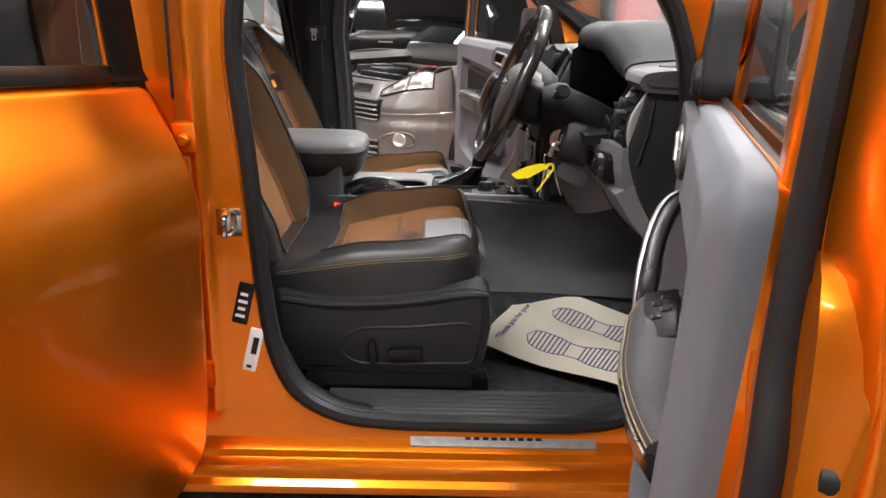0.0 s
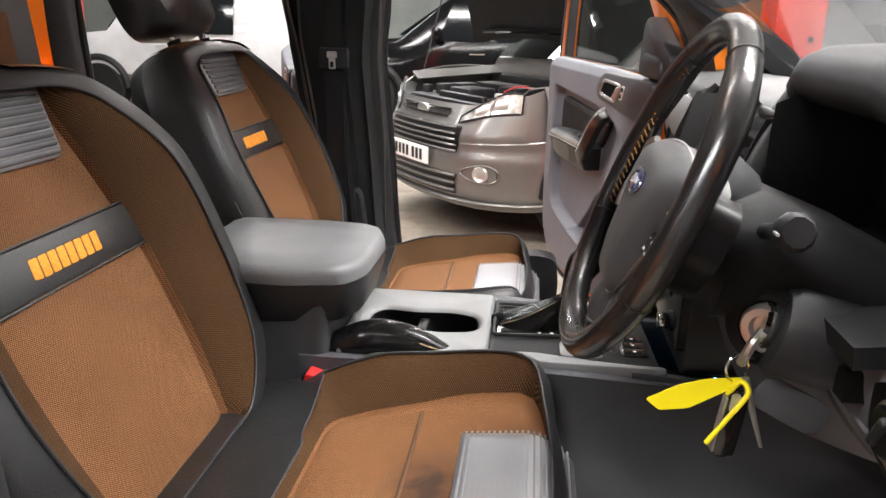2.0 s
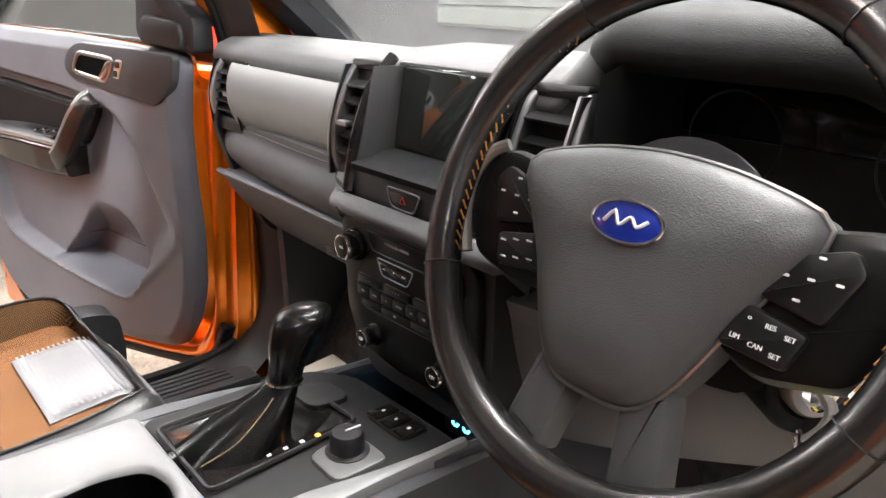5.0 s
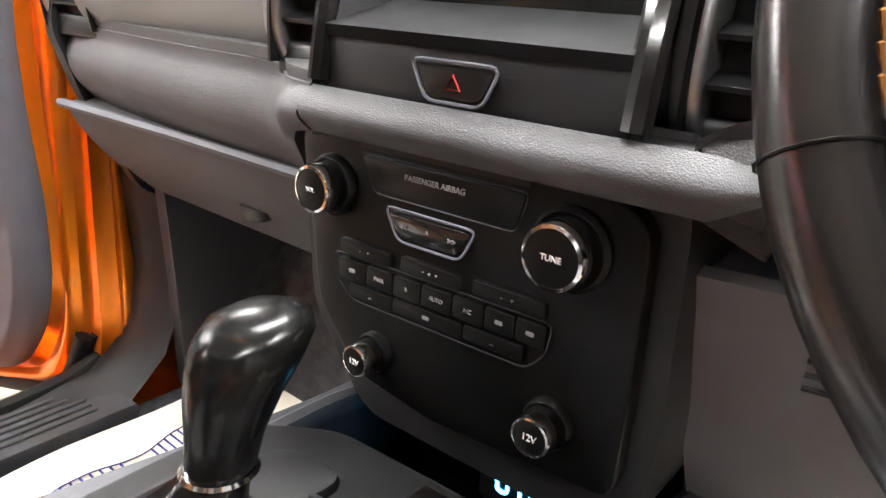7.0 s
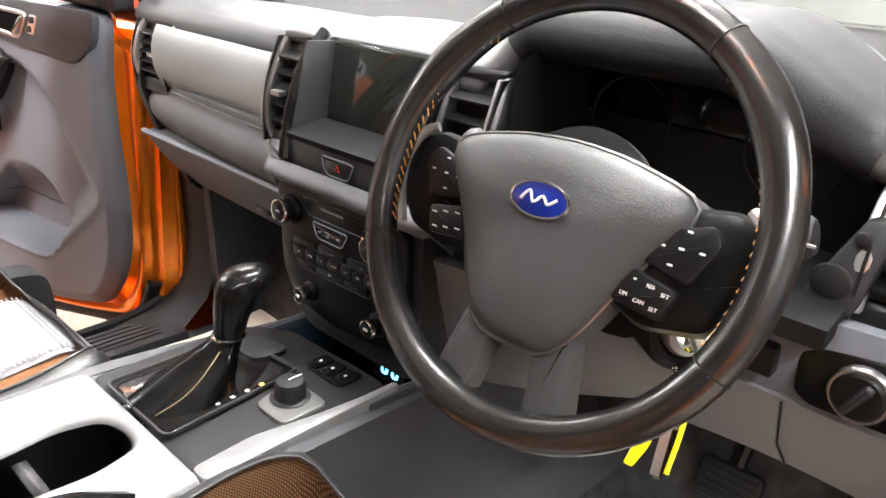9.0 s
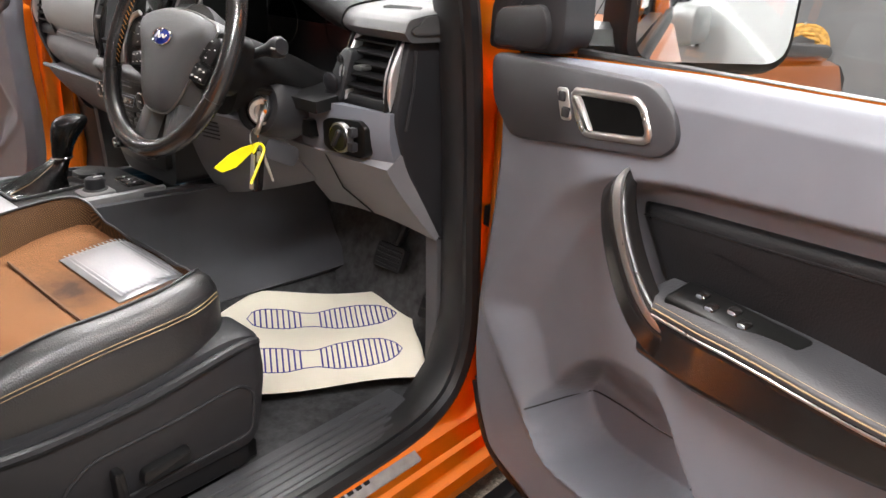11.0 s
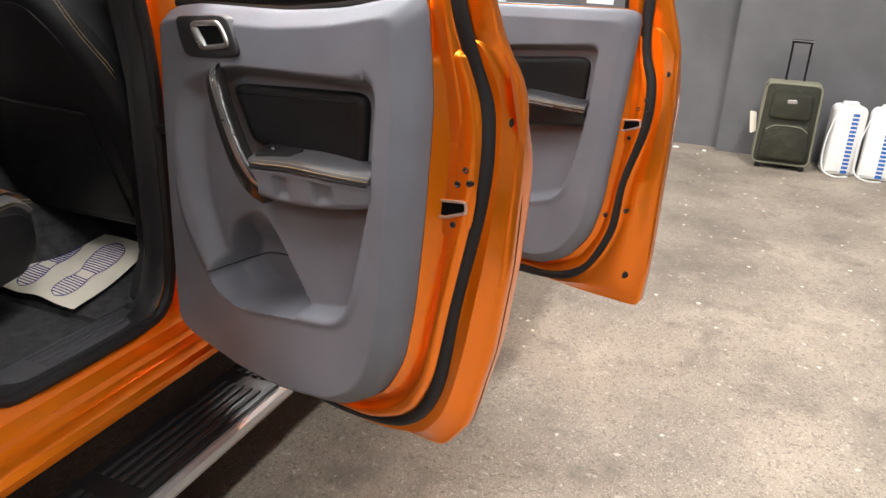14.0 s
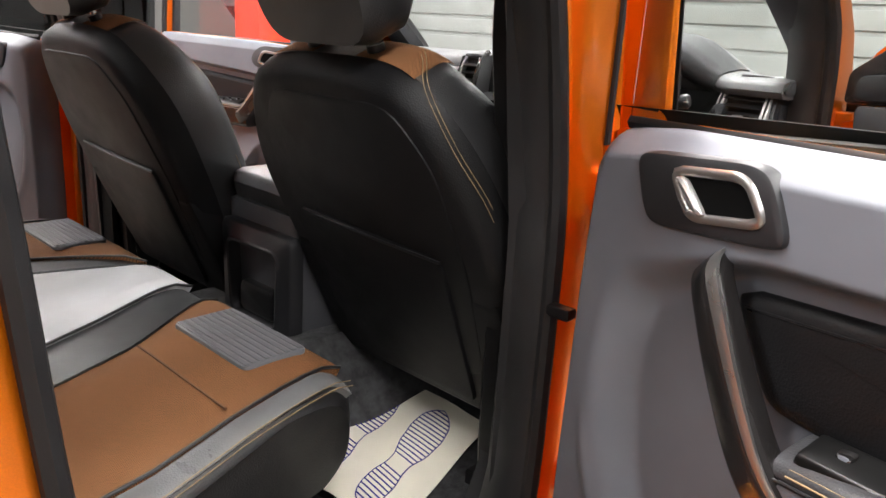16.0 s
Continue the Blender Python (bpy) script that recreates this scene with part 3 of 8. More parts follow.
    inner_x = lambda z: float(np.interp(z, (1.10, 1.30, 1.70), (max(p[0] for p in trim) - .004, d["bars"][0][5][0], d["bars"][0][4][0])))
    seal_x = lambda z: float(np.interp(-z, [-q for _, q in d["seal"][:6]], [p for p, _ in d["seal"][:6]])) - .014
    web = lambda a, b: (inner_x(1.10 + .58 * a) + (seal_x(1.10 + .58 * a) - inner_x(1.10 + .58 * a)) * b, 1.10 + .58 * a, f1 - .004 + .006 * smoothstep(0, .12, a) - (f1 - d["sealw"]) * smoothstep(.72, 1, b))
    part("frame_web", L(sheet(web, 40, 14, -.006)), ORANGE, ob, "orange steel running up into the window frame", 60)
    part("frame_flange", L(loft(rows)), ORANGE, ob, "orange pressed window frame edge", 50)
    run = d["outer"][:4]
    part("outer_belt", L(slab(run + [(x, z + .026) for x, z in reversed(run)], o2 - .002, o2 - .016, Matrix(), .004)), BLACKSATIN, ob, "black outer belt moulding")
    bx0, bx1, bz0, bz1 = d["belt"][0][0], d["belt"][-1][0], d["belt"][0][1], d["belt"][-1][1]
    part("belt_channel", L(slab([(bx0, bz0 - .05), (bx1, bz1 - .05), (bx1, bz1 - .014), (bx0, bz0 - .014)], -.068, o2 + .004)), BLACK, ob, "black glass channel")
    ch = d["bars"][0]
    part("window_channel", L(slab([(ch[5][0] - .012, ch[5][1] - .02), (ch[5][0] + .012, ch[5][1] - .02), (ch[4][0] + .012, ch[4][1]), (ch[4][0] - .012, ch[4][1])], -.07, d["sealw"] + .014, Matrix(), .004)), RUBBER, ob, "black window channel")
    g = part("window_pane", L(slab(d["glass"], -.064, -.060)), GLASS, ob, "clear door glass")
    g.visible_shadow = False
    if front:
        part("sail_trim", L(slab(rnd(d["sail"], .015, 3), -.05, .004, Matrix(), .012)), DARK, ob, "dark grey corner trim")
        part("mirror_base", L(slab(rnd([(-.165, 1.258), (-.045, 1.266), (-.035, 1.290), (-.050, 1.325), (-.160, 1.312)], .02, 4), .0, .014, Matrix(), .011)), DARK, ob, "rounded dark mirror base trim")
    part("belt_strip", L(tube([(a, b - .010, -.035) for a, b in d["belt"]], .007, 8)), BLACK, ob, "black belt seal")

    # release handle
    hb = part("handle_bezel", L(slab(rnd(d["plate"], .022, 5), .004, .0215, Matrix(), .006)), PLATEGREY if front else DARK, ob, "dark grey handle surround")
    hp, hi = star(rnd(d["handle"], .016, 5), 64), star(rnd(inset(rnd(d["handle"], .016, 5), .0065), .006, 3), 64)
    part("chrome_ring", L(shell([(inset(hp, -.004), .018), (inset(hp, -.003), .0235), (inset(hp, .0005), .0255), (inset(hi, -.002), .0245), (hi, .021), (hi, .014)], Matrix(), (False, False))), DARKSILVER, hb, "dark chrome release surround", 50)
    # flat sheet painted near-black for the shade inside the release hollow
    part("cup", L(shell([(hi, .0225), (inset(hi, .002), .0222)], Matrix(), (False, True))), VOIDBLACK, hb)
    h = d["handle"]
    lever = [(h[0][0] + .007, h[0][1] - .006), (h[0][0] + .021, h[0][1] - .005), (h[3][0] + .022, h[3][1] + .007), (h[3][0] + .008, h[3][1] + .007)]
    part("release_lever", L(slab(rnd(lever, .006, 4), .018, .029, Matrix(), .005)), SATIN, hb, "chrome release lever")
    if front:
        lk = part("lock_plate", L(slab(rnd([(.008, 1.229), (.030, 1.231), (.044, 1.192), (.024, 1.189)], .006, 3), .020, .0235, Matrix(), .002)), SATIN, hb, "silver lock switch plate")
        for k in (0, 1):
            part("lock_button", L(slab(rnd(rect(.013, .013, .023 + .010 * k, 1.2195 - .0185 * k), .003, 3), .022, .027, Matrix(), .002)), DARK, lk)

    pad = star(rnd(d["insert"], .022, 5), 96)
    part("upper_insert", L(shell([(pad, -.030), (inset(pad, .001), -.018), (inset(pad, .004), -.0125), (inset(pad, .010), -.0095), (inset(pad, .018), -.0088), (shrink(inset(pad, .018), .6), -.0085), (shrink(inset(pad, .018), .2), -.0085)])), BACKLEATHER, ob, "black leather door insert")
    i0, i1 = d["insert"][0], d["insert"][1]
    part("insert_seam", L(tube([(i0[0] + .02, i0[1] - .014, -.0088), (i1[0] - .005, i1[1] - .016, -.0088)], .0013, 5)), BLACK, ob)

    # pull handle: a flat curved bar that swells out of the card and runs into the armrest face
    gp = smooth(d["pull"], 6)
    n = len(gp)
    bar, shine = [], []
    for i, p in enumerate(gp):
        q, r = gp[max(0, i - 1)], gp[min(n - 1, i + 1)]
        d_ = Vector((r.x - q.x, r.y - q.y, 0)).normalized()
        t = i / (n - 1)
        hw = d["pr"] * (.80 + .45 * t)
        bar.append([(p.x - d_.y * a_, p.y + d_.x * a_, p.z + b_) for a_, b_ in rnd([(-hw, -.020), (hw, -.020), (hw, .004), (hw * .35, .012), (-hw, .002)], .006, 3)])
        sw = .0075 * (1 - t) + .0022
        shine.append([(p.x - d_.y * (hw * .62 + a_), p.y + d_.x * (hw * .62 + a_), p.z + b_) for a_, b_ in ((-sw, .0095), (0, .0105), (sw, .0085), (sw, .004), (-sw, .004))])
    part("grab_handle", L(loft(bar)), PIANOBLACK, ob, "satin black pull handle", 50)
    part("bright_edge", L(loft(shine[2:-3])), DARKSILVER, ob, "satin silver strip along the handle", 50)
    x0, x1, zt0, zt1, zb0, zb1, out = d["arm"]
    J = 16

    def arm_ring(k):
        t = k / J
        x = x0 + (x1 - x0) * t
        zt, zb = zt0 + (zt1 - zt0) * t + .010 * math.sin(math.pi * t), zb0 + (zb1 - zb0) * t - .004 * math.sin(math.pi * t)
        o = out * (.80 + .20 * min(1, t * 4)) * (1 - .60 * max(0, (t - .55) / .45) ** 2)
        return x, zt, zb, o

    arms = [arm_ring(k) for k in range(J + 1)]
    part("armrest", L(loft([[(x, zt + .010, -.020), (x, zt + .010, -.004), (x, zt + .006, o * .45), (x, zt + .002, o - .010), (x, zt - .004, o - .002), (x, zt - .010, o), (x, zt - .014, o - .002), (x, zt - .014, -.020)] for x, zt, zb, o in arms])), ARMLEATHER, ob, "dark grey leather armrest pad", 60)
    grips = () if front else (.160, .250)

    def face_ring(x, zt, zb, o):
        """The armrest's front face, pressed in at the finger grips."""
        out = [(x, zt - .015, -.030), (x, zt - .015, o - .003)]
        for j in range(17):
            z = zt - .020 + (zb + .003 - zt + .020) * j / 16
            h = float(np.interp(-z, (-(zt - .020), -(zt * .6 + zb * .4), -(zb + .010), -(zb + .003)), (o, o - .003, o - .010, o - .015)))
            g = sum(float(ease(k, k + .006, x) * ease(k + .046, k + .020, x)) for k in grips)
            h -= .009 * g * float(ease(zt - .026, zt - .031, z) * ease(zb + .004, zb + .022, z))
            out.append((x, z, h))
        return out + [(x, zb, o - .022), (x, zb, -.030)]

    part("armrest_face", L(loft([face_ring(*arm_ring(J * k / 96)) for k in range(97)])), PIANOBLACK if front else GREY, ob, "gloss black armrest face" if front else "grey armrest underside with finger grips", 60)
    part("bright_strip", L(tube([(x, zt - .0150, o + .0008) for x, zt, zb, o in arms], .0019, 6)), DARKSILVER if front else BLACK, ob, "thin bright strip" if front else "")
    for lift_, sink in ((.0030, .0052), (.0078, .0010)):
        part("stitching", L(tube([(x, zt - lift_, o - sink + .0008) for x, zt, zb, o in arms[1:]], .0009, 5)), STITCH, ob, "tan stitching")
    cu, n = d["switches"]
    t = (cu - x0) / (x1 - x0)
    zt = zt0 + (zt1 - zt0) * t + .009
    sx = .045 + .022 * n

    def H(xa, xb, wa, wb, h0, h1, bv):
        """A small block on the armrest's sloping top."""
        v, f = slab(rnd([(xa, wa), (xb, wa), (xb, wb), (xa, wb)], .004, 2), h0, h1, Matrix(), bv)
        return [(x, zt + .006 - .30 * w + (x - cu) * (zt1 - zt0) / (x1 - x0) + z, w) for x, w, z in v], f

    hood = part("switch_panel", L(H(cu - .02, cu + sx, .0, out - .016, .000, .008, .003)), BLACKSATIN, ob, "dark window switch panel")
    for i in range(n):
        xx = cu + .002 + .021 * i
        part("window_switch", L(H(xx, xx + .015, .008 + .010 * (i % 2), .020 + .010 * (i % 2), .006, .0105, .002)), GLOSS, hood)
        part("switch_tip", L(H(xx + .003, xx + .012, .0185 + .010 * (i % 2), .0202 + .010 * (i % 2), .008, .0110, .0005)), GREY, hood)
    lift = lambda x, z, o=.0: (x, z, float(relief([(x, z)])[0]) + o)
    part("pocket_mouth", L(tube([lift(p.x, p.y, .0004) for p in smooth([(x, z, 0) for x, z in d["mouth"]], 5)], .0014, 6)), DARK, ob, "dark seam across the pocket")

    # latch: a dished plate with a slot, bolts and plugs
    a, b = d["latch"]
    fw = d["latchw"]
    slot = [(a - .030, b + .006), (a - .012, b + .004), (a + .030, b + .010), (a + .032, b - .002), (a - .006, b - .017), (a - .028, b - .017)]
    rec = star(rnd([(a - .050, b + .062), (a - .036, b + .066), (a - .030, b + .105), (a + .030, b + .105), (a + .040, b + .02), (a + .034, b - .03), (a + .006, b - .060), (a - .030, b - .040), (a - .050, b - .020)], .012, 3), 48, (a - .004, b + .02))
    part("latch_plate", L(shell([(inset(rec, -.006), fw - .012), (rec, fw - .0080), (inset(rec, .004), fw - .0062), (inset(rec, .012), fw - .0058)], Matrix(), (False, True))), ORANGE, ob, "orange stamped latch plate", 60)
    # slab painted near-black for the dark inside the open slot
    part("latch_slot", L(slab(rnd(slot, .004, 2), fw - .010, fw - .0020)), VOIDBLACK, ob, "black latch slot")
    part("latch_rim", L(tube([(x, z, fw - .002) for x, z in rnd(inset(slot, -.003), .005, 2)], .0026, 6, True)), SATIN, ob, "bright steel latch rim")
    for x, z, r in d["holes"]:
        w_ = fw if abs(z - b) < .12 else fw - (.001 if front else .0065)
        part("bolt", L(lathe([(r * 1.3, w_ - .014), (r * 1.3, w_ - .0022), (r, w_ - .0012), (r * .5, w_ - .0032)], Matrix.Translation((x, z, 0)), 12)), BLACK, ob)
    if not front:
        part("wax_plug", L(lathe([(.0048, fw - .022), (.0048, fw - .0085), (.003, fw - .0075)], Matrix.Translation((.432, 1.085, 0)), 12)), WHITE, ob, "white plug")
    for x, z, r in d["plugs"]:
        part("rubber_plug", L(lathe([(r, o1 - .02), (r, o1 + .012), (r * .8, o1 + .017), (r * .3, o1 + .018)], Matrix.Translation((x, z, 0)), 16)), RUBBER, ob, "black rubber grommet")
    return ob


DF = door_frame((.82, -1.004, 0), -107.5, .03)
DP = door_frame((.748, -.965, 0), -108, .03)
DR = door_frame((-.24, -1.085, 0), -105.5, .02)
door_driver = door("front_door", FRONT, DF, False, "open orange front door with grey door card", True, True)
part("window_label", slab(rect(.078, .034, .558, 1.308), -.0595, -.0585, DF), WHITE, door_driver, "white paper label on the glass")
door("passenger_door", FRONT, DP, True, "open orange passenger door with grey door card", True, True)
door("rear_door", REAR, DR, False, "open orange rear door with grey door card", False, True)
door("rear_passenger_door", REAR, door_frame((-.26, -1.07, 0), -112, .02), True, "open orange rear passenger door with grey card", False, False)


# ---- pickup: body ----
LINING = mat("pale_grey_headlining_fabric", (0.55, 0.55, 0.54), 0.9, bump=0.4, grain=600, vary=0.05)
BLACKLINE = mat("black_lining_plastic", (0.016, 0.016, 0.017), 0.5, bump=0.2, grain=900, vary=0.15)
body = thing("pickup_body", (0.2, 0, 0), "orange metallic double-cab pickup body shell, doors open", "pickup")
SEALF = [(.80, 1.44), (.85, 1.36), (.875, 1.27), (.895, 1.1), (.905, .93), (.915, .76), (.89, .66), (.83, .605), (.72, .585), (.45, .583), (.34, .586), (.247, .60), (.165, .65), (.122, .744),
         (.105, .885), (.092, 1.10), (.075, 1.30), (.085, 1.42), (.10, 1.60), (.17, 1.68), (.40, 1.69), (.60, 1.60)]
SEALR = [(-.19, 1.60), (-.165, 1.42), (-.145, 1.33), (-.115, 1.145), (-.11, .92), (-.115, .70), (-.15, .605), (-.24, .583), (-.48, .583), (-.58, .60), (-.668, .70), (-.716, .86), (-.735, 1.0), (-.748, 1.2), (-.757, 1.35),
         (-.757, 1.5), (-.70, 1.66), (-.40, 1.69), (-.22, 1.68)]


def plate_with_hole(outer, hole, m, w0, w1, n=120):
    """A panel between an outline and an opening, both seen from one centre."""
    c = (sum(p[0] for p in hole) / len(hole), sum(p[1] for p in hole) / len(hole))
    o, h = star(outer, n, c), star(hole, n, c)
    loops = [(h, w0), (inset(h, -.006), w1 - .012), (inset(h, -.012), w1 - .003), (inset(h, -.02), w1), (o, w1), (o, w0)]
    v, f = shell(loops, m, (False, False))
    k = len(v) - n
    f += [[i, (i + 1) % n, k + (i + 1) % n, k + i] for i in range(n)]
    return v, f


YZ = axes((0, 0, 0), (1, 0, 0), (0, 0, 1))  # local z points to -y
FR_OUT = [(1.03, .50), (1.03, 1.25), (.95, 1.40), (.62, 1.70), (.42, 1.745), (-.03, 1.745), (-.03, .50)]
RR_OUT = [(-.03, .50), (-.03, 1.745), (-.6, 1.745), (-.86, 1.62), (-.90, 1.30), (-.90, .50)]
for flip in (False, True):
    put = mirror if flip else (lambda g: g)
    part("front_opening_panel", put(plate_with_hole(FR_OUT, SEALF, YZ, .762, .80)), ORANGE, body, "orange door aperture", 40)
    part("rear_opening_panel", put(plate_with_hole(RR_OUT, SEALR, YZ, .762, .80)), ORANGE, body, "orange door aperture", 40)
    lip = [(.62, .150), (.70, .118), (.78, .100), (.885, .087), (1.0, .081), (1.10, .074), (1.20, .064), (1.30, .057), (1.42, .064), (1.52, .072), (1.60, .080)]
    cut = [(-.040, -.776), (-.034, -.798), (-.024, -.806), (-.008, -.816), (.004, -.824), (.012, -.823), (.020, -.812), (.030, -.806), (.045, -.805), (1.0, -.803)]
    part("pillar_pressing", put(loft([[(x if x < .9 else e, y - .004 * math.sin(6 * z), z) for x, y in cut] + [(e, -.79, z), (-.040, -.76, z)] for z, e in lip])), ORANGE, body, "orange pressed pillar with a raised ridge", 50)
    part("aperture_seal", put(tube(smooth([(x, -.792, z) for x, z in SEALF], 4, True), .016, 8, True)), RUBBER, body, "black rubber aperture seal")
    part("aperture_seal", put(tube(smooth([(x, -.792, z) for x, z in SEALR], 4, True), .0125, 8, True)), RUBBER, body, "black rubber aperture seal")
    for hole in (SEALF, SEALR):
        c = (sum(p[0] for p in hole) / len(hole), sum(p[1] for p in hole) / len(hole))
        hl = star(hole, 96, c)
        part("aperture_lining", put(shell([(inset(hl, -.016), .772), (inset(hl, .0), .780), (inset(hl, .005), .768), (inset(hl, .0), .73), (inset(hl, -.03), .69)], YZ, (False, False))), BLACKLINE, body, "black aperture lining", 60)
    prof = [(-.70, .545), (-.762, .566), (-.772, .566), (-.778, .562), (-.816, .543), (-.824, .536), (-.827, .522), (-.834, .516), (-.844, .512), (-.848, .504), (-.851, .488), (-.862, .478), (-.862, .462), (-.85, .452), (-.80, .445), (-.70, .44)]
    part("sill", put(loft([[(x, y, z) for y, z in prof] for x in (-.84, -.4, .0, .4, 1.02)])), ORANGE, body, "orange stepped door sill", 30)
    for x0, x1 in ((.21, .84), (-.54, -.17)):
        tr = part("sill_tread", put(box(x0, x1, -.765, -.66 if x0 > 0 else -.688, .56, .592, .006)), TRIMDARK, body, "ribbed dark grey sill tread")
        for k in range(5 if x0 > 0 else 4):
            part("rib", put(box(x0 + .10, x1 - .05, -.758 + k * .017, -.750 + k * .017, .590, .5955, .002)), TRIMDARK, tr)
    bp = [(-.03, .60), (.03, .66), (.035, .885), (.02, 1.1), (.0, 1.3), (.02, 1.7), (-.11, 1.7), (-.10, 1.35), (-.068, 1.15), (-.062, .7), (-.05, .6)]
    part("b_pillar_trim", put(slab(rnd(bp, .02, 3), .64, .71, YZ, .01, True)), BLACK, body, "black inner pillar trim")
    lim = .10 if flip else .07
    pc = [(-.105, .60), (lim, .62), (lim - .005, 1.1), (lim - .02, 1.3), (lim, 1.66), (-.18, 1.66), (-.145, 1.33), (-.11, 1.1)]
    part("pillar_cover", put(slab(pc, .712, .758, YZ, .004)), BLACKLINE, body, "black inner pillar cover")
    part("belt_strap", put(box(-.035, .012, -.636, -.632, .75, 1.52, .001)), BLACK, body, "black seat belt webbing")
    part("belt_guide", put(box(-.045, .025, -.645, -.625, 1.28, 1.33, .0042)), DARK, body, "belt height slider")
    bt = part("belt_tongue", put(join(box(-.024, .0, -.624, -.620, 1.306, 1.322, .002), box(-.020, -.004, -.624, -.620, 1.280, 1.306, .002))), SATIN, body, "bright belt buckle tongue")
    part("tongue_slot", put(box(-.016, -.008, -.6195, -.6185, 1.285, 1.298)), BLACK, bt)
    part("a_pillar", put(tube(smooth([(1.22, -.74, 1.16), (1.06, -.725, 1.30), (.85, -.70, 1.46), (.55, -.66, 1.66), (.35, -.64, 1.735)], 5), [.06] * 21, 8, False, .8)), DARK, body, "dark windscreen pillar trim")
    part("front_wing", put(slab(rnd([(1.03, .50), (1.03, 1.20), (1.45, 1.19), (2.55, 1.10), (2.75, .9), (2.72, .55), (2.35, .52), (2.3, .72), (2.13, .86), (1.93, .90), (1.72, .86), (1.55, .72), (1.50, .52)], .03, 3), .78, .90, YZ, .035)), ORANGE, body, "orange front wing")
    vent = part("wing_vent", put(slab(rnd([(1.16, .93), (1.48, .95), (1.52, 1.02), (1.18, 1.03)], .015, 3), .895, .912, YZ, .004)), GLOSS, body, "black honeycomb wing vent")
    for k in range(5):
        part("slat", put(box(1.2 + k * .055, 1.235 + k * .055, -.916, -.908, .955, 1.01, .003)), DARK, vent)
    part("wing_trim", put(tube([(1.04, -.86, 1.205), (1.8, -.86, 1.19), (2.5, -.85, 1.13)], .022, 8)), GLOSS, body, "black bonnet edge trim")
    part("side_panel", put(slab(rnd([(-.86, .50), (-.86, 1.28), (-2.75, 1.28), (-2.8, .6), (-2.3, .55), (-2.2, .8), (-1.9, .92), (-1.6, .8), (-1.5, .52)], .03, 3), .72, .88, YZ, .03)), ORANGE, body, "orange load bed side")
    st = part("side_step", put(box(-.95, 1.05, -.99, -.83, .335, .372, .012)), BLACK, body, "black side step with ridged tread")
    for k in range(5):
        for x0 in (-.9, -.45, .0, .45, .78):
            part("tread_ridge", put(box(x0, x0 + (.40 if x0 < .7 else .22), -.975 + k * .024, -.962 + k * .024, .371, .379, .003)), RUBBER, st)
    part("step_edge", put(tube(smooth([(-.95, -.995, .345), (-.4, -1.0, .348), (.4, -1.0, .348), (.95, -.995, .348), (1.06, -.95, .36)], 4), .018, 8)), SATIN, st, "bright step edge")
    for x in (1.93, -1.9):
        wheel = part("wheel", put(lathe([(.20, -.11), (.33, -.13), (.375, -.115), (.385, -.06), (.385, .06), (.375, .115), (.33, .13), (.20, .11)], Matrix.Translation((x, -.78, .385)) @ pose(0, 0, 0, 90), 48)), RUBBER, body, "chunky all-terrain tyre")
        for k in range(36):
            a = 2 * math.pi * k / 36
            part("tread_block", put(box(-.03, .03, -.115 + .03 * (k % 2), .09 + .03 * (k % 2), .378, .395, .004, Matrix.Translation((x, -.78, .385)) @ pose(0, 0, 0, 0, math.degrees(a), 0))), RUBBER, wheel)
        part("rim", put(lathe([(.21, -.10), (.21, .10), (.17, .11), (.05, .09)], Matrix.Translation((x, -.80, .385)) @ pose(0, 0, 0, 90), 32)), SATIN, wheel)
for flip in (False, True):
    put = mirror if flip else (lambda g: g)
    part("kick_panel", put(slab(rnd([(.93, .56), (.925, .76), (.915, .95), (.90, 1.12), (.90, 1.27), (1.25, 1.2), (1.25, .56)], .02, 3), .672, .700, YZ, .0042)), TRIMDARK, body, "dark grey footwell side trim")
    part("lower_b_trim", put(slab(rnd([(-.12, .575), (-.06, .70), (-.05, .98), (.04, .98), (.07, .74), (.13, .64), (.19, .575)], .03, 3), .655, .705, YZ, .01)), BLACKLINE, body, "dark grey lower pillar trim")
part("roof", sheet(lambda a, b: (-.75 + a * 1.15, -.66 + b * 1.32, 1.735 + .05 * math.sin(math.pi * a) * math.sin(math.pi * b)), 12, 12, -.05), ORANGE, body, "orange cab roof")
part("headlining", box(-.74, .40, -.64, .64, 1.70, 1.715), LINING, body, "pale grey fabric roof lining")
part("rear_bulkhead", box(-.86, -.82, -.70, .70, .5, 1.25), DARK, body, "dark rear cab trim")
part("rear_header", box(-.82, -.72, -.66, .66, 1.62, 1.72, .01), DARK, body)
bg = part("rear_glass", box(-.845, -.84, -.62, .62, 1.25, 1.64), SMOKE, body, "tinted rear glass")
bg.visible_shadow = False
ws = part("windscreen", sheet(lambda a, b: (1.24 - .88 * a + .05 * (1 - (2 * b - 1) ** 2), (-.70 + .1 * a) + b * (1.40 - .2 * a), 1.20 + .52 * a), 10, 12, .004), GLASS, body, "clear windscreen")
ws.visible_shadow = False
part("bonnet", sheet(lambda a, b: (1.32 + a * 1.4, -.80 + b * 1.6, 1.21 - .10 * a * a + .03 * math.sin(math.pi * b)), 10, 12, .03), ORANGE, body, "orange bonnet")
part("scuttle", box(1.18, 1.36, -.72, .72, 1.15, 1.19, .01), BLACK, body, "black scuttle panel")
part("nose", box(2.55, 2.8, -.85, .85, .45, 1.08, .06), BLACK, body, "black front grille")
part("floor_pan", join(box(-.84, 1.2, -.70, .70, .50, .562), box(-.22, .12, -.66, .66, .56, .575)), CARPET, body, "black carpeted cab floor")
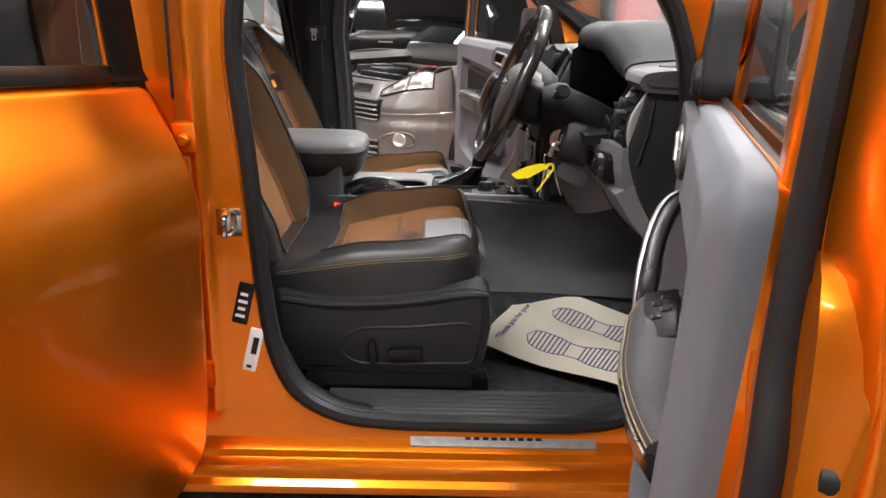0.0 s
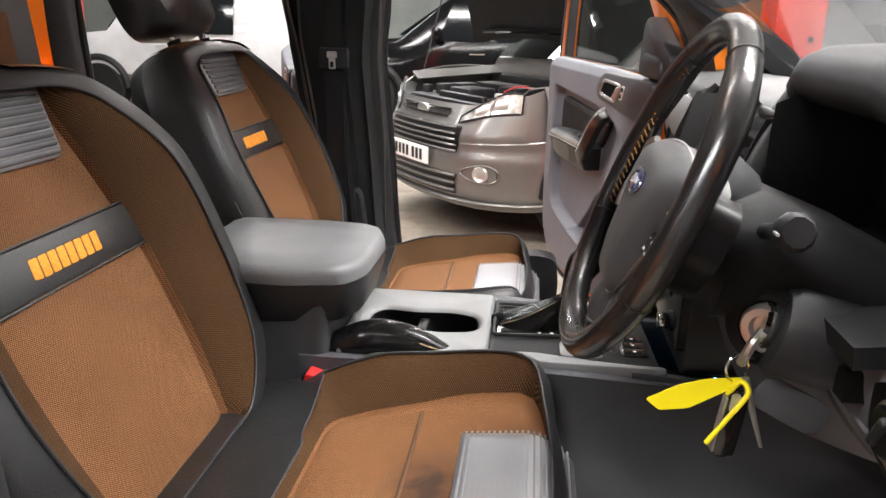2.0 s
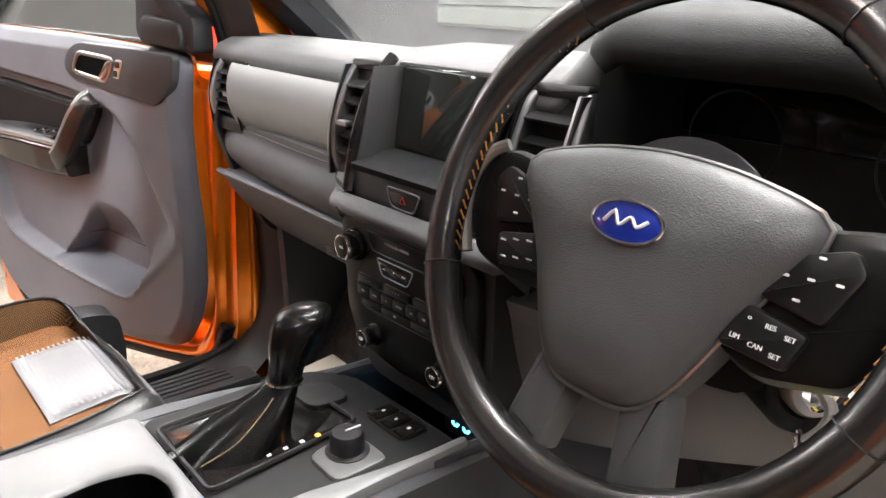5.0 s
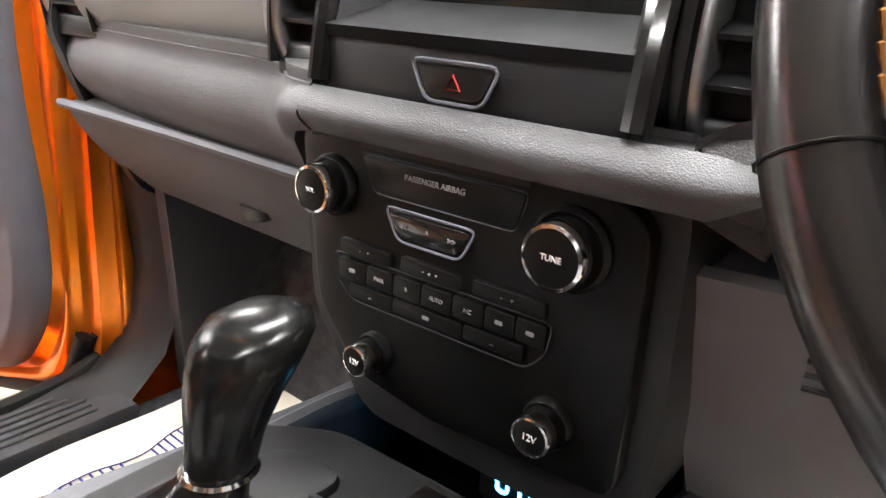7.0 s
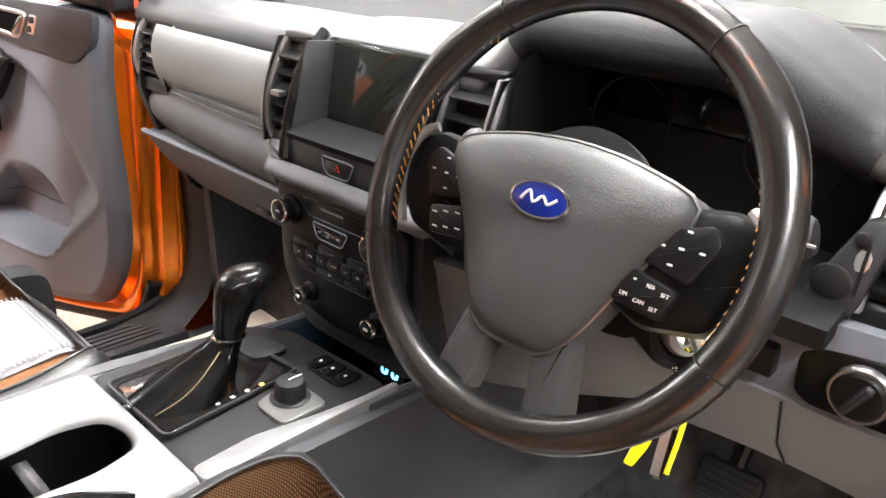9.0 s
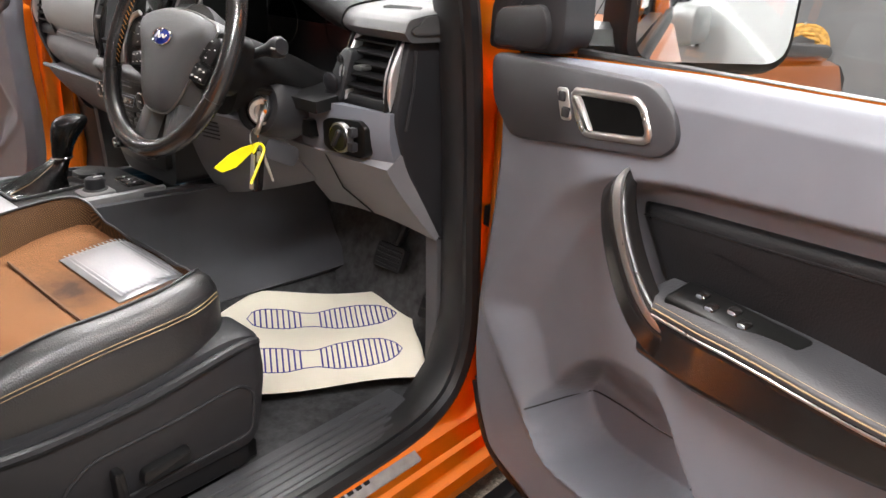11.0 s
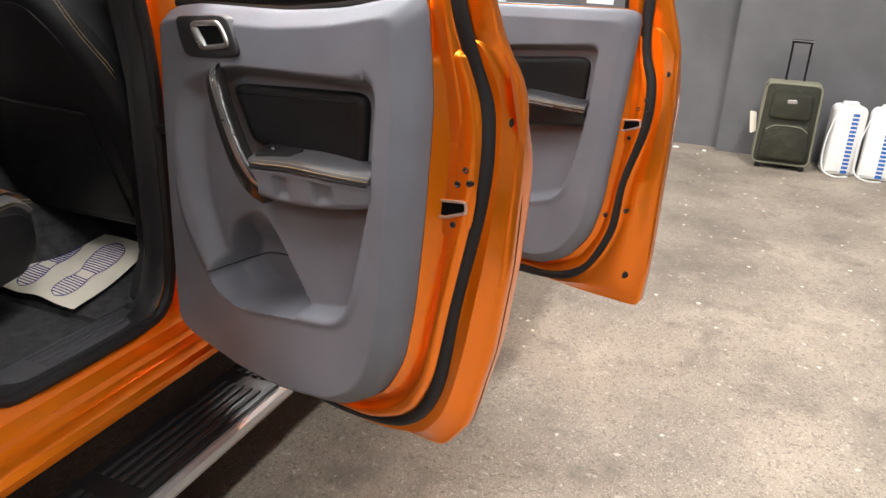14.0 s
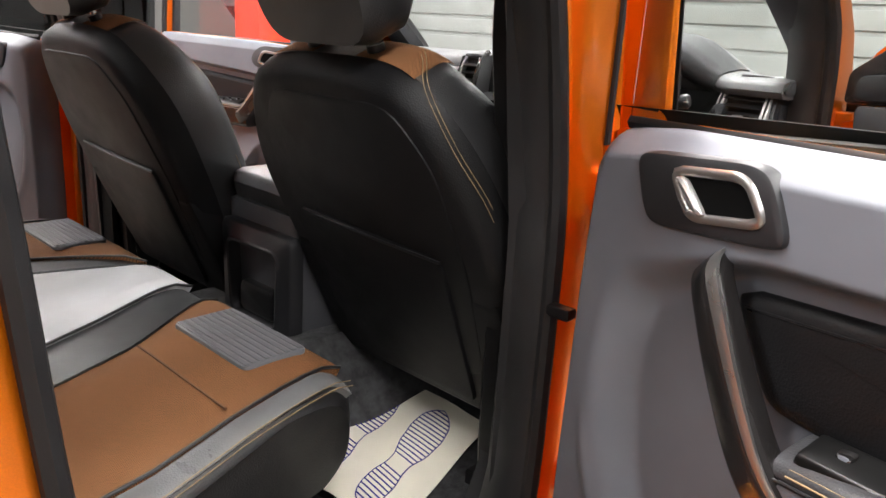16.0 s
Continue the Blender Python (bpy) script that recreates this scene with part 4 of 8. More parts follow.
part("firewall", sheet(lambda a, b: (.98 + .22 * min(1, a * 1.6), -.70 + b * 1.40, .56 + .65 * a), 8, 2, .02), CARPET, body, "black footwell lining")
part("chassis", box(-2.6, 2.5, -.60, .60, .28, .46, .02), BLACK, body, "black chassis")
part("transmission_tunnel", loft([[(x, y, z) for y, z in ((-.34, .56), (-.27, .66), (-.20, .74), (.20, .74), (.27, .66), (.34, .56))] for x in (-.75, 1.15)]), CARPET, body, "carpeted tunnel")
PLATESILVER = mat("brushed_sill_plate", (0.36, 0.355, 0.35), 0.42, 0.35, vary=0.08, scale=60)
PLATE = axes((.581, -.797, .5526), (1, 0, 0), (0, .886, .463)) @ Matrix.Translation((0, 0, .004))
sp = part("scuff_plate", slab(rnd(rect(.378, .042), .004, 3), -.004, .0025, PLATE, .001), PLATESILVER, body, "brushed metal scuff plate with dark lettering bars")
for k in range(9):
    part("letter_bar", slab(rnd(rect(.012, .013, -.072 + k * .018, 0), .002, 2), .002, .0033, PLATE), BLACK, sp)
for z in (1.159, .70):
    hg = part("door_hinge", box(-.03, .012, -.835, -.80, z - .03, z + .03, .008), ORANGE, body, "orange rear door hinge")
    part("hinge_bolt", lathe([(.012, 0), (.012, .01), (.008, .014)], axes((-.008, -.836, z), (1, 0, 0), (0, 0, 1)), 10), ORANGE, hg)
    part("front_hinge", box(.935, .985, -.835, -.795, z + .01, z + .07, .008), ORANGE, body, "orange front door hinge")
part("door_check", box(.925, .95, -.86, -.80, .945, .985, .0042), BLACK, body, "black door check strap")
part("rear_door_check", box(-.130, -.112, -.835, -.80, 1.005, 1.023, .0042), BLACK, body, "black door check strap")
stk = part("striker", tube(smooth([(.052, -.80, 1.025), (.052, -.835, 1.02), (.052, -.84, 1.0), (.052, -.835, .985), (.052, -.80, .98)], 4), .006, 8), CHROME, body, "chrome door striker")
part("striker_plate", box(.03, .075, -.806, -.80, .975, 1.03, .003), CHROME, stk)
part("applique", slab([(-.035, 1.225), (.012, 1.225), (.005, 1.65), (-.035, 1.65)], .80, .806, YZ, .002), DARK, body, "satin black pillar film")
LB = axes((.069, -.8035, .842), (.97, 0, -.24), (.24, 0, .97))
lb = part("tyre_label", slab(rnd(rect(.030, .085), .003, 2), -.012, .0, LB, .0005), BLACK, body, "black information label")
for k in range(4):
    part("print_bar", slab(rect(.018 - .004 * (k % 2), .006, -.001, -.026 + .015 * k), -.001, .0008, LB), MARK, lb)
LW = axes((.083, -.8035, .745), (.97, 0, -.24), (.24, 0, .97))
lw = part("vin_label", slab(rnd(rect(.026, .092), .003, 2), -.012, .0, LW, .0005), WHITE, body, "white information label")
part("print_bar", slab(rect(.011, .036, .002, .010), -.001, .0008, LW), BLACK, lw)
part("print_bar", slab(rect(.010, .006, -.001, -.036), -.001, .0008, LW), BLACK, lw)
MIR = axes(DF @ Vector((.045, 1.352, -.20)), DF.to_3x3() @ Vector((-math.cos(radians(65)), 0, math.sin(radians(65)))), (0, 0, 1))
if (MIR.to_3x3() @ Vector((0, 0, 1))).x > 0:
    MIR = axes(MIR.translation, -(MIR.to_3x3() @ Vector((1, 0, 0))), (0, 0, 1))
mo = part("door_mirror", slab(rnd(rect(.245, .225), .05, 5), -.09, .012, MIR, .02), BLACK, door_driver, "black door mirror housing")
part("mirror_glass", slab(rnd(rect(.215, .19), .035, 5), .0125, .0150, MIR), mat("mirror_silver", (.9, .9, .9), .02, 1.0, vary=0), mo, "mirror glass")
part("mirror_arm", tube([DF @ Vector((-.08, 1.27, -.08)), DF @ Vector((-.02, 1.27, -.19))], .03, 8), BLACK, mo)


# ---- seats ----
def grimy(m):
    """The fabric with dark smudges rubbed into it near the cushion's front seam."""
    g = m.copy()
    g.name = "brown_seat_fabric_grimy"
    nodes, links = g.node_tree.nodes, g.node_tree.links
    b = nodes["Principled BSDF"]
    coords = nodes.new("ShaderNodeTexCoord")
    base = b.inputs["Base Color"].links[0].from_socket
    n = nodes.new("ShaderNodeTexNoise")
    n.inputs["Scale"].default_value, n.inputs["Detail"].default_value = 34, 6
    links.new(coords.outputs["Object"], n.inputs["Vector"])
    ball = nodes.new("ShaderNodeTexGradient")
    ball.gradient_type = "SPHERICAL"
    mp = nodes.new("ShaderNodeMapping")
    mp.inputs["Location"].default_value, mp.inputs["Scale"].default_value = (-.5, .15, 0), (13, 9, 3)
    links.new(coords.outputs["Object"], mp.inputs["Vector"])
    links.new(mp.outputs[0], ball.inputs["Vector"])
    k = nodes.new("ShaderNodeMath")
    k.operation = "MULTIPLY"
    links.new(n.outputs["Fac"], k.inputs[0])
    links.new(ball.outputs["Fac"], k.inputs[1])
    r = nodes.new("ShaderNodeMapRange")
    r.inputs[1].default_value, r.inputs[2].default_value, r.inputs[4].default_value = .08, .5, .85
    links.new(k.outputs[0], r.inputs[0])
    x = nodes.new("ShaderNodeMix")
    x.data_type = "RGBA"
    x.inputs[7].default_value = (0.03, 0.02, 0.018, 1)
    links.new(base, x.inputs[6])
    links.new(r.outputs[0], x.inputs[0])
    links.new(x.outputs[2], b.inputs["Base Color"])
    return g


def front_seat(yc, driver):
    ob = thing("front_seat", (.3, yc, .56), "brown fabric and black leather front seat, " + ("stained cushion" if driver else "clean cushion"), "car seat", "front seats")
    B = axes((.057 if driver else -.018, yc - .012, .86 if driver else .872), (0, 1, 0), (-.40, 0, .917))
    out = [(-.20, -.05), (-.262, .08), (-.282, .19), (-.268, .30), (-.222, .42), (-.165, .495), (-.10, .515), (.10, .515), (.165, .495), (.222, .42), (.268, .30), (.282, .19), (.262, .08), (.20, -.05)]
    ins = [(-.135, -.03), (-.15, .12), (-.15, .26), (-.125, .40), (-.10, .49), (.10, .49), (.125, .40), (.15, .26), (.15, .12), (.135, -.03)]
    O, I = star(rnd(out, .06, 4), 96, (0, .23)), star(rnd(ins, .02, 3), 96, (0, .23))
    inner = 1 if driver else -1
    O = [(x + inner * .034 * smoothstep(.16, .40, y) * smoothstep(.06, .17, x * inner), y) for x, y in O]
    mid = [((a[0] * .2 + b[0] * .8), (a[1] * .2 + b[1] * .8)) for a, b in zip(I, inset(O, .040))]
    lift = lambda p: .034 * smoothstep(.10, .22, abs(p[0])) * smoothstep(.53, .34, p[1]) * smoothstep(-.08, .08, p[1])
    H = lambda loop, h, k=1.0: [B @ Vector((x, y, h + k * lift((x, y)))) for x, y in loop]
    v, f = loft([H(inset(O, .03), -.085, 0), H(inset(O, .008), -.07, 0), H(O, -.04, .3)], True, False)
    f.append(list(range(96)))
    part("back_cover", (v, f), BACKLEATHER, ob, "matt black rear cover of the backrest", 50)
    v, f = loft([H(O, -.04, .3), H(O, .0, .7), H(inset(O, .004), .018), H(inset(O, .012), .030), H(inset(O, .02), .037), H(mid, .040)], True, False)
    back = part("backrest", (v, f), LEATHER, ob, "black leather backrest shell", 50)
    part("piping", tube(H(mid, .042), .0020, 6, True), ARMLEATHER, back, "grey piping")
    mi = [((a[0] + b[0]) / 2, (a[1] + b[1]) / 2) for a, b in zip(mid, I)]
    part("side_bolster", loft([H(mid, .040), H(mi, .034), H(I, .014, .6)], True, False), BROWNWB, back, "dark brown woven bolster", 60)
    v, f = loft([H(I, .014, .6), H(shrink(I, .975), .006, .4), H(shrink(I, .9), .011, .2), H(shrink(I, .6), .016, 0), H(shrink(I, .02), .017, 0)], True, False)
    f.append(list(range(4 * 96, 5 * 96)))
    part("centre_panel", (v, f), BROWNB, back, "brown fabric centre panel", 60)
    rp = part("shoulder_pad", slab(rnd([(-.082, .395), (.082, .395), (.098, .49), (-.098, .49)], .014, 3), .010, .021, B, .004), RIBMAT, back, "grey ribbed pad")
    for k in range(9):
        b0 = .401 + k * .0105
        w = .076 + .016 * (b0 - .395) / .095
        part("rib", slab(rnd(rect(2 * w, .0088, 0, b0 + .003), .004, 2), .019, .0245, B, .003), RIBDARK, rp)
    bd = part("logo_band", slab([(-.150, .262), (.150, .262), (.147, .318), (-.147, .318)], .008, .0205, B, .003), LEATHER, back, "black leather band with orange stitched bars")
    for k in range(8):
        e0 = -.064 + k * .0158
        part("emblem_bar", slab(rnd([(e0, .277 + .002 * (k == 0)), (e0 + .0135, .277), (e0 + .0175, .301), (e0 + .004, .301)], .002, 2), .0195, .0215, B, .001), LOGO, bd)
    for y0 in (.260, .320):
        part("piping", tube([B @ Vector((a * .150, y0, .0195)) for a in (-1, -.5, 0, .5, 1)], .0015, 5), ARMLEATHER, bd)
    for s in (-1, 1):
        for dx in (0, .008):
            run = [(s * x, y) for x, y in ((.225, .0), (.262, .10), (.277, .20), (.262, .30), (.222, .405))]
            part("stitching", tube(smooth([B @ Vector((x - s * dx, y, .014 + lift((x, y)) + dx)) for x, y in run], 5), .0007, 5), STITCH, back)
    # back of the seat
    part("back_panel", slab(rnd([(-.19, -.03), (-.215, .2), (-.20, .38), (-.14, .47), (.14, .47), (.20, .38), (.215, .2), (.19, -.03)], .04, 4), -.08, -.0885, B, .004), BACKLEATHER, back, "black leather seat back panel")
    part("map_pocket", slab(rnd([(-.155, -.10), (-.17, .215), (.17, .235), (.165, -.10)], .02, 3), -.087, -.0955, B, .003), BACKLEATHER, back, "black map pocket")
    part("back_skirt", slab(rnd([(-.225, -.135), (-.258, .02), (-.262, .16), (.262, .16), (.258, .02), (.240, -.135)], .03, 4), -.030, -.0865, B, .016), BACKLEATHER, back, "black lower seat back")
    part("recliner_cover", tube(smooth([B @ Vector(p) for p in ((-.242, -.13, -.05), (-.262, -.06, -.045), (-.272, .03, -.035))], 5), [.020, .022, .024, .025, .026, .026, .025, .024, .022, .019, .015], 10), BLACK, back, "black recliner cover")
    part("pocket_hem", tube(smooth([B @ Vector(p) for p in ((-.168, .215, -.094), (0, .222, -.095), (.168, .235, -.094))], 4), .0028, 6), BLACK, back)

    def wrap(x, h):
        """A point on the shell's shoulder edge at width x and depth h, just proud of the leather."""
        y = max(p[1] + (q[1] - p[1]) * (x - p[0]) / (q[0] - p[0]) for p, q in zip(O, O[1:] + O[:1]) if min(p[0], q[0]) <= x <= max(p[0], q[0]) and p[0] != q[0])
        return B @ Vector((x, y + .003 - 11 * max(0, h) ** 2 - 6 * max(0, -.035 - h) ** 2, h))

    for s in (-1, 1):
        part("shoulder_fabric", sheet(lambda a, b: wrap(s * (.050 + .112 * a), .036 - .080 * b), 10, 12, .0), BROWN, back, "brown fabric shoulder", 60)
        pts = [(s * .10, .50, .028), (s * .150, .505, -.01), (s * .185, .478, -.05), (s * .225, .40, -.063), (s * .258, .31, -.056), (s * .270, .2, -.048)]
        for k in (0, .008):
            part("stitching", tube(smooth([B @ Vector((p[0], p[1], p[2] + k)) for p in pts], 5), .0006, 5), STITCH, back)
    hr = part("headrest", shell([(star(rnd(rect(.235, .16, -.016, .626), .06, 5), 48), -.075), (star(rnd(rect(.26, .18, -.016, .626), .07, 5), 48), -.05), (star(rnd(rect(.26, .18, -.016, .626), .07, 5), 48), .0), (star(rnd(rect(.235, .155, -.016, .626), .06, 5), 48), .022), (star(rnd(rect(.15, .09, -.016, .626), .04, 5), 48), .028)], B), LEATHER, ob, "black leather headrest", 50)
    for s in (-1, 1):
        part("post", tube([B @ Vector((s * .07, .50, -.02)), B @ Vector((s * .07, .58, -.02))], .007, 10), CHROME, hr, "chrome headrest post")
        part("guide", tube([B @ Vector((s * .07, .505, -.02)), B @ Vector((s * .07, .528, -.02))], .014, 10), BLACK, hr)
    # cushion
    sgn = -1 if yc < 0 else 1
    dx, dz = (0, 0) if driver else (-.04, -.035)
    C = Matrix.Translation((.30 + dx, yc, dz))
    co = [(-.27, -.19), (-.22, -.24), (.0, -.258), (.15, -.258), (.222, -.222), (.240, -.1), (.244, 0), (.240, .1), (.222, .222), (.15, .258), (.0, .258), (-.22, .24), (-.27, .19)]
    ci = [(-.085, -.135), (-.04, -.155), (.10, -.178), (.205, -.178), (.228, 0), (.205, .178), (.10, .178), (-.04, .155), (-.085, .135)]
    CO, CI = star(rnd(co, .05, 4), 88, (0, 0)), star(rnd(ci, .03, 3), 88, (0, 0))
    inb = [smoothstep(.05, .13, abs(y)) for x, y in CI]
    cm = [(max(-.110, a[0] + (b[0] - a[0]) * (.10 + .65 * k)), a[1] + (b[1] - a[1]) * (.10 + .65 * k)) for a, b, k in zip(CI, inset(CO, .022), inb)]
    # the inboard bolster stands high, the outboard one is worn lower
    rise = lambda x, y: (.034 if y * sgn > 0 else .046) * smoothstep(.14, .215, abs(y)) * smoothstep(-.2, .0, x)
    zt = lambda loop, z, k: [C @ Vector((x, y, z + k * x + .012 * max(0, (x - .05)) / .2 - .9 * max(0, x - .20) ** 1.5 + (rise(x, y) if z > .8 else 0))) for x, y in loop]
    edge = lambda o, k: [a + (b - a) * q + Vector((0, 0, o)) for a, b, q in zip(zt(cm, .867, k), zt(cm, .882, k), inb)]
    tuck = lambda loop: [p + Vector((0, 0, .075 * smoothstep(-.05, -.24, x))) for p, (x, y) in zip(loop, CO)]
    rings = [tuck(zt(inset(CO, .03), .70, 0)), tuck(zt(inset(CO, .004), .72, 0)), zt(CO, .80, .02), zt(CO, .828, .05), zt(inset(CO, .004), .852, .055), zt(inset(CO, .012), .868, .06), zt(inset(CO, .022), .877, .058), edge(.0, .055)]
    v, f = loft(rings, True, False)
    f.append(list(range(88)))
    cu = part("cushion", (v, f), LEATHER, ob, "black leather seat cushion edge", 50)
    part("piping", tube(edge(.002, .055), .0020, 6, True), ARMLEATHER, cu, "grey piping")
    part("side_bolster", loft([edge(0, .055), [(a + b) / 2 + Vector((0, 0, .006 * q)) for a, b, q in zip(edge(0, .055), zt(CI, .862, .04), inb)], zt(CI, .862, .04)], True, False), BROWNW, cu, "brown woven bolster", 60)
    v, f = loft([zt(CI, .862, .04), zt(shrink(CI, .975), .858, .04), zt(shrink(CI, .9), .864, .04), zt(shrink(CI, .6), .868, .04), zt(shrink(CI, .3), .867, .04), zt(shrink(CI, .02), .867, .04)], True, False)
    f.append(list(range(5 * 88, 6 * 88)))
    part("centre_panel", (v, f), grimy(BROWN) if driver else BROWN, cu, "brown fabric cushion panel" + (" with a dark stain" if driver else ""), 60)
    # ribbed pad that rolls over the front edge, its ribs running across the seat
    py = sgn * .012
    roll = lambda x, y, o: Vector((.30 + dx + x, yc + y, dz + .868 + o + .05 * x + .012 * max(0, x - .05) / .2 - 10 * max(0, x - .185) ** 2))
    pp = part("front_pad", sheet(lambda a, b: roll(.105 + .145 * a, py + (.215 - .01 * a) * (b - .5), .008 * min(1, 12 * a + .2, 14 * b + .2, 14 * (1 - b) + .2)), 16, 14, .012), RIBMAT, cu, "silver-grey ribbed pad", 60)
    for k in range(19):
        x = .112 + .0072 * k
        part("rib", tube([roll(x, py + y, .0078) for y in (-.102, -.05, 0, .05, .102)], .0016, 6, False, .14), RIBMAT if k < 12 else RIBDARK, pp)
    part("seam", tube(smooth([(.345 + dx, yc + y, dz + .8715 + .003 * (abs(y) / .17) ** 2) for y in (-.150, -.08, 0, .08, .150)], 4), .0026, 6), SEAMBROWN, cu, "stitched seam")
    for s in (-1, 1):
        up = .018 if s == sgn else .030
        for k in (0, .007):
            pts = [(.30 + dx + x, yc + s * (y - k * .3), dz + z + up * q + k * .7) for x, y, z, q in ((-.2, .240, .846, 0), (0, .257, .866, .9), (.14, .257, .876, 1), (.205, .228, .878, 1))]
            part("stitching", tube(smooth(pts, 5), .0007, 5), STITCH, cu)
    # base
    put = (lambda g: g) if sgn < 0 else mirror
    out = rnd([(.105, .632), (.085, .78), (.10, .822), (.20, .812), (.34, .818), (.50, .842), (.552, .832), (.560, .76), (.545, .66), (.525, .632)], .022, 4)
    part("side_shield", put(join(slab(out, .60, .676, YZ, .018), slab(inset(out, .020), .674, .6795, YZ, .005))), DARK, ob, "dark plastic seat base shield")
    hollow = rnd([(.235, .712), (.275, .742), (.40, .748), (.505, .760), (.530, .735), (.520, .665), (.275, .660), (.240, .680)], .018, 4)
    part("shield_crease", put(tube([(x, -.6795, z) for x, z in hollow], .0032, 6, True)), DARK, ob, "moulded switch hollow")
    part("shield_ridge", put(tube(smooth([(.115, -.672, .800), (.22, -.680, .795), (.36, -.681, .802), (.50, -.678, .822), (.545, -.668, .815)], 6), .008, 8)), DARK, ob, "moulded upper ridge")
    part("shield_foot", put(box(.16, .52, -.665, -.60, .590, .640, .01)), BLACK, ob, "black lower seat trim")
    if driver:
        part("seat_switch", slab(rnd([(.335, .672), (.410, .676), (.412, .702), (.337, .697)], .008, 3), .676, .694, YZ, .006), BLACK, ob, "black power seat switch")
        part("seat_switch", slab(rnd([(.298, .664), (.316, .664), (.312, .718), (.296, .718)], .008, 3), .676, .696, YZ, .006), BLACK, ob, "black power seat switch")
    part("seat_frame", box(.17, .50, yc - .20, yc + .20, .60, .72, .02), BLACK, ob, "black seat frame")
    for s in (-1, 1):
        part("runner", box(.0, .56, yc + s * .19 - .025, yc + s * .19 + .025, .562, .605, .006), BLACK, ob, "black steel seat runner")
    return ob


EDGELEATHER = mat("edge_leather_painted_sheen", (0.13, 0.13, 0.134), 0.30, spec=1.0, bump=0.2, grain=420, kind="leather", vary=0.15)
BENCHLEATHER = mat("worn_black_bench_leather", (0.014, 0.014, 0.015), 0.42, spec=0.6, bump=0.3, grain=420, kind="leather", vary=0.15)
GLARELEATHER = mat("leather_painted_glare", (0.42, 0.42, 0.43), 0.38, bump=0.25, grain=420, kind="leather", vary=0.08)
SEAMBROWN = mat("dark_brown_seam", (0.10, 0.045, 0.02), 0.8, vary=0.1)
RIBDARK = mat("charcoal_ribbed_fabric", (0.11, 0.11, 0.118), 0.42, vary=0.08, bump=0.2, grain=800)
front_seat(-.41, True)
front_seat(.375, False)


def rear_bench():
    ob = thing("rear_bench_seat", (-.5, 0, .56), "brown and black three-seat rear bench", "car seat")
    prof = [(-.60, .705), (-.34, .71), (-.27, .722), (-.235, .75), (-.225, .79), (-.235, .835), (-.265, .858), (-.34, .866), (-.55, .856), (-.72, .845), (-.74, .72), (-.72, .705)]
    nose = lambda x, y: x - .105 * smoothstep(.50, .66, abs(y)) * smoothstep(-.5, -.25, x)
    top = lambda x: (.868 - .25 * max(0, x + .285) - 6.0 * max(0, x + .265) ** 2) if x > -.34 else .868 + (x + .34) * .045
    xs = (-.70, -.58, -.45, -.30, -.24)
    outer = lambda x: float(np.interp(x, xs, (.608, .592, .552, .520, .508)))
    inner = lambda x: float(np.interp(x, xs, (.330, .312, .268, .172, .142)))
    middle = lambda x: float(np.interp(x, xs, (.205, .185, .136, .064, .050)))
    taper = lambda x, y: y * (1 - (1 - (outer(x) + .050) / .645) * smoothstep(.3, .64, abs(y)))
    ys = [-.645, -.642, -.635, -.62, -.59, -.55, -.50, -.44, -.3, 0, .3, .44, .50, .55, .59, .62, .635, .642, .645]
    drop = lambda y, z: (z - .022 * smoothstep(.60, .645, abs(y)) ** 2 if z > .7 else z)
    part("cushion_base", loft([[(nose(x, taper(x, y)), taper(x, y) * (1 if z > .72 else .95), drop(y, z)) for x, z in rnd(prof, .03, 4)] for y in ys]), BENCHLEATHER, ob, "black leather bench cushion", 50)
    span = lambda k: -.238 - .45 * k

    def panel(y0, y1, m, label):
        """A padded panel between two edges that sweep apart towards the backrest."""
        def at(a, b):
            x = span(a)
            y = y0(x) + (y1(x) - y0(x)) * b
            return nose(x, y), y, top(x) + .010 * min(1, 6 * b, 6 * (1 - b), 8 * a + .2)
        sp = part("seat_panel", sheet(at, 24, 18, -.03), m, ob, label, 50)
        for e in (y0, y1):
            part("piping", tube([(nose(span(k / 12), e(span(k / 12))), e(span(k / 12)), top(span(k / 12)) + .003) for k in range(13)], .0026, 6), LEATHER, sp)
        return sp

    # pale silver stands in for glare on the black centre leather
    panel(lambda x: -middle(x), lambda x: middle(x) + .03, GLARELEATHER, "leather centre seat panel, its glare painted pale silver")
    for s in (-1, 1):
        near, far = (outer, inner) if s < 0 else (inner, outer)
        sp = panel(lambda x: s * near(x), lambda x: s * far(x), BROWN, "brown fabric seat panel")
        yc = s * .362
        t = axes((-.325, yc, .8785), (1, 0, .0), (0, 1, 0))
        pp = part("ribbed_pad", slab(rnd(rect(.11, .215), .014, 3), -.004, .004, t, .003), RIBDARK, sp, "grey ribbed pad")
        for k in range(9):
            part("rib", slab(rnd(rect(.0092, .205, -.0465 + k * .0116, 0), .003, 2), .002, .0062, t, .003), RIBDARK, pp)
        part("seam", tube([(-.452, s * y, .8737) for y in (.285, yc * s, .540)], .002, 6), SEAMBROWN, sp)
        flow = lambda b: b if s > 0 else 1 - b
        # the edge's reflected light is painted as a grey strip on black leather
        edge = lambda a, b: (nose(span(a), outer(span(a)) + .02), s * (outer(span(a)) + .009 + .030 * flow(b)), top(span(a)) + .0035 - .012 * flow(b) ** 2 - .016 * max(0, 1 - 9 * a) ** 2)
        part("edge_strip", sheet(edge, 24, 8, -.02), EDGELEATHER, ob, "leather edge with its sheen painted grey", 60)
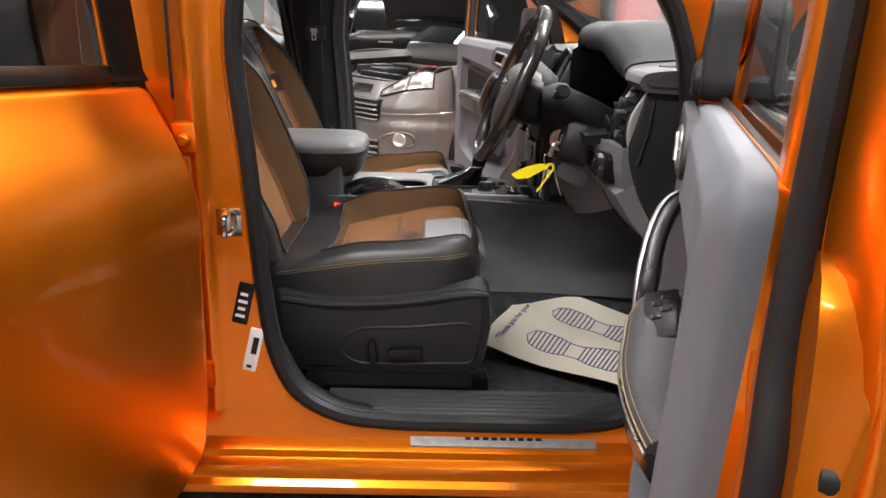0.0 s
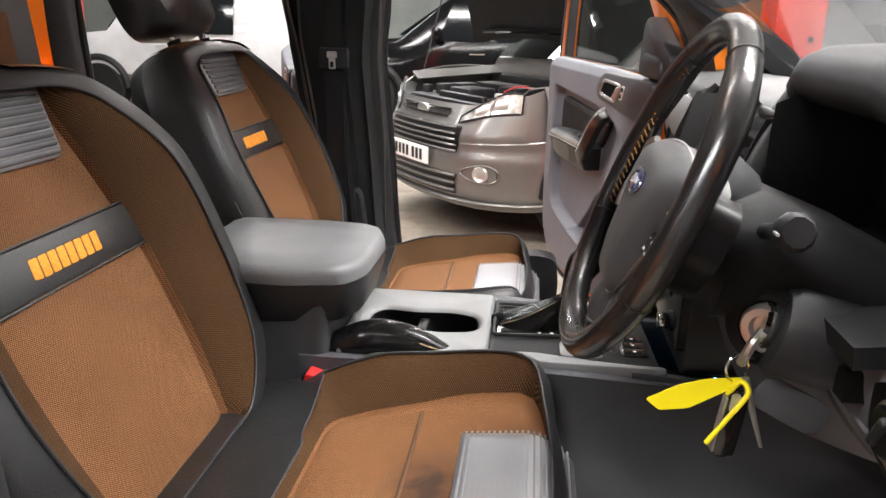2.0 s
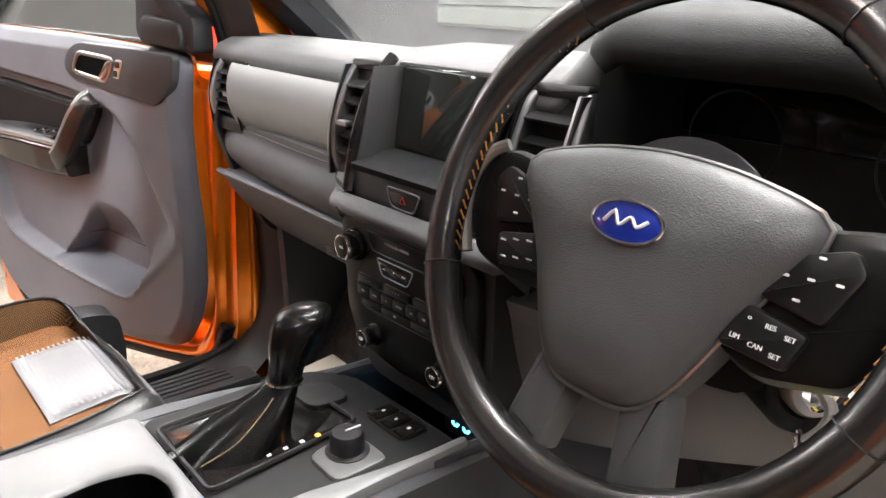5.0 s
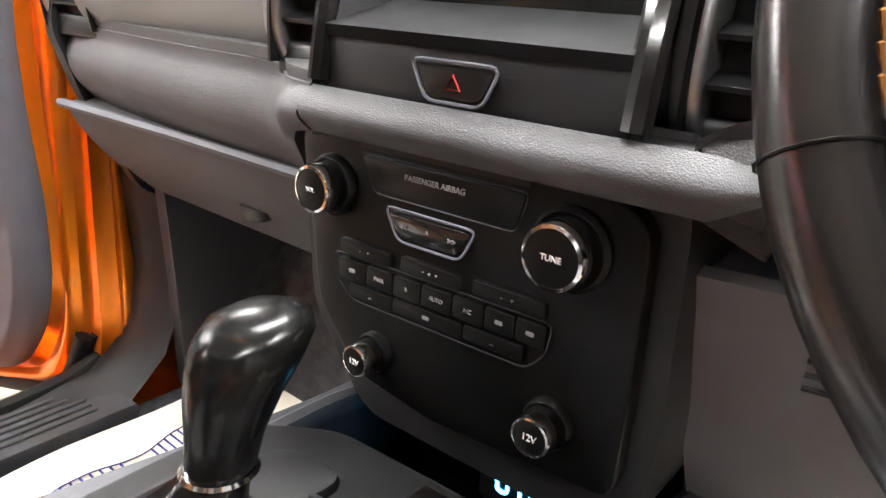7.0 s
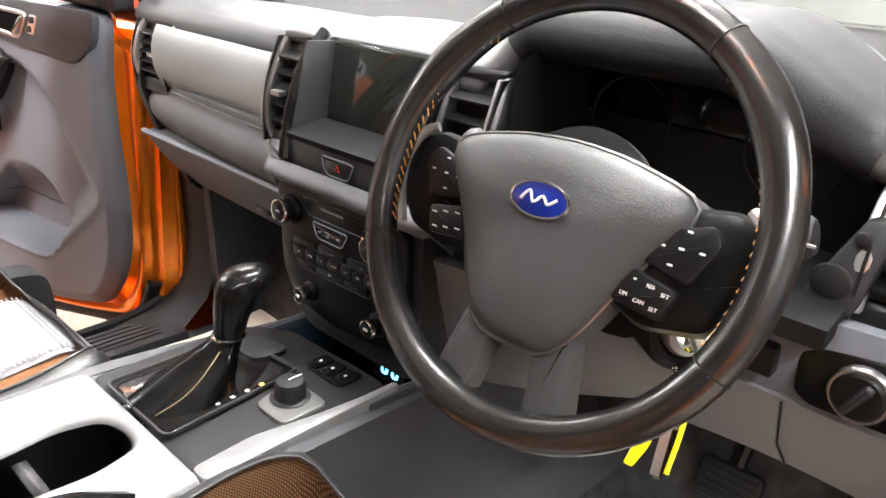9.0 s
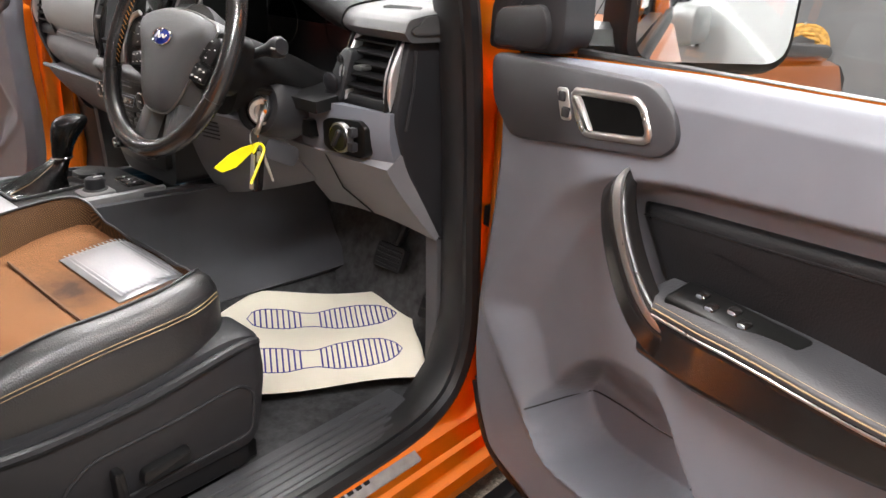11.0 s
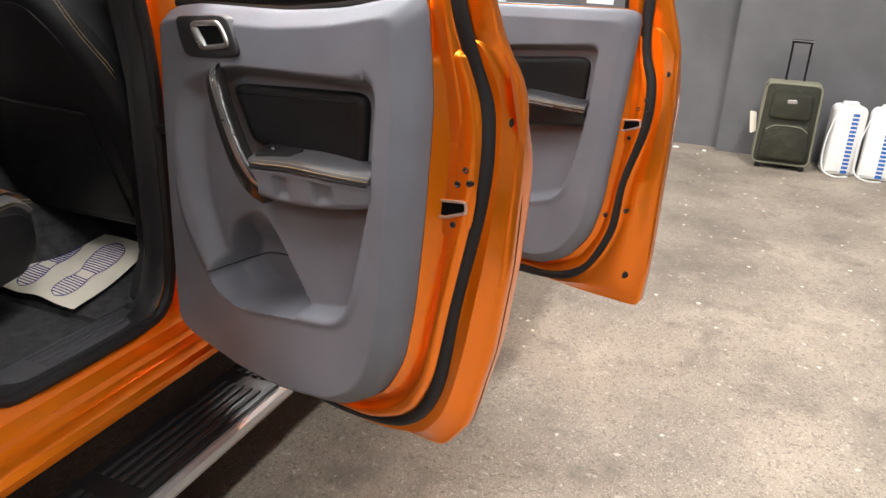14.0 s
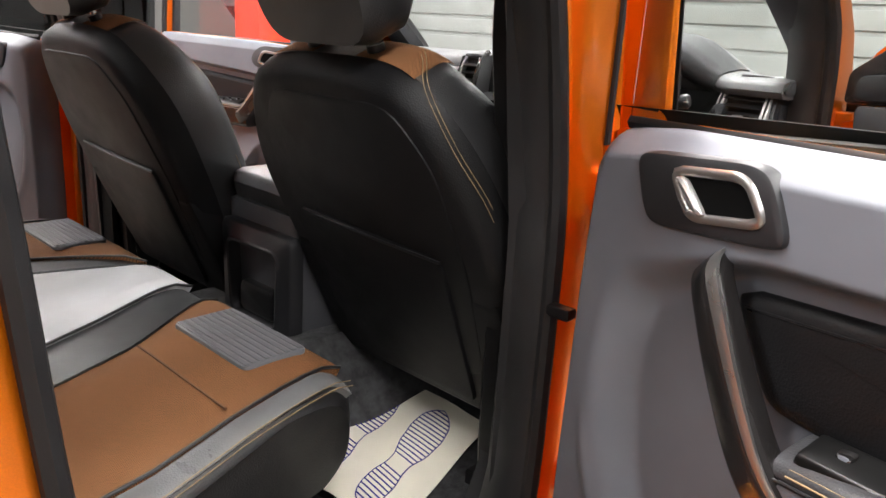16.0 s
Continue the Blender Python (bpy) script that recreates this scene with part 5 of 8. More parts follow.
    for s in (-1, 1):
        for k in (0, .010):
            part("stitching", tube([(nose(x, outer(x)), s * (outer(x) + .038 + k * .6), top(x) - .0065 - k * .55) for x in [-.25 - .42 * j / 14 for j in range(15)]], .0008, 5), STITCH, ob)
    part("bench_back", sheet(lambda a, b: (-.735 - .06 * a, -.63 + 1.26 * b, .86 + .62 * a), 8, 16, -.04), LEATHER, ob, "black leather bench backrest")
    for y in (-.36, .36):
        part("back_panel", sheet(lambda a, b: (-.728 - .048 * a, y - .17 + .34 * b, .90 + .50 * a), 6, 6, -.02), BROWNB, ob, "brown fabric back panel")
        part("headrest", box(-.86, -.76, y - .13, y + .13, 1.48, 1.62, .04), LEATHER, ob, "black leather headrest")
    part("bench_riser", box(-.74, -.54, -.46, .46, .562, .712), CARPET, ob)


rear_bench()


# ---- dashboard ----
YC = -.016
RV = lambda x, z0=0.0: axes((x, YC, z0), (0, -1, 0), (0, 0, 1))  # faces the seats: local x to the right, y up, z to the rear


def face(poly, x, depth, lean=0.0, bevel=.004, thick=.03):
    """A panel facing the seats; the polygon is (y, z) in the cab."""
    m = axes((x, 0, 0), (0, -1, 0), (0, 0, 1))
    v, f = slab([(-a, b) for a, b in poly], -thick, depth, m, bevel)
    return [Vector((p[0] + lean * (1.1 - p[2]), p[1], p[2])) for p in v], f


def dashboard():
    ob = thing("dashboard", (.9, 0, .8), "charcoal moulded dashboard with silver vents and stitched top", "dashboard")

    def top(a, b):
        y = .74 - 1.46 * a
        hood = smoothstep(-.165, -.225, y) * smoothstep(-.60, -.42, y)
        mid = smoothstep(.25, .12, y) * (1 - hood) * smoothstep(-.25, -.18, y)
        end = smoothstep(-.54, -.62, y)
        thin = 1 - .52 * smoothstep(-.50, -.60, y)
        xr = .835 - .055 * mid - .042 * hood - .018 * end
        zt = 1.278 + .018 * mid + .082 * hood
        prof = ((1.24, 1.205), (1.16, 1.262), (1.02, zt - .002), (.93, zt + .004), (xr + .03, zt - .002), (xr + .006, zt - .012 * thin), (xr, zt - .024 * thin), (xr + .008, zt - .036 * thin), (xr + .10, zt - .042 * thin))
        t = b * (len(prof) - 1)
        i = min(int(t), len(prof) - 2)
        k = t - i
        return (prof[i][0] * (1 - k) + prof[i + 1][0] * k, y, prof[i][1] * (1 - k) + prof[i + 1][1] * k)

    hd = part("binnacle_hood", sheet(lambda a, b: top((.74 + .205 + .36 * a) / 1.46, .30 + .69 * b), 40, 24, .0155), HOODBLACK, ob, "black grained binnacle hood", 60)
    up = part("top_pad", sheet(top, 90, 24, .012), DASHGREY, ob, "charcoal grained dash top pad", 60)
    cap_ = [Vector(top(1, k / 16)) for k in range(17)]
    part("pad_end", loft([[p + Vector((0, .004, .010 if i < 9 else .0)) for i, p in enumerate(cap_)], [p + Vector((0, -.004, .010 if i < 9 else .0)) for i, p in enumerate(cap_)]]), DASHGREY, up, "grained pad end")
    for k in (0, .011):
        pts = [(.88, -.19, 1.37), (.84 - k, -.30, 1.367), (.83 - k, -.42, 1.367), (.845 - k, -.50, 1.358), (.87 - k, -.57, 1.325), (.885 - k, -.63, 1.293), (.90 - k, -.70, 1.284)]
        pts = [(x, y, top((.74 - y) / 1.46, .45)[2] + .004) for x, y, z in pts]
        part("stitching", tube(smooth(pts, 6), .0013, 5), STITCH, up, "tan stitching")
    part("demister_grille", slab(rnd([(.865, -.60), (.93, -.56), (.945, -.64), (.885, -.675)], .01, 3), 1.281, 1.290, Matrix(), .003), DARK, ob, "demister vent")
    for k in range(6):
        part("grille_slat", tube([(.875 + k * .012, -.60 + k * .006, 1.291), (.892 + k * .009, -.668 + k * .006, 1.291)], .0025, 5), BLACK, ob)
    # inner carcass
    part("carcass", loft([[(x, y, z) for x, z in ((1.22, 1.20), (.90, 1.245), (.88, 1.10), (.92, .95), (1.05, .86), (1.2, .86))] for y in (-.69, -.2, .2, .70)]), BLACK, ob, "black dash carcass")
    # passenger side
    m = axes((0, 0, 0), (0, -1, 0), (0, 0, 1))
    part("fascia_panel", sheet(lambda a, b: (.790 + .018 * abs(2 * b - 1.1) ** 2.2 - .012 + .012 * a, .19 + .43 * a, 1.135 + .115 * b), 14, 14, -.03), SATINMID, ob, "satin grey passenger fascia", 50)
    part("fascia_line", tube([(.79, .20, 1.171), (.795, .4, 1.170), (.80, .61, 1.171)], .002, 5), BLACK, ob)
    def roll(a, b):
        y = .10 + .615 * a
        k = smoothstep(.10, .25, y)
        x = .697 + .078 * k + .05 * max(0, (y - .13) / .585) ** 2
        z0, z1 = 1.106 - .071 * k, 1.137 - .003 * k
        return (x - (.012 + .008 * k) * math.sin(math.pi * min(1, b * 1.12)) + .028 * k * (1 - b), y, z0 + (z1 - z0) * b)

    part("knee_roll", sheet(roll, 26, 12, -.05), ROLLGREY, ob, "charcoal grained dash roll", 50)
    part("roll_shelf", sheet(lambda a, b: (roll(a, 1)[0] + .002 + .06 * b, .10 + .615 * a, 1.135 + .004 * b), 14, 3, .01), DASHGREY, ob)
    gl = part("glovebox", sheet(lambda a, b: (.80 + .02 * a + .10 * (1 - b) ** 1.4, .19 + .535 * a, .90 + .130 * b), 12, 10, -.05), ROLLGREY, ob, "charcoal glovebox lid", 50)
    part("lid_edge", tube([(.795, .19, 1.034), (.805, .45, 1.034), (.812, .725, 1.032)], .006, 6), GREY, gl, "grey lid edge")
    part("latch", slab(rnd([(-.40, .958), (-.345, .962), (-.355, .945), (-.385, .94)], .004, 2), .0, .016, axes((.864, 0, 0), (0, -1, 0), (0, 0, 1)), .003), BLACK, gl, "black glovebox latch recess")
    part("latch_line", tube([(.846, .44, .978), (.846, .36, .975), (.852, .32, .955)], .0015, 5), BLACK, gl)
    # vents

    def vent(y0, y1, z0, z1, x, lean, chrome):
        v = part("air_vent", face(rnd([(y0, z0), (y1, z0), (y1, z1), (y0, z1)], .02, 4), x + .012, .0, lean, .003, .05), BLACK, ob, "black slatted air vent with satin surround")
        n = 5
        for k in range(n):
            z = z0 + .018 + (z1 - z0 - .036) * (k + .5) / n
            xx = x + lean * (1.1 - z)
            part("slat", sheet(lambda a, b: (xx - .004 + .016 * b, y0 + .006 + (y1 - y0 - .012) * a, z + .006 * b), 2, 3, .003), BLACK, v)
        part("tab", box(x - .010 + lean * (1.1 - (z0 + z1) / 2), x, (y0 + y1) / 2 - .010, (y0 + y1) / 2 + .010, (z0 + z1) / 2 - .004, (z0 + z1) / 2 + .004, .002), DARKCHROME, v, "dark satin vent tab")
        bow = lambda k: -.016 * math.sin(math.pi * (.12 + .76 * k))
        for s, yy in ((-1, y0), (1, y1)):
            part("cheek", sheet(lambda a, b: (x + lean * (1.1 - z0 - (z1 - z0) * a) + bow(a) + (.07 - bow(a)) * b, yy, z0 + (z1 - z0) * a), 8, 2, .003), BLACK, v)
            spine = smooth([(x + .012 + lean * (1.1 - z0 + .006), yy - s * .004, z0 - .006), (x - .006 + lean * (1.1 - z0 - .03), yy, z0 + .025), (x - .011 + lean * (1.1 - (z0 + z1) / 2), yy, (z0 + z1) / 2), (x - .005 + lean * (1.1 - z1), yy - s * .001, z1 - .02), (x + .010 + lean * (1.1 - z1), yy - s * .006, z1 + .002)], 5)
            part("surround", loft([[(p.x + a_, p.y + b_, p.z) for a_, b_ in rnd([(.030, -.0085), (-.004, -.0085), (-.004, .0085), (.030, .0085)], .005, 3)] for p in spine]), chrome, v, "satin silver vent surround", 50)
        part("vent_brow", face(rnd([(y0, z1 - .006), (y1, z1 - .006), (y1, z1 + .008), (y0, z1 + .008)], .004, 3), x + .008, .004, lean, .004, .03), BLACK, v)
        part("foot", face(rnd([(y0, z0 - .01), (y1, z0 - .01), (y1, z0 + .016), (y0, z0 + .016)], .008, 3), x + .004, .002, lean, .004, .03), BLACK, v)
        return v

    vent(.60, .715, 1.13, 1.25, .805, -.10, SATIN)
    vent(.112, .18, 1.142, 1.285, .724, -.20, DARKCHROME)
    vent(-.212, -.136, 1.130, 1.285, .728, -.20, DARKCHROME)
    vent(-.688, -.580, 1.140, 1.266, .786, -.30, SATIN)
    # centre screen
    sc = part("screen_surround", face(rnd([(.095, 1.135), (-.128, 1.135), (-.128, 1.295), (.095, 1.295)], .012, 3), .775, .0, 0, .004, .05), BLACK, ob, "black screen recess")
    part("display", face(rnd([(.076, 1.184), (-.102, 1.184), (-.106, 1.292), (.072, 1.292)], .006, 3), .745, .0, -.12, .002, .01), SCREENMAT, sc, "dark glossy display, switched off")
    for s, yy in ((1, .085), (-1, -.118)):
        part("cheek", sheet(lambda a, b: (.705 + .046 * a + .03 * b, yy - s * .012 * a, 1.17 + .12 * b), 4, 4, s * .006), DARKSATIN, sc, "dark screen cheek")
    part("ledge", sheet(lambda a, b: (.702 + .052 * a, .088 - .21 * b, 1.168 + .016 * a), 4, 6, .008), LEDGE, sc, "dark ledge under the display")
    part("lower_face", face([(.09, 1.132), (-.124, 1.132), (-.124, 1.169), (.09, 1.169)], .703, .0, .0, .002, .02), DARK, sc, "dark textured strip")
    hz = part("hazard_switch", face(rnd([(.012, 1.160), (-.047, 1.160), (-.036, 1.141), (.001, 1.141)], .006, 3), .703, .004, 0, .002, .006), BLACK, sc, "hazard warning switch")
    part("rim", tube([(.699, y, z) for y, z in rnd([(.014, 1.162), (-.049, 1.162), (-.038, 1.139), (.003, 1.139)], .007, 3)], .0012, 5, True), GREY, hz)
    part("triangle", tube([(.6985, -.0175, 1.155), (.6985, -.0125, 1.147), (.6985, -.0225, 1.147)], .0008, 4, True), REDMAT, hz, "red hazard triangle")
    for s, yy in ((1, .094), (-1, -.128)):
        part("gloss_post", tube(smooth([(.70, yy, 1.14), (.712, yy, 1.20), (.735, yy, 1.26), (.77, yy, 1.30)], 5), .008, 8), GLOSS, sc, "gloss black edge")
    # bridge and radio
    part("bridge_pad", sheet(lambda a, b: (.698 - .014 * math.sin(math.pi * b) + .012 * smoothstep(.098, .128, .128 - .33 * a) + .035 * smoothstep(.9, 1, a), .128 - .33 * a, 1.1215 + .031 * (b - .5) * (1 - .9 * smoothstep(.9, 1, a))), 20, 8, .04), ROLLGREY, ob, "charcoal grained bridge pad", 60)
    part("stack_surround", loft([[(x, y, z) for y, z in rnd([(.125, 1.115), (-.158, 1.115), (-.160, .98), (-.150, .90), (.06, .90), (.115, .97)], .02, 3)] for x in (.712, .716, .90)]), DARKSATIN, ob, "dark centre stack surround")
    rd = part("radio_panel", face(rnd([(.112, 1.104), (.055, 1.108), (-.121, 1.110), (-.144, 1.096), (-.145, 1.0), (-.143, .935), (-.01, .928), (.06, .938), (.098, .985)], .012, 4), .708, .008, 0, .003, .02), BLACKSATIN, ob, "black radio and climate control panel")
    R = axes((.6995, 0, 0), (0, -1, 0), (0, 0, 1))
    part("disc_slot", slab(rect(.128, .006, .009, 1.1055), -.002, .0008, R), BLACK, rd, "disc slot")
    part("info_window", slab(rnd([(-.053, 1.0985), (.073, 1.0985), (.066, 1.076), (-.040, 1.076)], .005, 3), -.002, .0016, R, .001), BLACKSATIN, rd, "black information window")
    words("airbag_text", "PASSENGER AIRBAG", .0052, R @ Matrix.Translation((.008, 1.0905, .0017)), DIMMARK, rd)
    mb = part("media_keys", slab(rnd([(-.028, 1.068), (.040, 1.068), (.030, 1.051), (-.018, 1.051)], .006, 3), -.002, .004, R, .002), GLOSS, rd, "media key cluster")
    part("rim", tube([R @ Vector((a, b, .003)) for a, b in rnd([(-.030, 1.070), (.042, 1.070), (.031, 1.049), (-.019, 1.049)], .006, 3)], .0009, 5, True), GREY, mb)
    for k, tx in enumerate(("<<", "^", ">>")):
        words("key_mark", tx, .0055, R @ Matrix.Translation((-.013 + .019 * k, 1.0595, .0044)), DIMMARK, mb)
    part("rim", tube([R @ Vector((a, b, .001)) for a, b in rnd([(-.054, 1.0995), (.074, 1.0995), (.067, 1.075), (-.041, 1.075)], .005, 3)], .0006, 4, True), DARK, rd)
    rows, marks = [], []
    slope = lambda a: .018 * (a - .01)
    for z, h, cuts, texts in ((1.0345, .0105, (-.071, -.024, -.016, .034, .041, .092), ("-     +", None, "-   o   +", None, "-     +")), (1.0185, .0150, (-.072, -.046, -.022, .002, .027, .051, .073, .094), ("", "MAX", "R", "AUTO", "A/C", "", "")),
                              (1.0040, .0105, (-.062, -.022, .036, .080), ("...", "", "..."))):
        for a0, a1, tx in zip(cuts, cuts[1:], texts):
            if tx is not None:
                m_ = slope((a0 + a1) / 2)
                rows.append((a0, a1, z + m_ + h / 2, z + m_ - h / 2))
                marks.append(tx)
    part("key_frame", tube([R @ Vector((a, b, .0022)) for a, b in rnd([(-.077, 1.0275), (.097, 1.030), (.094, 1.010), (.082, .997), (-.060, .9955), (-.075, 1.008)], .006, 3)], .0006, 5, True), DARK, rd, "thin dark line round the climate keys")
    for (a0, a1, b1, b0), tx in zip(rows, marks):
        key = part("climate_key", slab(rnd(rect(a1 - a0 - .0007, b1 - b0, (a0 + a1) / 2, (b0 + b1) / 2), .0025, 2), -.002, .0032, R, .0010), BLACKSATIN, rd)
        if tx:
            words("key_mark", tx, .0040, R @ Matrix.Translation(((a0 + a1) / 2, (b0 + b1) / 2, .0034)), DIMMARK, key)
        else:
            part("key_mark", slab(rnd(rect(.0055, .0026, (a0 + a1) / 2, (b0 + b1) / 2), .001, 2), .002, .0036, R), DIMMARK, key)
    for ya, za, r, tx, sz in ((-.079, 1.073, .0162, "VOL", .0040), (.102, 1.075, .0185, "TUNE", .0048), (-.038, .963, .0112, "12V", .0056), (.100, .968, .0125, "12V", .006)):
        K = R @ Matrix.Translation((ya, za, 0))
        kn = part("rotary_knob" if r > .015 else "socket_cover", lathe([(r * 1.3, -.004), (r * 1.3, .003), (r * 1.16, .006), (r * 1.02, .005), (r, .018), (r * .96, .0205), (r * .84, .021), (r * .82, .019)], K, 32), BLACKSATIN, rd, "black round control")
        part("chrome_band", lathe([(r * 1.01, .0125), (r * 1.04, .015), (r * 1.03, .019), (r * .97, .0214), (r * .86, .0218), (r * .85, .0205)], K, 32), CHROME, kn, "chrome band")
        part("knob_face", lathe([(r * .85, .018), (r * .85, .0212), (r * .80, .0216)], K, 32), BLACKSATIN, kn)
        words("knob_text", tx, sz, K @ Matrix.Translation((0, 0, .0220)), MARK, kn)
    # driver side
    cl = part("instrument_panel", face(rnd([(-.20, 1.335), (-.30, 1.345), (-.48, 1.345), (-.575, 1.30), (-.575, 1.18), (-.54, 1.14), (-.23, 1.14), (-.20, 1.18)], .03, 4), .90, .0, -.15, .004, .02), GLOSS, ob, "dark instrument cluster, switched off")
    for yy in (-.30, -.48):
        part("dial_ring", tube([(.888, yy + .048 * math.cos(a * math.pi / 16), 1.245 + .048 * math.sin(a * math.pi / 16)) for a in range(32)], .0012, 5, True), DARK, cl, "dark dial ring")
    lip = [(.762, -.232, 1.13), (.762, -.229, 1.20), (.762, -.227, 1.27), (.764, -.228, 1.305)] + [top((.74 - y) / 1.46, 7 / 8) for y in [-.240 - .0245 * k for k in range(14)]] + [(.822, -.582, 1.225), (.806, -.580, 1.18), (.795, -.575, 1.13)]
    part("binnacle_well", loft([[Vector((x, y, z)).lerp(Vector((.897, -.40 + (y + .40) * .94, 1.24 + (z - 1.24) * .93)), k / 5) for x, y, z in lip] for k in range(6)], False), MATTBLACK, ob, "matt black binnacle well", 60)
    part("cluster_sill", sheet(lambda a, b: (.745 + .16 * a, -.20 - .38 * b, 1.125 + .018 * a), 4, 8, .02), MATTBLACK, ob, "dark cluster lower trim")
    ex = part("mirror_control", face(rnd([(-.535, 1.14), (-.585, 1.14), (-.60, 1.225), (-.575, 1.23)], .012, 3), .785, .004, -.2, .004, .05), DARK, ob, "mirror adjuster panel")
    part("adjuster", lathe([(.017, 0), (.017, .004), (.012, .006)], axes((.792, -.562, 1.170), (0, -1, 0), (-.2, 0, 1)), 20), DARK, ex, "round mirror adjuster")
    part("knob", lathe([(.006, 0), (.006, .004), (.004, .005)], axes((.802, -.575, 1.210), (0, -1, 0), (-.2, 0, 1)), 16), DARK, ex)
    part("light_panel", sheet(lambda a, b: (.772 + .02 * a * a - .006 * math.sin(math.pi * b) + .012 * (1 - b), -.492 - .212 * a, 1.052 + .088 * b), 10, 8, .05), GREY, ob, "grey switch panel", 60)
    lp = part("switch_plate", face(rnd([(-.557, 1.108), (-.575, 1.116), (-.65, 1.122), (-.665, 1.112), (-.665, 1.068), (-.655, 1.060), (-.575, 1.058), (-.560, 1.066)], .006, 3), .781, .008, 0, .003, .02), BLACKSATIN, ob, "black lamp switch plate")
    K = axes((.772, -.612, 1.089), (0, -1, 0), (0, 0, 1))
    kn = part("lamp_switch", lathe([(.0255, -.004), (.0255, .007), (.0240, .009), (.0215, .009)], K, 32), DARKCHROME, lp, "round lamp switch with chrome rim")
    part("knob", lathe([(.0225, .0), (.0215, .011), (.019, .013)], K, 32), BLACKSATIN, kn)
    part("grip", slab(rnd(rect(.034, .009), .004, 3), .011, .019, K @ pose(0, 0, 0, 0, 0, 60), .004), DARK, kn)
    for k in range(2):
        part("dimmer_wheel", box(.758, .77, -.652, -.640, 1.072 + .024 * k, 1.088 + .024 * k, .002), DARK, lp)
    part("dim_switch", box(.758, .78, -.543, -.522, 1.073, 1.106, .004), BLACKSATIN, ob, "black dimmer switch")
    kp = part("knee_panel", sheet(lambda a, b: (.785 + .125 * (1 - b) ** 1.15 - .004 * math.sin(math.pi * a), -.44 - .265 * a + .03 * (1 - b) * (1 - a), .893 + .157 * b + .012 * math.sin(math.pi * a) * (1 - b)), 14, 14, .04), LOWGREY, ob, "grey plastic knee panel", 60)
    part("panel_line", tube([(.784, -.552, 1.045), (.826, -.548, .975), (.905, -.545, .905)], .0016, 5), BLACK, kp)
    part("card_recess", sheet(lambda a, b: (.80 + .038 * (1 - b) - .004, -.592 - .062 * a + .012 * (1 - b), 1.005 + .032 * b), 3, 3, .004), DARK, kp, "dark recessed card slot")
    part("column_gap", sheet(lambda a, b: (.79 + .10 * (1 - b), -.45 - .07 * a, .955 + .085 * b), 3, 3, .01), DARK, kp)
    part("end_panel", slab(rnd([(.83, 1.255), (.96, 1.27), (1.1, 1.2), (1.08, .86), (.925, .885), (.83, 1.04), (.80, 1.13)], .02, 3), .685, .708, YZ, .006), DARK, ob, "dark dash end panel")
    part("end_seam", tube([(.84, -.710, 1.235), (.835, -.711, 1.18), (.82, -.711, 1.11)], .003, 6), DARK, ob)
    part("end_panel", mirror(slab(rnd([(.83, 1.255), (.96, 1.27), (1.1, 1.2), (1.1, .82), (.90, .90), (.83, 1.04), (.80, 1.13)], .02, 3), .70, .725, YZ, .006)), DARK, ob, "dark dash end panel")
    # below the column and beside the stack
    part("column_cover", loft([[(x, y, z) for y, z in rnd([(-.30, zc + .05), (-.47, zc + .05), (-.50, zc), (-.46, zc - .075), (-.31, zc - .075), (-.28, zc)], .03, 3)] for x, zc in ((.66, 1.185), (.70, 1.19), (.80, 1.15), (.90, 1.10))]), MATTBLACK, ob, "dark steering column shroud")
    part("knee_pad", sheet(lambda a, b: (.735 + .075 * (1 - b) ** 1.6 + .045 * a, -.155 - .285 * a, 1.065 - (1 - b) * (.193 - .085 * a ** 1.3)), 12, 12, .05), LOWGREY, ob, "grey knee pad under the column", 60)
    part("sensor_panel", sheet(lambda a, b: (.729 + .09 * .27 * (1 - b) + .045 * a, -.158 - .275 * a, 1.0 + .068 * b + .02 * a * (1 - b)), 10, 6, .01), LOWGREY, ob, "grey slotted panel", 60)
    for k in range(5):
        part("vent_line", tube([(.7445 + .0006 * k, -.215, 1.050 - .008 * k), (.752 + .0006 * k, -.262, 1.050 - .008 * k)], .0018, 5), BLACK, ob)
    # ignition
    ig = part("ignition_lock", lathe([(.048, -.05), (.048, .0), (.042, .012), (.026, .012), (.026, .016), (.021, .020), (.019, .017), (.008, .017)], axes((.722, -.477, 1.119), (0, -1, 0), (.25, 0, 1)), 32), DARK, ob, "ignition lock housing")
    part("lock_ring", lathe([(.0245, .012), (.0245, .020), (.021, .0235), (.0185, .021)], axes((.722, -.477, 1.119), (0, -1, 0), (.25, 0, 1)), 28), CHROME, ig, "chrome lock ring")
    for s, L in ((-1, .075), (1, .06)):
        yy = -.39 + s * .10
        st = part("stalk", tube(smooth([(.69, yy, 1.215), (.69, yy + s * L * .5, 1.225), (.692, yy + s * L, 1.235)], 5), [.008, .008, .008, .008, .009, .010, .012, .015, .017, .017, .013], 10), DARK, ob, "dark column stalk")
        part("stalk_mark", box(.673, .6755, yy + s * L - .006, yy + s * L + .004, 1.232, 1.2345, .0005), DIMMARK, st)
    return ob


MATTBLACK = mat("matt_black_well", (0.008, 0.008, 0.0085), 0.65, spec=0.2, vary=0.1, bump=0.2, grain=900)
LEDGE = mat("dark_matt_ledge_plastic", (0.009, 0.009, 0.010), 0.7, spec=0.1, bump=0.25, grain=1300, vary=0.1)
DARKSATIN = mat("dark_satin_plastic", (0.015, 0.015, 0.016), 0.42, bump=0.2, grain=900, vary=0.08)
SPOKEGREY = mat("satin_charcoal_trim", (0.055, 0.055, 0.056), 0.32, vary=0.05)
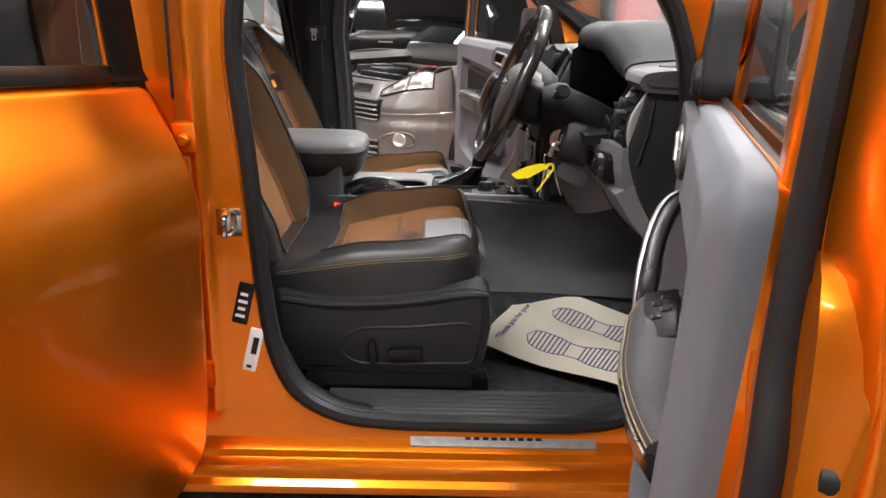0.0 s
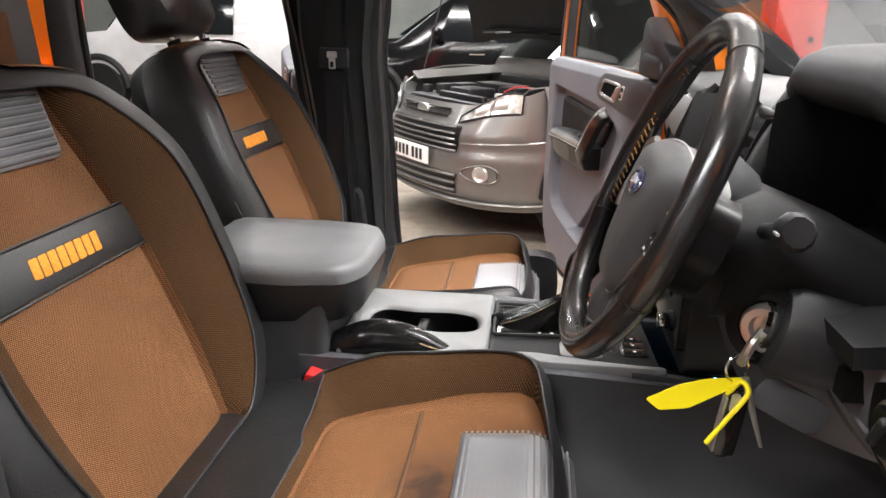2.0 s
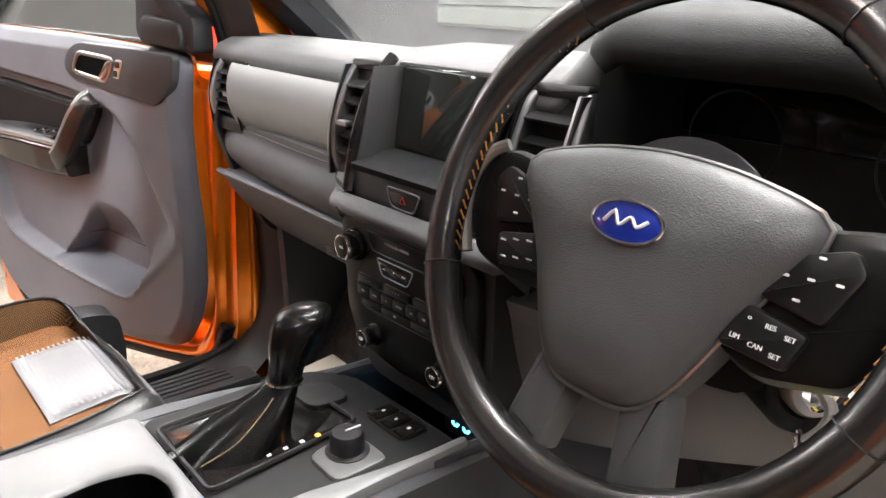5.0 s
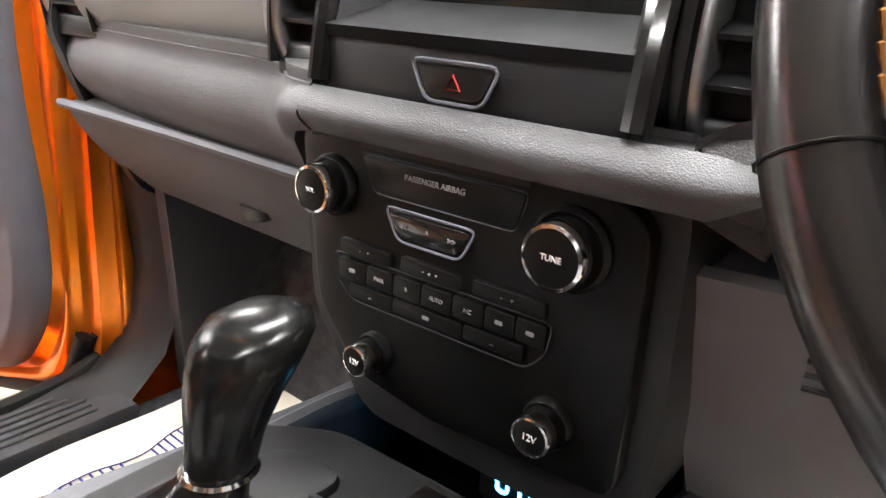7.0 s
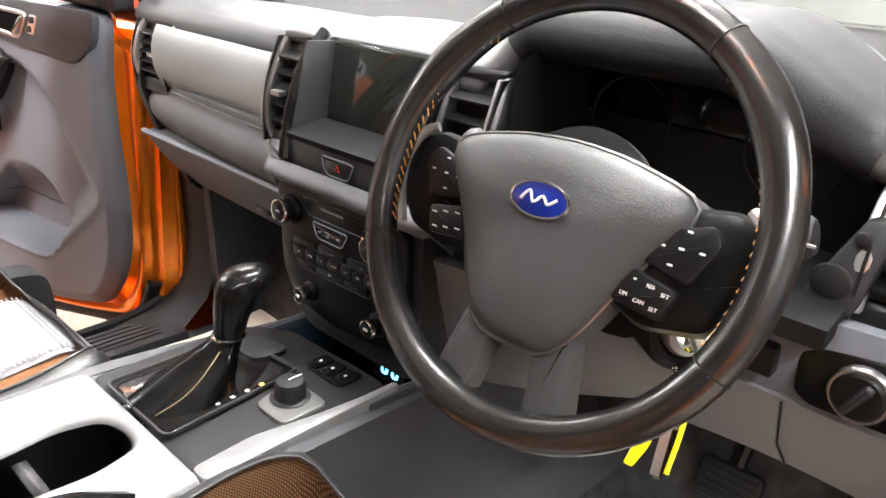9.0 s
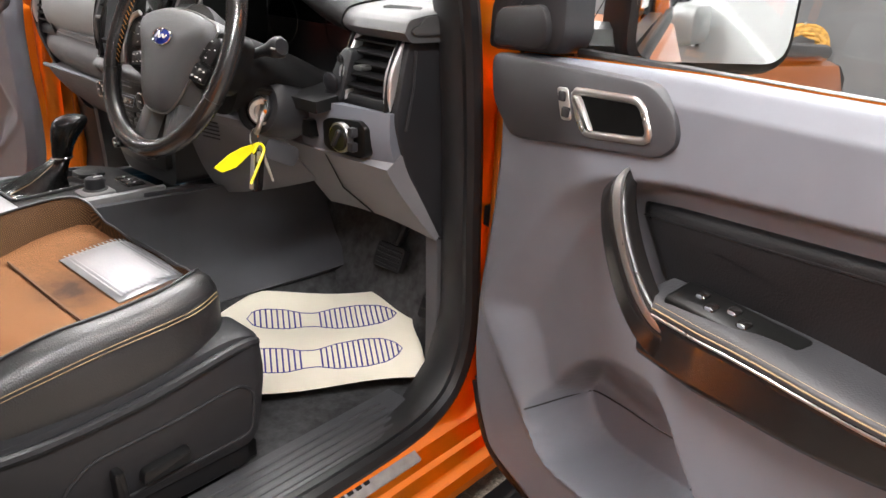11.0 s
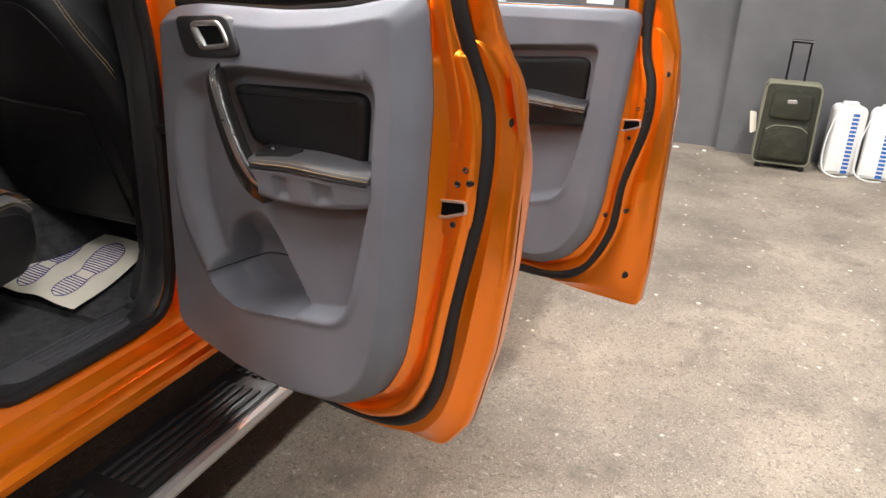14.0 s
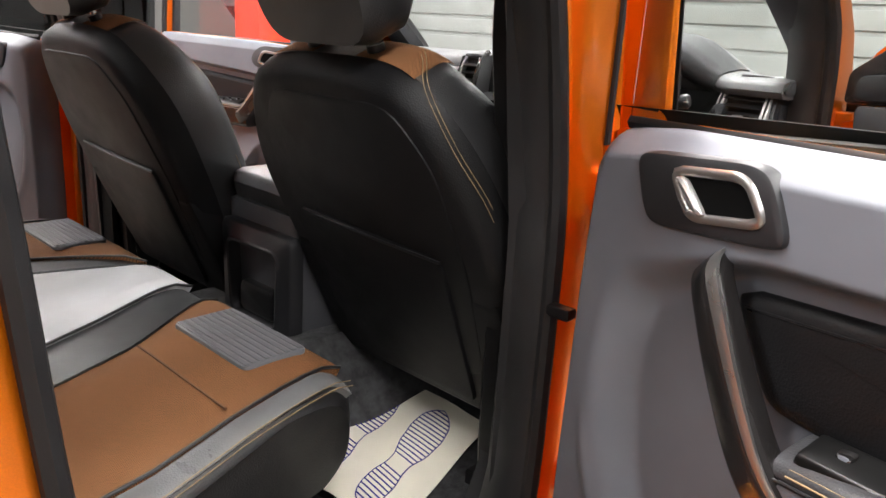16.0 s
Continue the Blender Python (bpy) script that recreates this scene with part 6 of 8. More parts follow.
HOODBLACK = mat("black_grained_hood", (0.016, 0.016, 0.017), 0.6, spec=0.2, bump=0.4, grain=900, kind="leather", vary=0.08)
DARKCHROME = mat("dark_satin_metal", (0.30, 0.30, 0.30), 0.3, 0.9, vary=0.05)
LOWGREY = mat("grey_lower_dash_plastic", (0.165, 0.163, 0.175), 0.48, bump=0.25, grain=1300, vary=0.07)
SATINMID = mat("satin_mid_grey", (0.17, 0.17, 0.17), 0.36, vary=0.05)
SATINDARK = mat("satin_dark_grey", (0.12, 0.12, 0.118), 0.3, vary=0.05, bump=0.05, grain=900)
SCREENMAT = mat("dark_display_glass", (0.012, 0.013, 0.012), 0.06, vary=0.0, coat=0.4)
dashboard()


def steering_wheel():
    W = axes((.598, -.394, 1.229), (0, -1, 0), (.38, 0, .925))
    ob = thing("steering_wheel", W.translation, "black leather steering wheel with worn shine and orange stitching", "steering wheel")
    ring = [W @ Vector((.1735 * math.cos(2 * math.pi * k / 72), .1735 * math.sin(2 * math.pi * k / 72), 0)) for k in range(72)]
    rad = []
    for k in range(72):
        a = math.degrees(2 * math.pi * k / 72)
        rad.append(.0150 + .0020 * (math.exp(-((a - 35) / 12) ** 2) + math.exp(-((a - 145) / 12) ** 2)))
    rim = part("rim", tube(ring, rad, 16, True), WHEELLEATHER, ob, "shiny black leather rim", 80)
    for a in (57, 123, 203, 337):
        t = radians(a)
        c = Vector((.1735 * math.cos(t), .1735 * math.sin(t), 0))
        e1 = Vector((math.cos(t), math.sin(t), 0))
        part("seam", tube([W @ (c + (e1 * math.cos(q * math.pi / 8) + Vector((0, 0, 1)) * math.sin(q * math.pi / 8)) * .0156) for q in range(16)], .0005, 5, True), BLACK, rim)
    for a0, a1 in ((128, 200), (-20, 52)):
        for k in range(int((a1 - a0) / 3)):
            t0, t1 = radians(a0 + 3 * k), radians(a0 + 3 * k + 2.2)
            part("stitch", tube([W @ Vector((.1585 * math.cos(t0), .1585 * math.sin(t0), .003)), W @ Vector((.1588 * math.cos(t1), .1588 * math.sin(t1), -.003))], .0009, 4), OSTITCH, rim)
    W = W @ Matrix.Translation((0, 0, -.015))
    hub = [(-.116, .024), (-.106, .040), (-.05, .053), (0, .057), (.05, .053), (.106, .040), (.114, .024), (.080, -.028), (.054, -.085), (.032, -.112), (-.032, -.112), (-.054, -.085), (-.080, -.028)]
    hs = star(rnd(hub, .02, 4), 64, (0, -.015))
    sc = lambda f, c=(0, -.015): [((x - c[0]) * f + c[0], (y - c[1]) * f + c[1]) for x, y in hs]
    h = part("airbag_cover", shell([(sc(1.0), -.03), (sc(1.0), .004), (sc(.97), .012), (sc(.85), .020), (sc(.6), .026), (sc(.3), .028), (sc(.02), .0285)], W), DASHBLACK, ob, "black grained airbag cover", 60)
    part("cover_gap", tube([W @ Vector((x, y, .005)) for x, y in sc(1.01)], .0018, 6, True), DARKCHROME, h)
    E = lambda rx, ry, n=36: [(rx * math.cos(2 * math.pi * k / n), ry * math.sin(2 * math.pi * k / n)) for k in range(n)]
    B = W @ Matrix.Translation((0, .004, .0265)) @ pose(0, 0, 0, -3)
    bd = part("badge", slab(E(.0265, .0135), -.006, .004, B, .002), BADGEBLUE, h, "blue oval badge")
    part("badge_rim", tube([B @ Vector((x, y, .0035)) for x, y in E(.0265, .0135)], .0013, 6, True), CHROME, bd)
    part("badge_script", tube(smooth([B @ Vector(p) for p in ((-.016, -.003, .0045), (-.010, .005, .0045), (-.004, -.003, .0045), (.003, .003, .0045), (.009, -.002, .0045), (.016, .003, .0045))], 5), .0013, 5), MARK, bd)
    for s in (-1, 1):
        pod = [(s * .088, .030), (s * .140, .040), (s * .164, .026), (s * .168, -.015), (s * .146, -.052), (s * .095, -.064), (s * .060, -.05)]
        sp = part("spoke", slab(rnd(pod, .012, 3), -.03, .004, W, .012), BLACKSATIN, ob, "black wheel spoke")
        part("spoke_trim", tube(smooth([W @ Vector((s * a, b, c)) for a, b, c in ((.150, -.052, .004), (.163, -.02, .006), (.166, .008, .006), (.158, .03, .004), (.145, .040, .0))], 5), .005, 8), SATIN, sp, "satin spoke trim")
        P1 = slab(rnd([(s * .099, .014), (s * .128, .024), (s * .138, .012), (s * .124, -.022), (s * .084, -.014)], .005, 3), .002, .011, W, .003)
        pd = part("button_pad", P1, BLACK, sp, "black button pad")
        for a, b in ((.113, .015), (.107, -.011), (.097, .001), (.126, .003), (.111, .002)):
            part("button_mark", slab(rnd(rect(.0042, .0016, s * a, b), .0006, 2), .0105, .0115, W), MARK, pd)
        P2 = slab(rnd([(s * .080, -.020), (s * .120, -.028), (s * .112, -.052), (s * .070, -.048)], .005, 3), .002, .010, W, .003)
        pd = part("button_pad", P2, BLACK, sp, "black button pad")
        for a, b, tx in ((.086, -.028, "o"), (.099, -.030, "RES"), (.111, -.033, "SET"), (.081, -.041, "LIM"), (.094, -.043, "CAN"), (.106, -.045, "SET")):
            if s > 0:
                words("button_text", tx, .0042, W @ Matrix.Translation((a, b, .0104)), MARK, pd)
            else:
                part("button_mark", slab(rect(.0055, .0014, s * a, b), .0095, .0106, W), MARK, pd)
        low = [(s * .018, -.10), (s * .052, -.088), (s * .066, -.155), (s * .028, -.168)]
        ls = part("lower_spoke", slab(rnd(low, .008, 3), -.022, .002, W, .008), SPOKEGREY, ob, "dark satin lower spoke")
    part("column_boss", lathe([(.06, -.075), (.075, -.03), (.075, -.02)], W, 32), DARK, ob)
    return ob


WHEELLEATHER = mat("polished_black_leather", (0.013, 0.012, 0.012), 0.24, spec=1.0, bump=0.05, grain=900, vary=0.12, scale=12)
DASHBLACK = mat("black_grained_plastic", (0.052, 0.052, 0.054), 0.42, bump=0.25, grain=900, kind="leather", vary=0.1)
BADGEBLUE = mat("blue_enamel", (0.008, 0.02, 0.20), 0.15, coat=0.6, vary=0.05)
steering_wheel()


# ---- console ----
def centre_console():
    ob = thing("centre_console", (.3, YC, .6), "grey centre console with cup holders", "console")
    for s, yy in ((-1, -.150), (1, .118)):
        part("side_wall", sheet(lambda a, b: (.14 + .92 * a, yy + s * .10 * (1 - b) ** 2.2 + (.0 if s > 0 else -.03 * smoothstep(.55, 1, a)), .66 + (.243 - (.035 if s > 0 else .012) * smoothstep(.3, .7, a)) * b), 20, 10, s * .02), TUNNELGREY, ob, "dark grey console side", 60)
    hole = rnd([(.225, -.05), (.24, -.066), (.295, -.060), (.35, -.066), (.40, -.055), (.405, -.022), (.395, .012), (.35, .024), (.295, .016), (.24, .024), (.225, .01), (.218, -.02)], .015, 3)
    c = (.31, -.02)
    hl, ol = star(hole, 96, c), star(rnd([(.185, -.150), (.185, .118), (.425, .118), (.425, -.150)], .012, 3), 96, c)
    v, f = shell([(hl, .80), (hl, .905), (inset(hl, -.004), .912), (inset(hl, -.010), .914), (inset(ol, .008), .914), (inset(ol, .003), .912), (ol, .905), (ol, .88)], Matrix(), (False, False))
    part("top_plate", (v, f), CONSOLETOP, ob, "pale grey console top with cup holder cut-out", 50)
    part("cup_well", shell([(hl, .909), (inset(hl, .003), .82), (inset(hl, .006), .815)], Matrix(), (False, True)), BLACK, ob, "black cup holder well")
    part("well_divider", box(.300, .318, -.058, .014, .85, .902, .006), BLACK, ob)
    gs = part("gear_surround", slab(rnd([(.425, -.142), (.425, .112), (.60, .112), (.645, .098), (.678, .05), (.684, -.142), (.56, -.146)], .016, 3), .84, .9065, Matrix(), .006), SURROUND, ob, "dark grey gear selector surround")
    part("pale_band", slab(rnd([(.424, -.151), (.424, -.121), (.50, -.117), (.575, -.132), (.64, -.140), (.69, -.141), (.69, -.153), (.56, -.151)], .01, 3), .880, .9115, Matrix(), .005), CONSOLETOP, ob, "pale grey console edge band")
    part("selector_gate", slab(rnd([(.435, -.055), (.435, .072), (.60, .072), (.61, -.04)], .012, 3), .90, .9095, Matrix(), .002), GLOSS, gs, "gloss black selector gate")
    part("gate_frame", tube([(x, y, .911) for x, y in rnd([(.430, -.062), (.430, .078), (.605, .078), (.615, -.045)], .012, 3)], .003, 6, True), DARK, gs)
    part("release_cap", slab(rnd([(.585, .005), (.585, .065), (.635, .055), (.64, .0)], .02, 4), .905, .914, Matrix(), .004), SURROUND, gs, "grey gate insert")
    for k in range(4):
        part("position_mark", box(.502 + .02 * k, .507 + .02 * k, -.044, -.039, .9092, .9102), AMBER if k == 3 else MARK, gs)
    boot = [(.485, .008, .905, .072, .052), (.497, .010, .915, .062, .045), (.527, .012, .935, .038, .031), (.546, .012, .949, .023, .021), (.556, .013, .958, .019, .018)]
    part("boot", loft([[(x + rx * math.cos(t) * (1 + .10 * math.sin(5 * t) + .05 * math.sin(9 * t + 60 * z)), y + ry * math.sin(t) * (1 + .08 * math.cos(4 * t)), z) for t in [2 * math.pi * k / 28 for k in range(56)]] for x, y, z, rx, ry in [tuple(p + (q - p) * j / 4 for p, q in zip(b0, b1)) for b0, b1 in zip(boot, boot[1:]) for j in range(4)] + boot[-1:]]), GLOSSLEATHER, ob, "crumpled black leather gear boot", 70)
    part("boot_stitch", tube(smooth([(.44, -.02, .912), (.475, -.028, .928), (.51, -.018, .944), (.53, -.008, .953)], 5), .0006, 5), STITCH, ob)
    kn = [(.556, .013, .955, .018, .017), (.557, .013, .962, .0195, .018), (.561, .013, .980, .0215, .0200), (.568, .014, .998, .027, .0235), (.577, .014, 1.015, .033, .0265), (.583, .014, 1.027, .0345, .027), (.586, .014, 1.035, .030, .0235), (.588, .014, 1.040, .016, .014)]
    gk = part("gear_selector", loft([[(x + rx * math.cos(t), y + ry * math.sin(t), z) for t in [2 * math.pi * k / 28 for k in range(28)]] for x, y, z, rx, ry in kn]), KNOBLEATHER, ob, "polished black gear selector", 80)
    part("collar", tube([(.556 + .019 * math.cos(t), .013 + .0185 * math.sin(t), .958) for t in [2 * math.pi * k / 24 for k in range(24)]], .0025, 6, True), CHROME, gk, "chrome collar")
    part("knob_seam", tube(smooth([(.561, -.0068, .982), (.569, -.0105, 1.005), (.589, -.0105, 1.030), (.611, .0, 1.029)], 5), .0013, 5), BLACK, gk)
    D = Matrix.Translation((.573, -.087, .908))
    dl = part("drive_dial", lathe([(.024, 0), (.024, .004), (.019, .006), (.0185, .022), (.016, .026), (.008, .027)], D, 28), DARK, ob, "dark rotary drive selector")
    part("pointer", box(.571, .590, -.088, -.086, .9345, .936), MARK, dl)
    part("dial_plate", slab(rnd([(.535, -.125), (.535, -.070), (.565, -.062), (.60, -.075), (.60, -.125)], .012, 3), .905, .911, Matrix(), .002), SATINDARK, dl)
    sw = part("switch_block", slab(rnd([(.630, -.108), (.630, -.034), (.668, -.034), (.674, -.108)], .012, 3), .895, .9095, Matrix(), .004), BLACKSATIN, ob, "black switch block")
    for k in range(3):
        part("switch", slab(rnd(rect(.034, .021, .650, -.047 - k * .024), .003, 2), .907, .9115, Matrix(), .002), GLOSS, sw)
        part("switch_mark", box(.648, .652, -.049 - k * .024, -.046 - k * .024, .9113, .912), MARK, sw)
    # tray
    part("tray_floor", box(.680, .84, -.14, .11, .775, .788, .003), BLACK, ob, "black front tray")
    part("tray_back", box(.815, .84, -.14, .11, .78, .93, .003), BLACK, ob)
    pr = part("charging_socket", box(.800, .818, -.052, .012, .795, .850, .004), GLOSS, ob, "twin charging ports lit blue")
    for yy in (-.011, -.033):
        part("port", tube([(.799, yy + a, .824 + b) for a, b in rnd(rect(.010, .020), .004, 3)], .0016, 6, True), BLUEGLOW, pr, "blue lit port outline")
    for s, pts in ((1, [(.42, .116, .892), (.54, .118, .880), (.66, .118, .872), (.74, .116, .870), (.80, .105, .862), (.87, .085, .84)]), (-1, [(.64, -.146, .895), (.70, -.150, .892), (.77, -.155, .885), (.86, -.165, .875)])):
        part("grab_rail", tube(smooth(pts, 6), .009, 8, False, 1.3), TUNNELGREY, ob, "dark grey console rail")
    # armrest
    bx = part("storage_box", loft([[(x, y, z) for x, y in rnd([(-.065, -.150), (.165 + dx, -.165), (.165 + dx, .105), (-.065, .105)], .02, 3)] for z, dx in ((.60, -.02), (.80, 0), (.90, .015), (.985, .02))]), TUNNELGREY, ob, "dark grey console storage box")
    lid = rnd([(-.06, -.170), (.12, -.180), (.212, -.162), (.236, -.11), (.238, .03), (.212, .098), (.12, .112), (-.06, .108)], .02, 4)
    ls = star(lid, 64, (.09, -.035))
    q = lambda f: [((x - .09) * f + .09, (y + .035) * f - .035) for x, y in ls]
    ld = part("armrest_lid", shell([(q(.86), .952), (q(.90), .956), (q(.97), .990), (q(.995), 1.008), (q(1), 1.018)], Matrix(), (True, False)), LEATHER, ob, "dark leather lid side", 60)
    # the pad on top is a paler grey than the lid side
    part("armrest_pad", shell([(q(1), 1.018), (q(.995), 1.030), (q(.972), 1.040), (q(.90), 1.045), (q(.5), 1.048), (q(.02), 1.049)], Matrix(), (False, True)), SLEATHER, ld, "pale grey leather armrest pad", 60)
    part("lid_stitch", tube([(x, y, 1.018) for x, y in q(1.003)], .0014, 5, True), DARK, ld)
    back = axes((0, YC - .005, 0), (0, -1, 0), (0, 0, 1))
    cub = rnd([(-.075, .74), (.085, .74), (.095, .90), (-.085, .90)], .018, 4)
    cs = star(cub, 64)
    panel = star(rnd([(-.115, .60), (.130, .60), (.140, .945), (-.122, .945)], .02, 4), 64, (.005, .82))
    part("rear_panel", shell([(panel, .055), (panel, .080), (inset(panel, .006), .087), (inset(cs, -.012), .088), (inset(cs, -.006), .094), (cs, .092), (inset(cs, .004), .040), (inset(cs, .010), .034)], back, (False, True)), DARK, ob, "dark console rear panel with an open cubby", 50)
    part("cubby_flap", slab(rnd([(-.060, .745), (.070, .745), (.066, .815), (-.056, .815)], .02, 4), .060, .084, back, .008), BLACK, ob, "black folding cup holder")
    part("panel_foot", slab(rnd([(-.13, .565), (.145, .565), (.120, .735), (-.105, .735)], .02, 3), .070, .102, back, .010), DARK, ob, "dark console foot")
    # handbrake
    hb = part("handbrake", tube(smooth([(.19, -.120, .895), (.25, -.122, .918), (.31, -.124, .915), (.36, -.125, .896), (.40, -.126, .880)], 5), [.028, .030, .031, .032, .032, .031, .030, .029, .028, .027, .026, .024, .022, .021, .020, .019, .018, .016, .014, .012, .010], 12), GLOSSLEATHER, ob, "crumpled black leather handbrake gaiter")
    part("brake_lever", tube(smooth([(.36, -.150, .905), (.45, -.155, .893), (.54, -.156, .885)], 4), .010, 8), BLACKSATIN, hb, "black handbrake lever")
    part("release_button", lathe([(.006, 0), (.006, .012), (.003, .014)], axes((.545, -.156, .884), (0, 1, 0), (0, 0, 1)), 12), CHROME, hb, "chrome release button")
    part("gaiter_stitch", tube(smooth([(.21, -.142, .915), (.28, -.146, .932), (.35, -.142, .915)], 5), .0015, 5), STITCH, hb)
    return ob


SURROUND = mat("charcoal_console_plastic", (0.010, 0.010, 0.011), 0.55, spec=0.25, vary=0.08, bump=0.2, grain=1000)
CONSOLETOP = mat("pale_grey_plastic", (0.19, 0.19, 0.195), 0.38, vary=0.05, bump=0.15, grain=1200)
TUNNELGREY = mat("graphite_plastic", (0.058, 0.059, 0.066), 0.5, vary=0.1, bump=0.25, grain=900)
GLOSSLEATHER = mat("glossy_black_leather", (0.007, 0.007, 0.007), 0.2, vary=0.15, bump=0.04, grain=300)
KNOBLEATHER = mat("satin_black_knob_leather", (0.004, 0.004, 0.004), 0.22, spec=0.3, vary=0.15, bump=0.04, grain=500)
AMBER = mat("amber_indicator", (1.0, 0.35, 0.03), 0.4, emit=4.0, vary=0)
BLUEGLOW = mat("blue_port_light", (0.08, 0.55, 1.0), 0.4, emit=5.0, vary=0)
centre_console()


def belt_buckle(y):
    ob = thing("belt_buckle", (.17, y, .8), "black seat belt buckle with a red button", "seat belt", "belt buckles")
    part("stalk", tube([(.12, y, .70), (.15, y, .80)], .012, 8), BLACK, ob)
    B = axes((.165, y, .84), (1, 0, -.3), (.25, 0, 1))
    part("housing", slab(rnd(rect(.05, .085), .012, 3), -.014, .014, B, .006, True), BLACK, ob)
    part("button", slab(rnd(rect(.040, .020, 0, .036), .005, 3), -.011, .0155, B, .003), REDMAT, ob, "red release button")


belt_buckle(-.185)
belt_buckle(.165)


# ---- loose things ----
def keys():
    ob = thing("key_bunch", (.70, -.49, 1.06), "car keys with a yellow tag hanging in the ignition", "keys")
    part("ignition_key", tube(smooth([(.700, -.490, 1.118), (.690, -.502, 1.112), (.686, -.500, 1.098), (.685, -.492, 1.086)], 4), .0048, 8), STEEL, ob, "metal key in the lock")
    Q = axes((.703, -.487, 1.119), (.75, -.60, 0), (0, 0, 1))
    part("lock_bezel", lathe([(.042, -.05), (.041, -.006), (.038, .0), (.033, -.004), (.028, -.004), (.026, -.010)], Q, 36), MATTBLACK, ob, "black ignition lock surround")
    part("lock_ring", lathe([(.024, -.012), (.024, .000), (.021, .004), (.014, .003), (.012, -.004), (.003, -.005)], Q, 32), SATIN, ob, "bright ignition lock ring")
    part("split_ring", tube([(.684 + .012 * math.cos(t), -.487 + .006 * math.cos(t), 1.078 + .014 * math.sin(t)) for t in [2 * math.pi * k / 24 for k in range(24)]], .0015, 6, True), CHROME, ob, "split ring")
    T = axes((.646, -.492, 1.050), (1, .05, .20), (-.18, .1, 1))
    part("tag", slab(rnd([(-.047, .001), (-.036, -.012), (-.008, -.014), (.016, -.006), (.046, .004), (.046, .010), (.012, .013), (-.014, .011)], .003, 3), -.001, .001, T), YELLOW, ob, "yellow plastic tag")
    part("tag_tie", tube(smooth([(.676, -.494, 1.052), (.686, -.496, 1.068), (.692, -.502, 1.058), (.676, -.506, 1.034), (.658, -.508, 1.006)], 5), .0026, 6), YELLOW, ob, "yellow tie")
    F = axes((.682, -.494, 1.020), (1, .1, -.12), (.24, .0, 1))
    part("remote_fob", slab(rnd(rect(.022, .072), .009, 3), -.006, .006, F, .004, True), GLOSS, ob, "black remote fob")
    part("fob_cap", slab(rnd(rect(.010, .020, -.003, .026), .005, 3), .004, .0072, F, .002), SATIN, ob)
    part("fob_edge", slab(rnd(rect(.0025, .060, -.0112, 0), .001, 2), -.004, .004, F), SATIN, ob, "bright fob edge")
    part("spare_key", tube([(.692, -.489, 1.068), (.704, -.489, 1.03), (.716, -.489, .995)], [.004, .003, .002], 6), STEEL, ob, "small steel key")
    G = axes((.738, -.488, 1.042), (1, 0, -.5), (.5, 0, 1))
    part("leather_fob", slab(rnd(rect(.075, .036), .016, 4), -.0015, .0015, G, .001), TUNNELGREY, ob, "grey oval fob")


keys()


def paper_mat(name, corners, label, prints, lift):
    """A wavy sheet from four corners a, b, c, d with shoe soles printed along a-b."""
    a, b, c, d = (Vector(p) for p in corners)

    def at(u, v, h=0.0):
        p = (a * (1 - u) + b * u) * (1 - v) + (d * (1 - u) + c * u) * v
        return p + Vector((0, 0, h + .006 * math.sin(7 * u + 2 * v) * lift + .004 * math.sin(11 * v + 1.3) * lift))

    ob = thing(name, (a + c) / 2, label, "floor mat", "paper floor mats")
    edge = lambda u, v: (min(1, max(0, u + .012 * math.sin(9 * v) * (1 if u > .5 else -1))), v + .015 * math.sin(6 * u) * (v - .5))
    part("sheet", sheet(lambda u, v: at(*edge(u, v)), 24, 18, .0012), PAPER, ob, "crumpled cream paper")
    # sole outline: along u, half width across v
    sole = [(0, .0), (.04, .075), (.12, .10), (.25, .10), (.36, .075), (.45, .072), (.58, .115), (.75, .13), (.88, .11), (.96, .06), (1, 0)]

    def half(t):
        for (t0, w0), (t1, w1) in zip(sole, sole[1:]):
            if t <= t1:
                return w0 + (w1 - w0) * (t - t0) / (t1 - t0)
        return 0

    for u0, u1, vc, heel in prints:
        pts = [(t / 30, half(t / 30)) for t in range(31)]
        loop = [at(u0 + (u1 - u0) * t, vc + w, .0022) for t, w in pts] + [at(u0 + (u1 - u0) * t, vc - w, .0022) for t, w in reversed(pts[1:-1])]
        fp = part("sole_outline", tube(loop, .0011, 4, True), INK, ob, "blue printed shoe sole")
        bars = []
        ts = [.05 + .037 * k for k in range(9)] + [.48 + .035 * k for k in range(15)]
        for t in ts:
            w = half(t) * .96
            bars.append(tube([at(u0 + (u1 - u0) * t, vc - w, .0020), at(u0 + (u1 - u0) * t, vc, .0020), at(u0 + (u1 - u0) * t, vc + w, .0020)], .0017, 4))
        for g in bars:
            part("sole_bar", g, INK, fp)
    return ob, at


mat1, at1 = paper_mat("paper_mat", ((.702, -.186, .662), (1.092, -.448, .640), (.905, -.708, .606), (.545, -.442, .604)), "cream paper floor mat with printed blue shoe soles", [(.24, .93, .29, 1), (.22, .91, .72, 1)], 1.0)
u = (at1(.04, .3) - at1(.04, .8)).normalized()
w_ = (at1(.2, .5) - at1(.02, .5)).normalized()
words("thanks_text", "\"Thank you for your custom\"", .0215, axes(at1(.10, .50, .004), u, -w_), INK, mat1, "blue printed thanks")
paper_mat("paper_mat", ((-.215, -.335, .594), (.170, -.140, .596), (.158, -.500, .594), (-.235, -.610, .593)), "cream paper floor mat on the rear floor", [(.06, .9, .27, 1), (.06, .9, .70, 1)], .6)
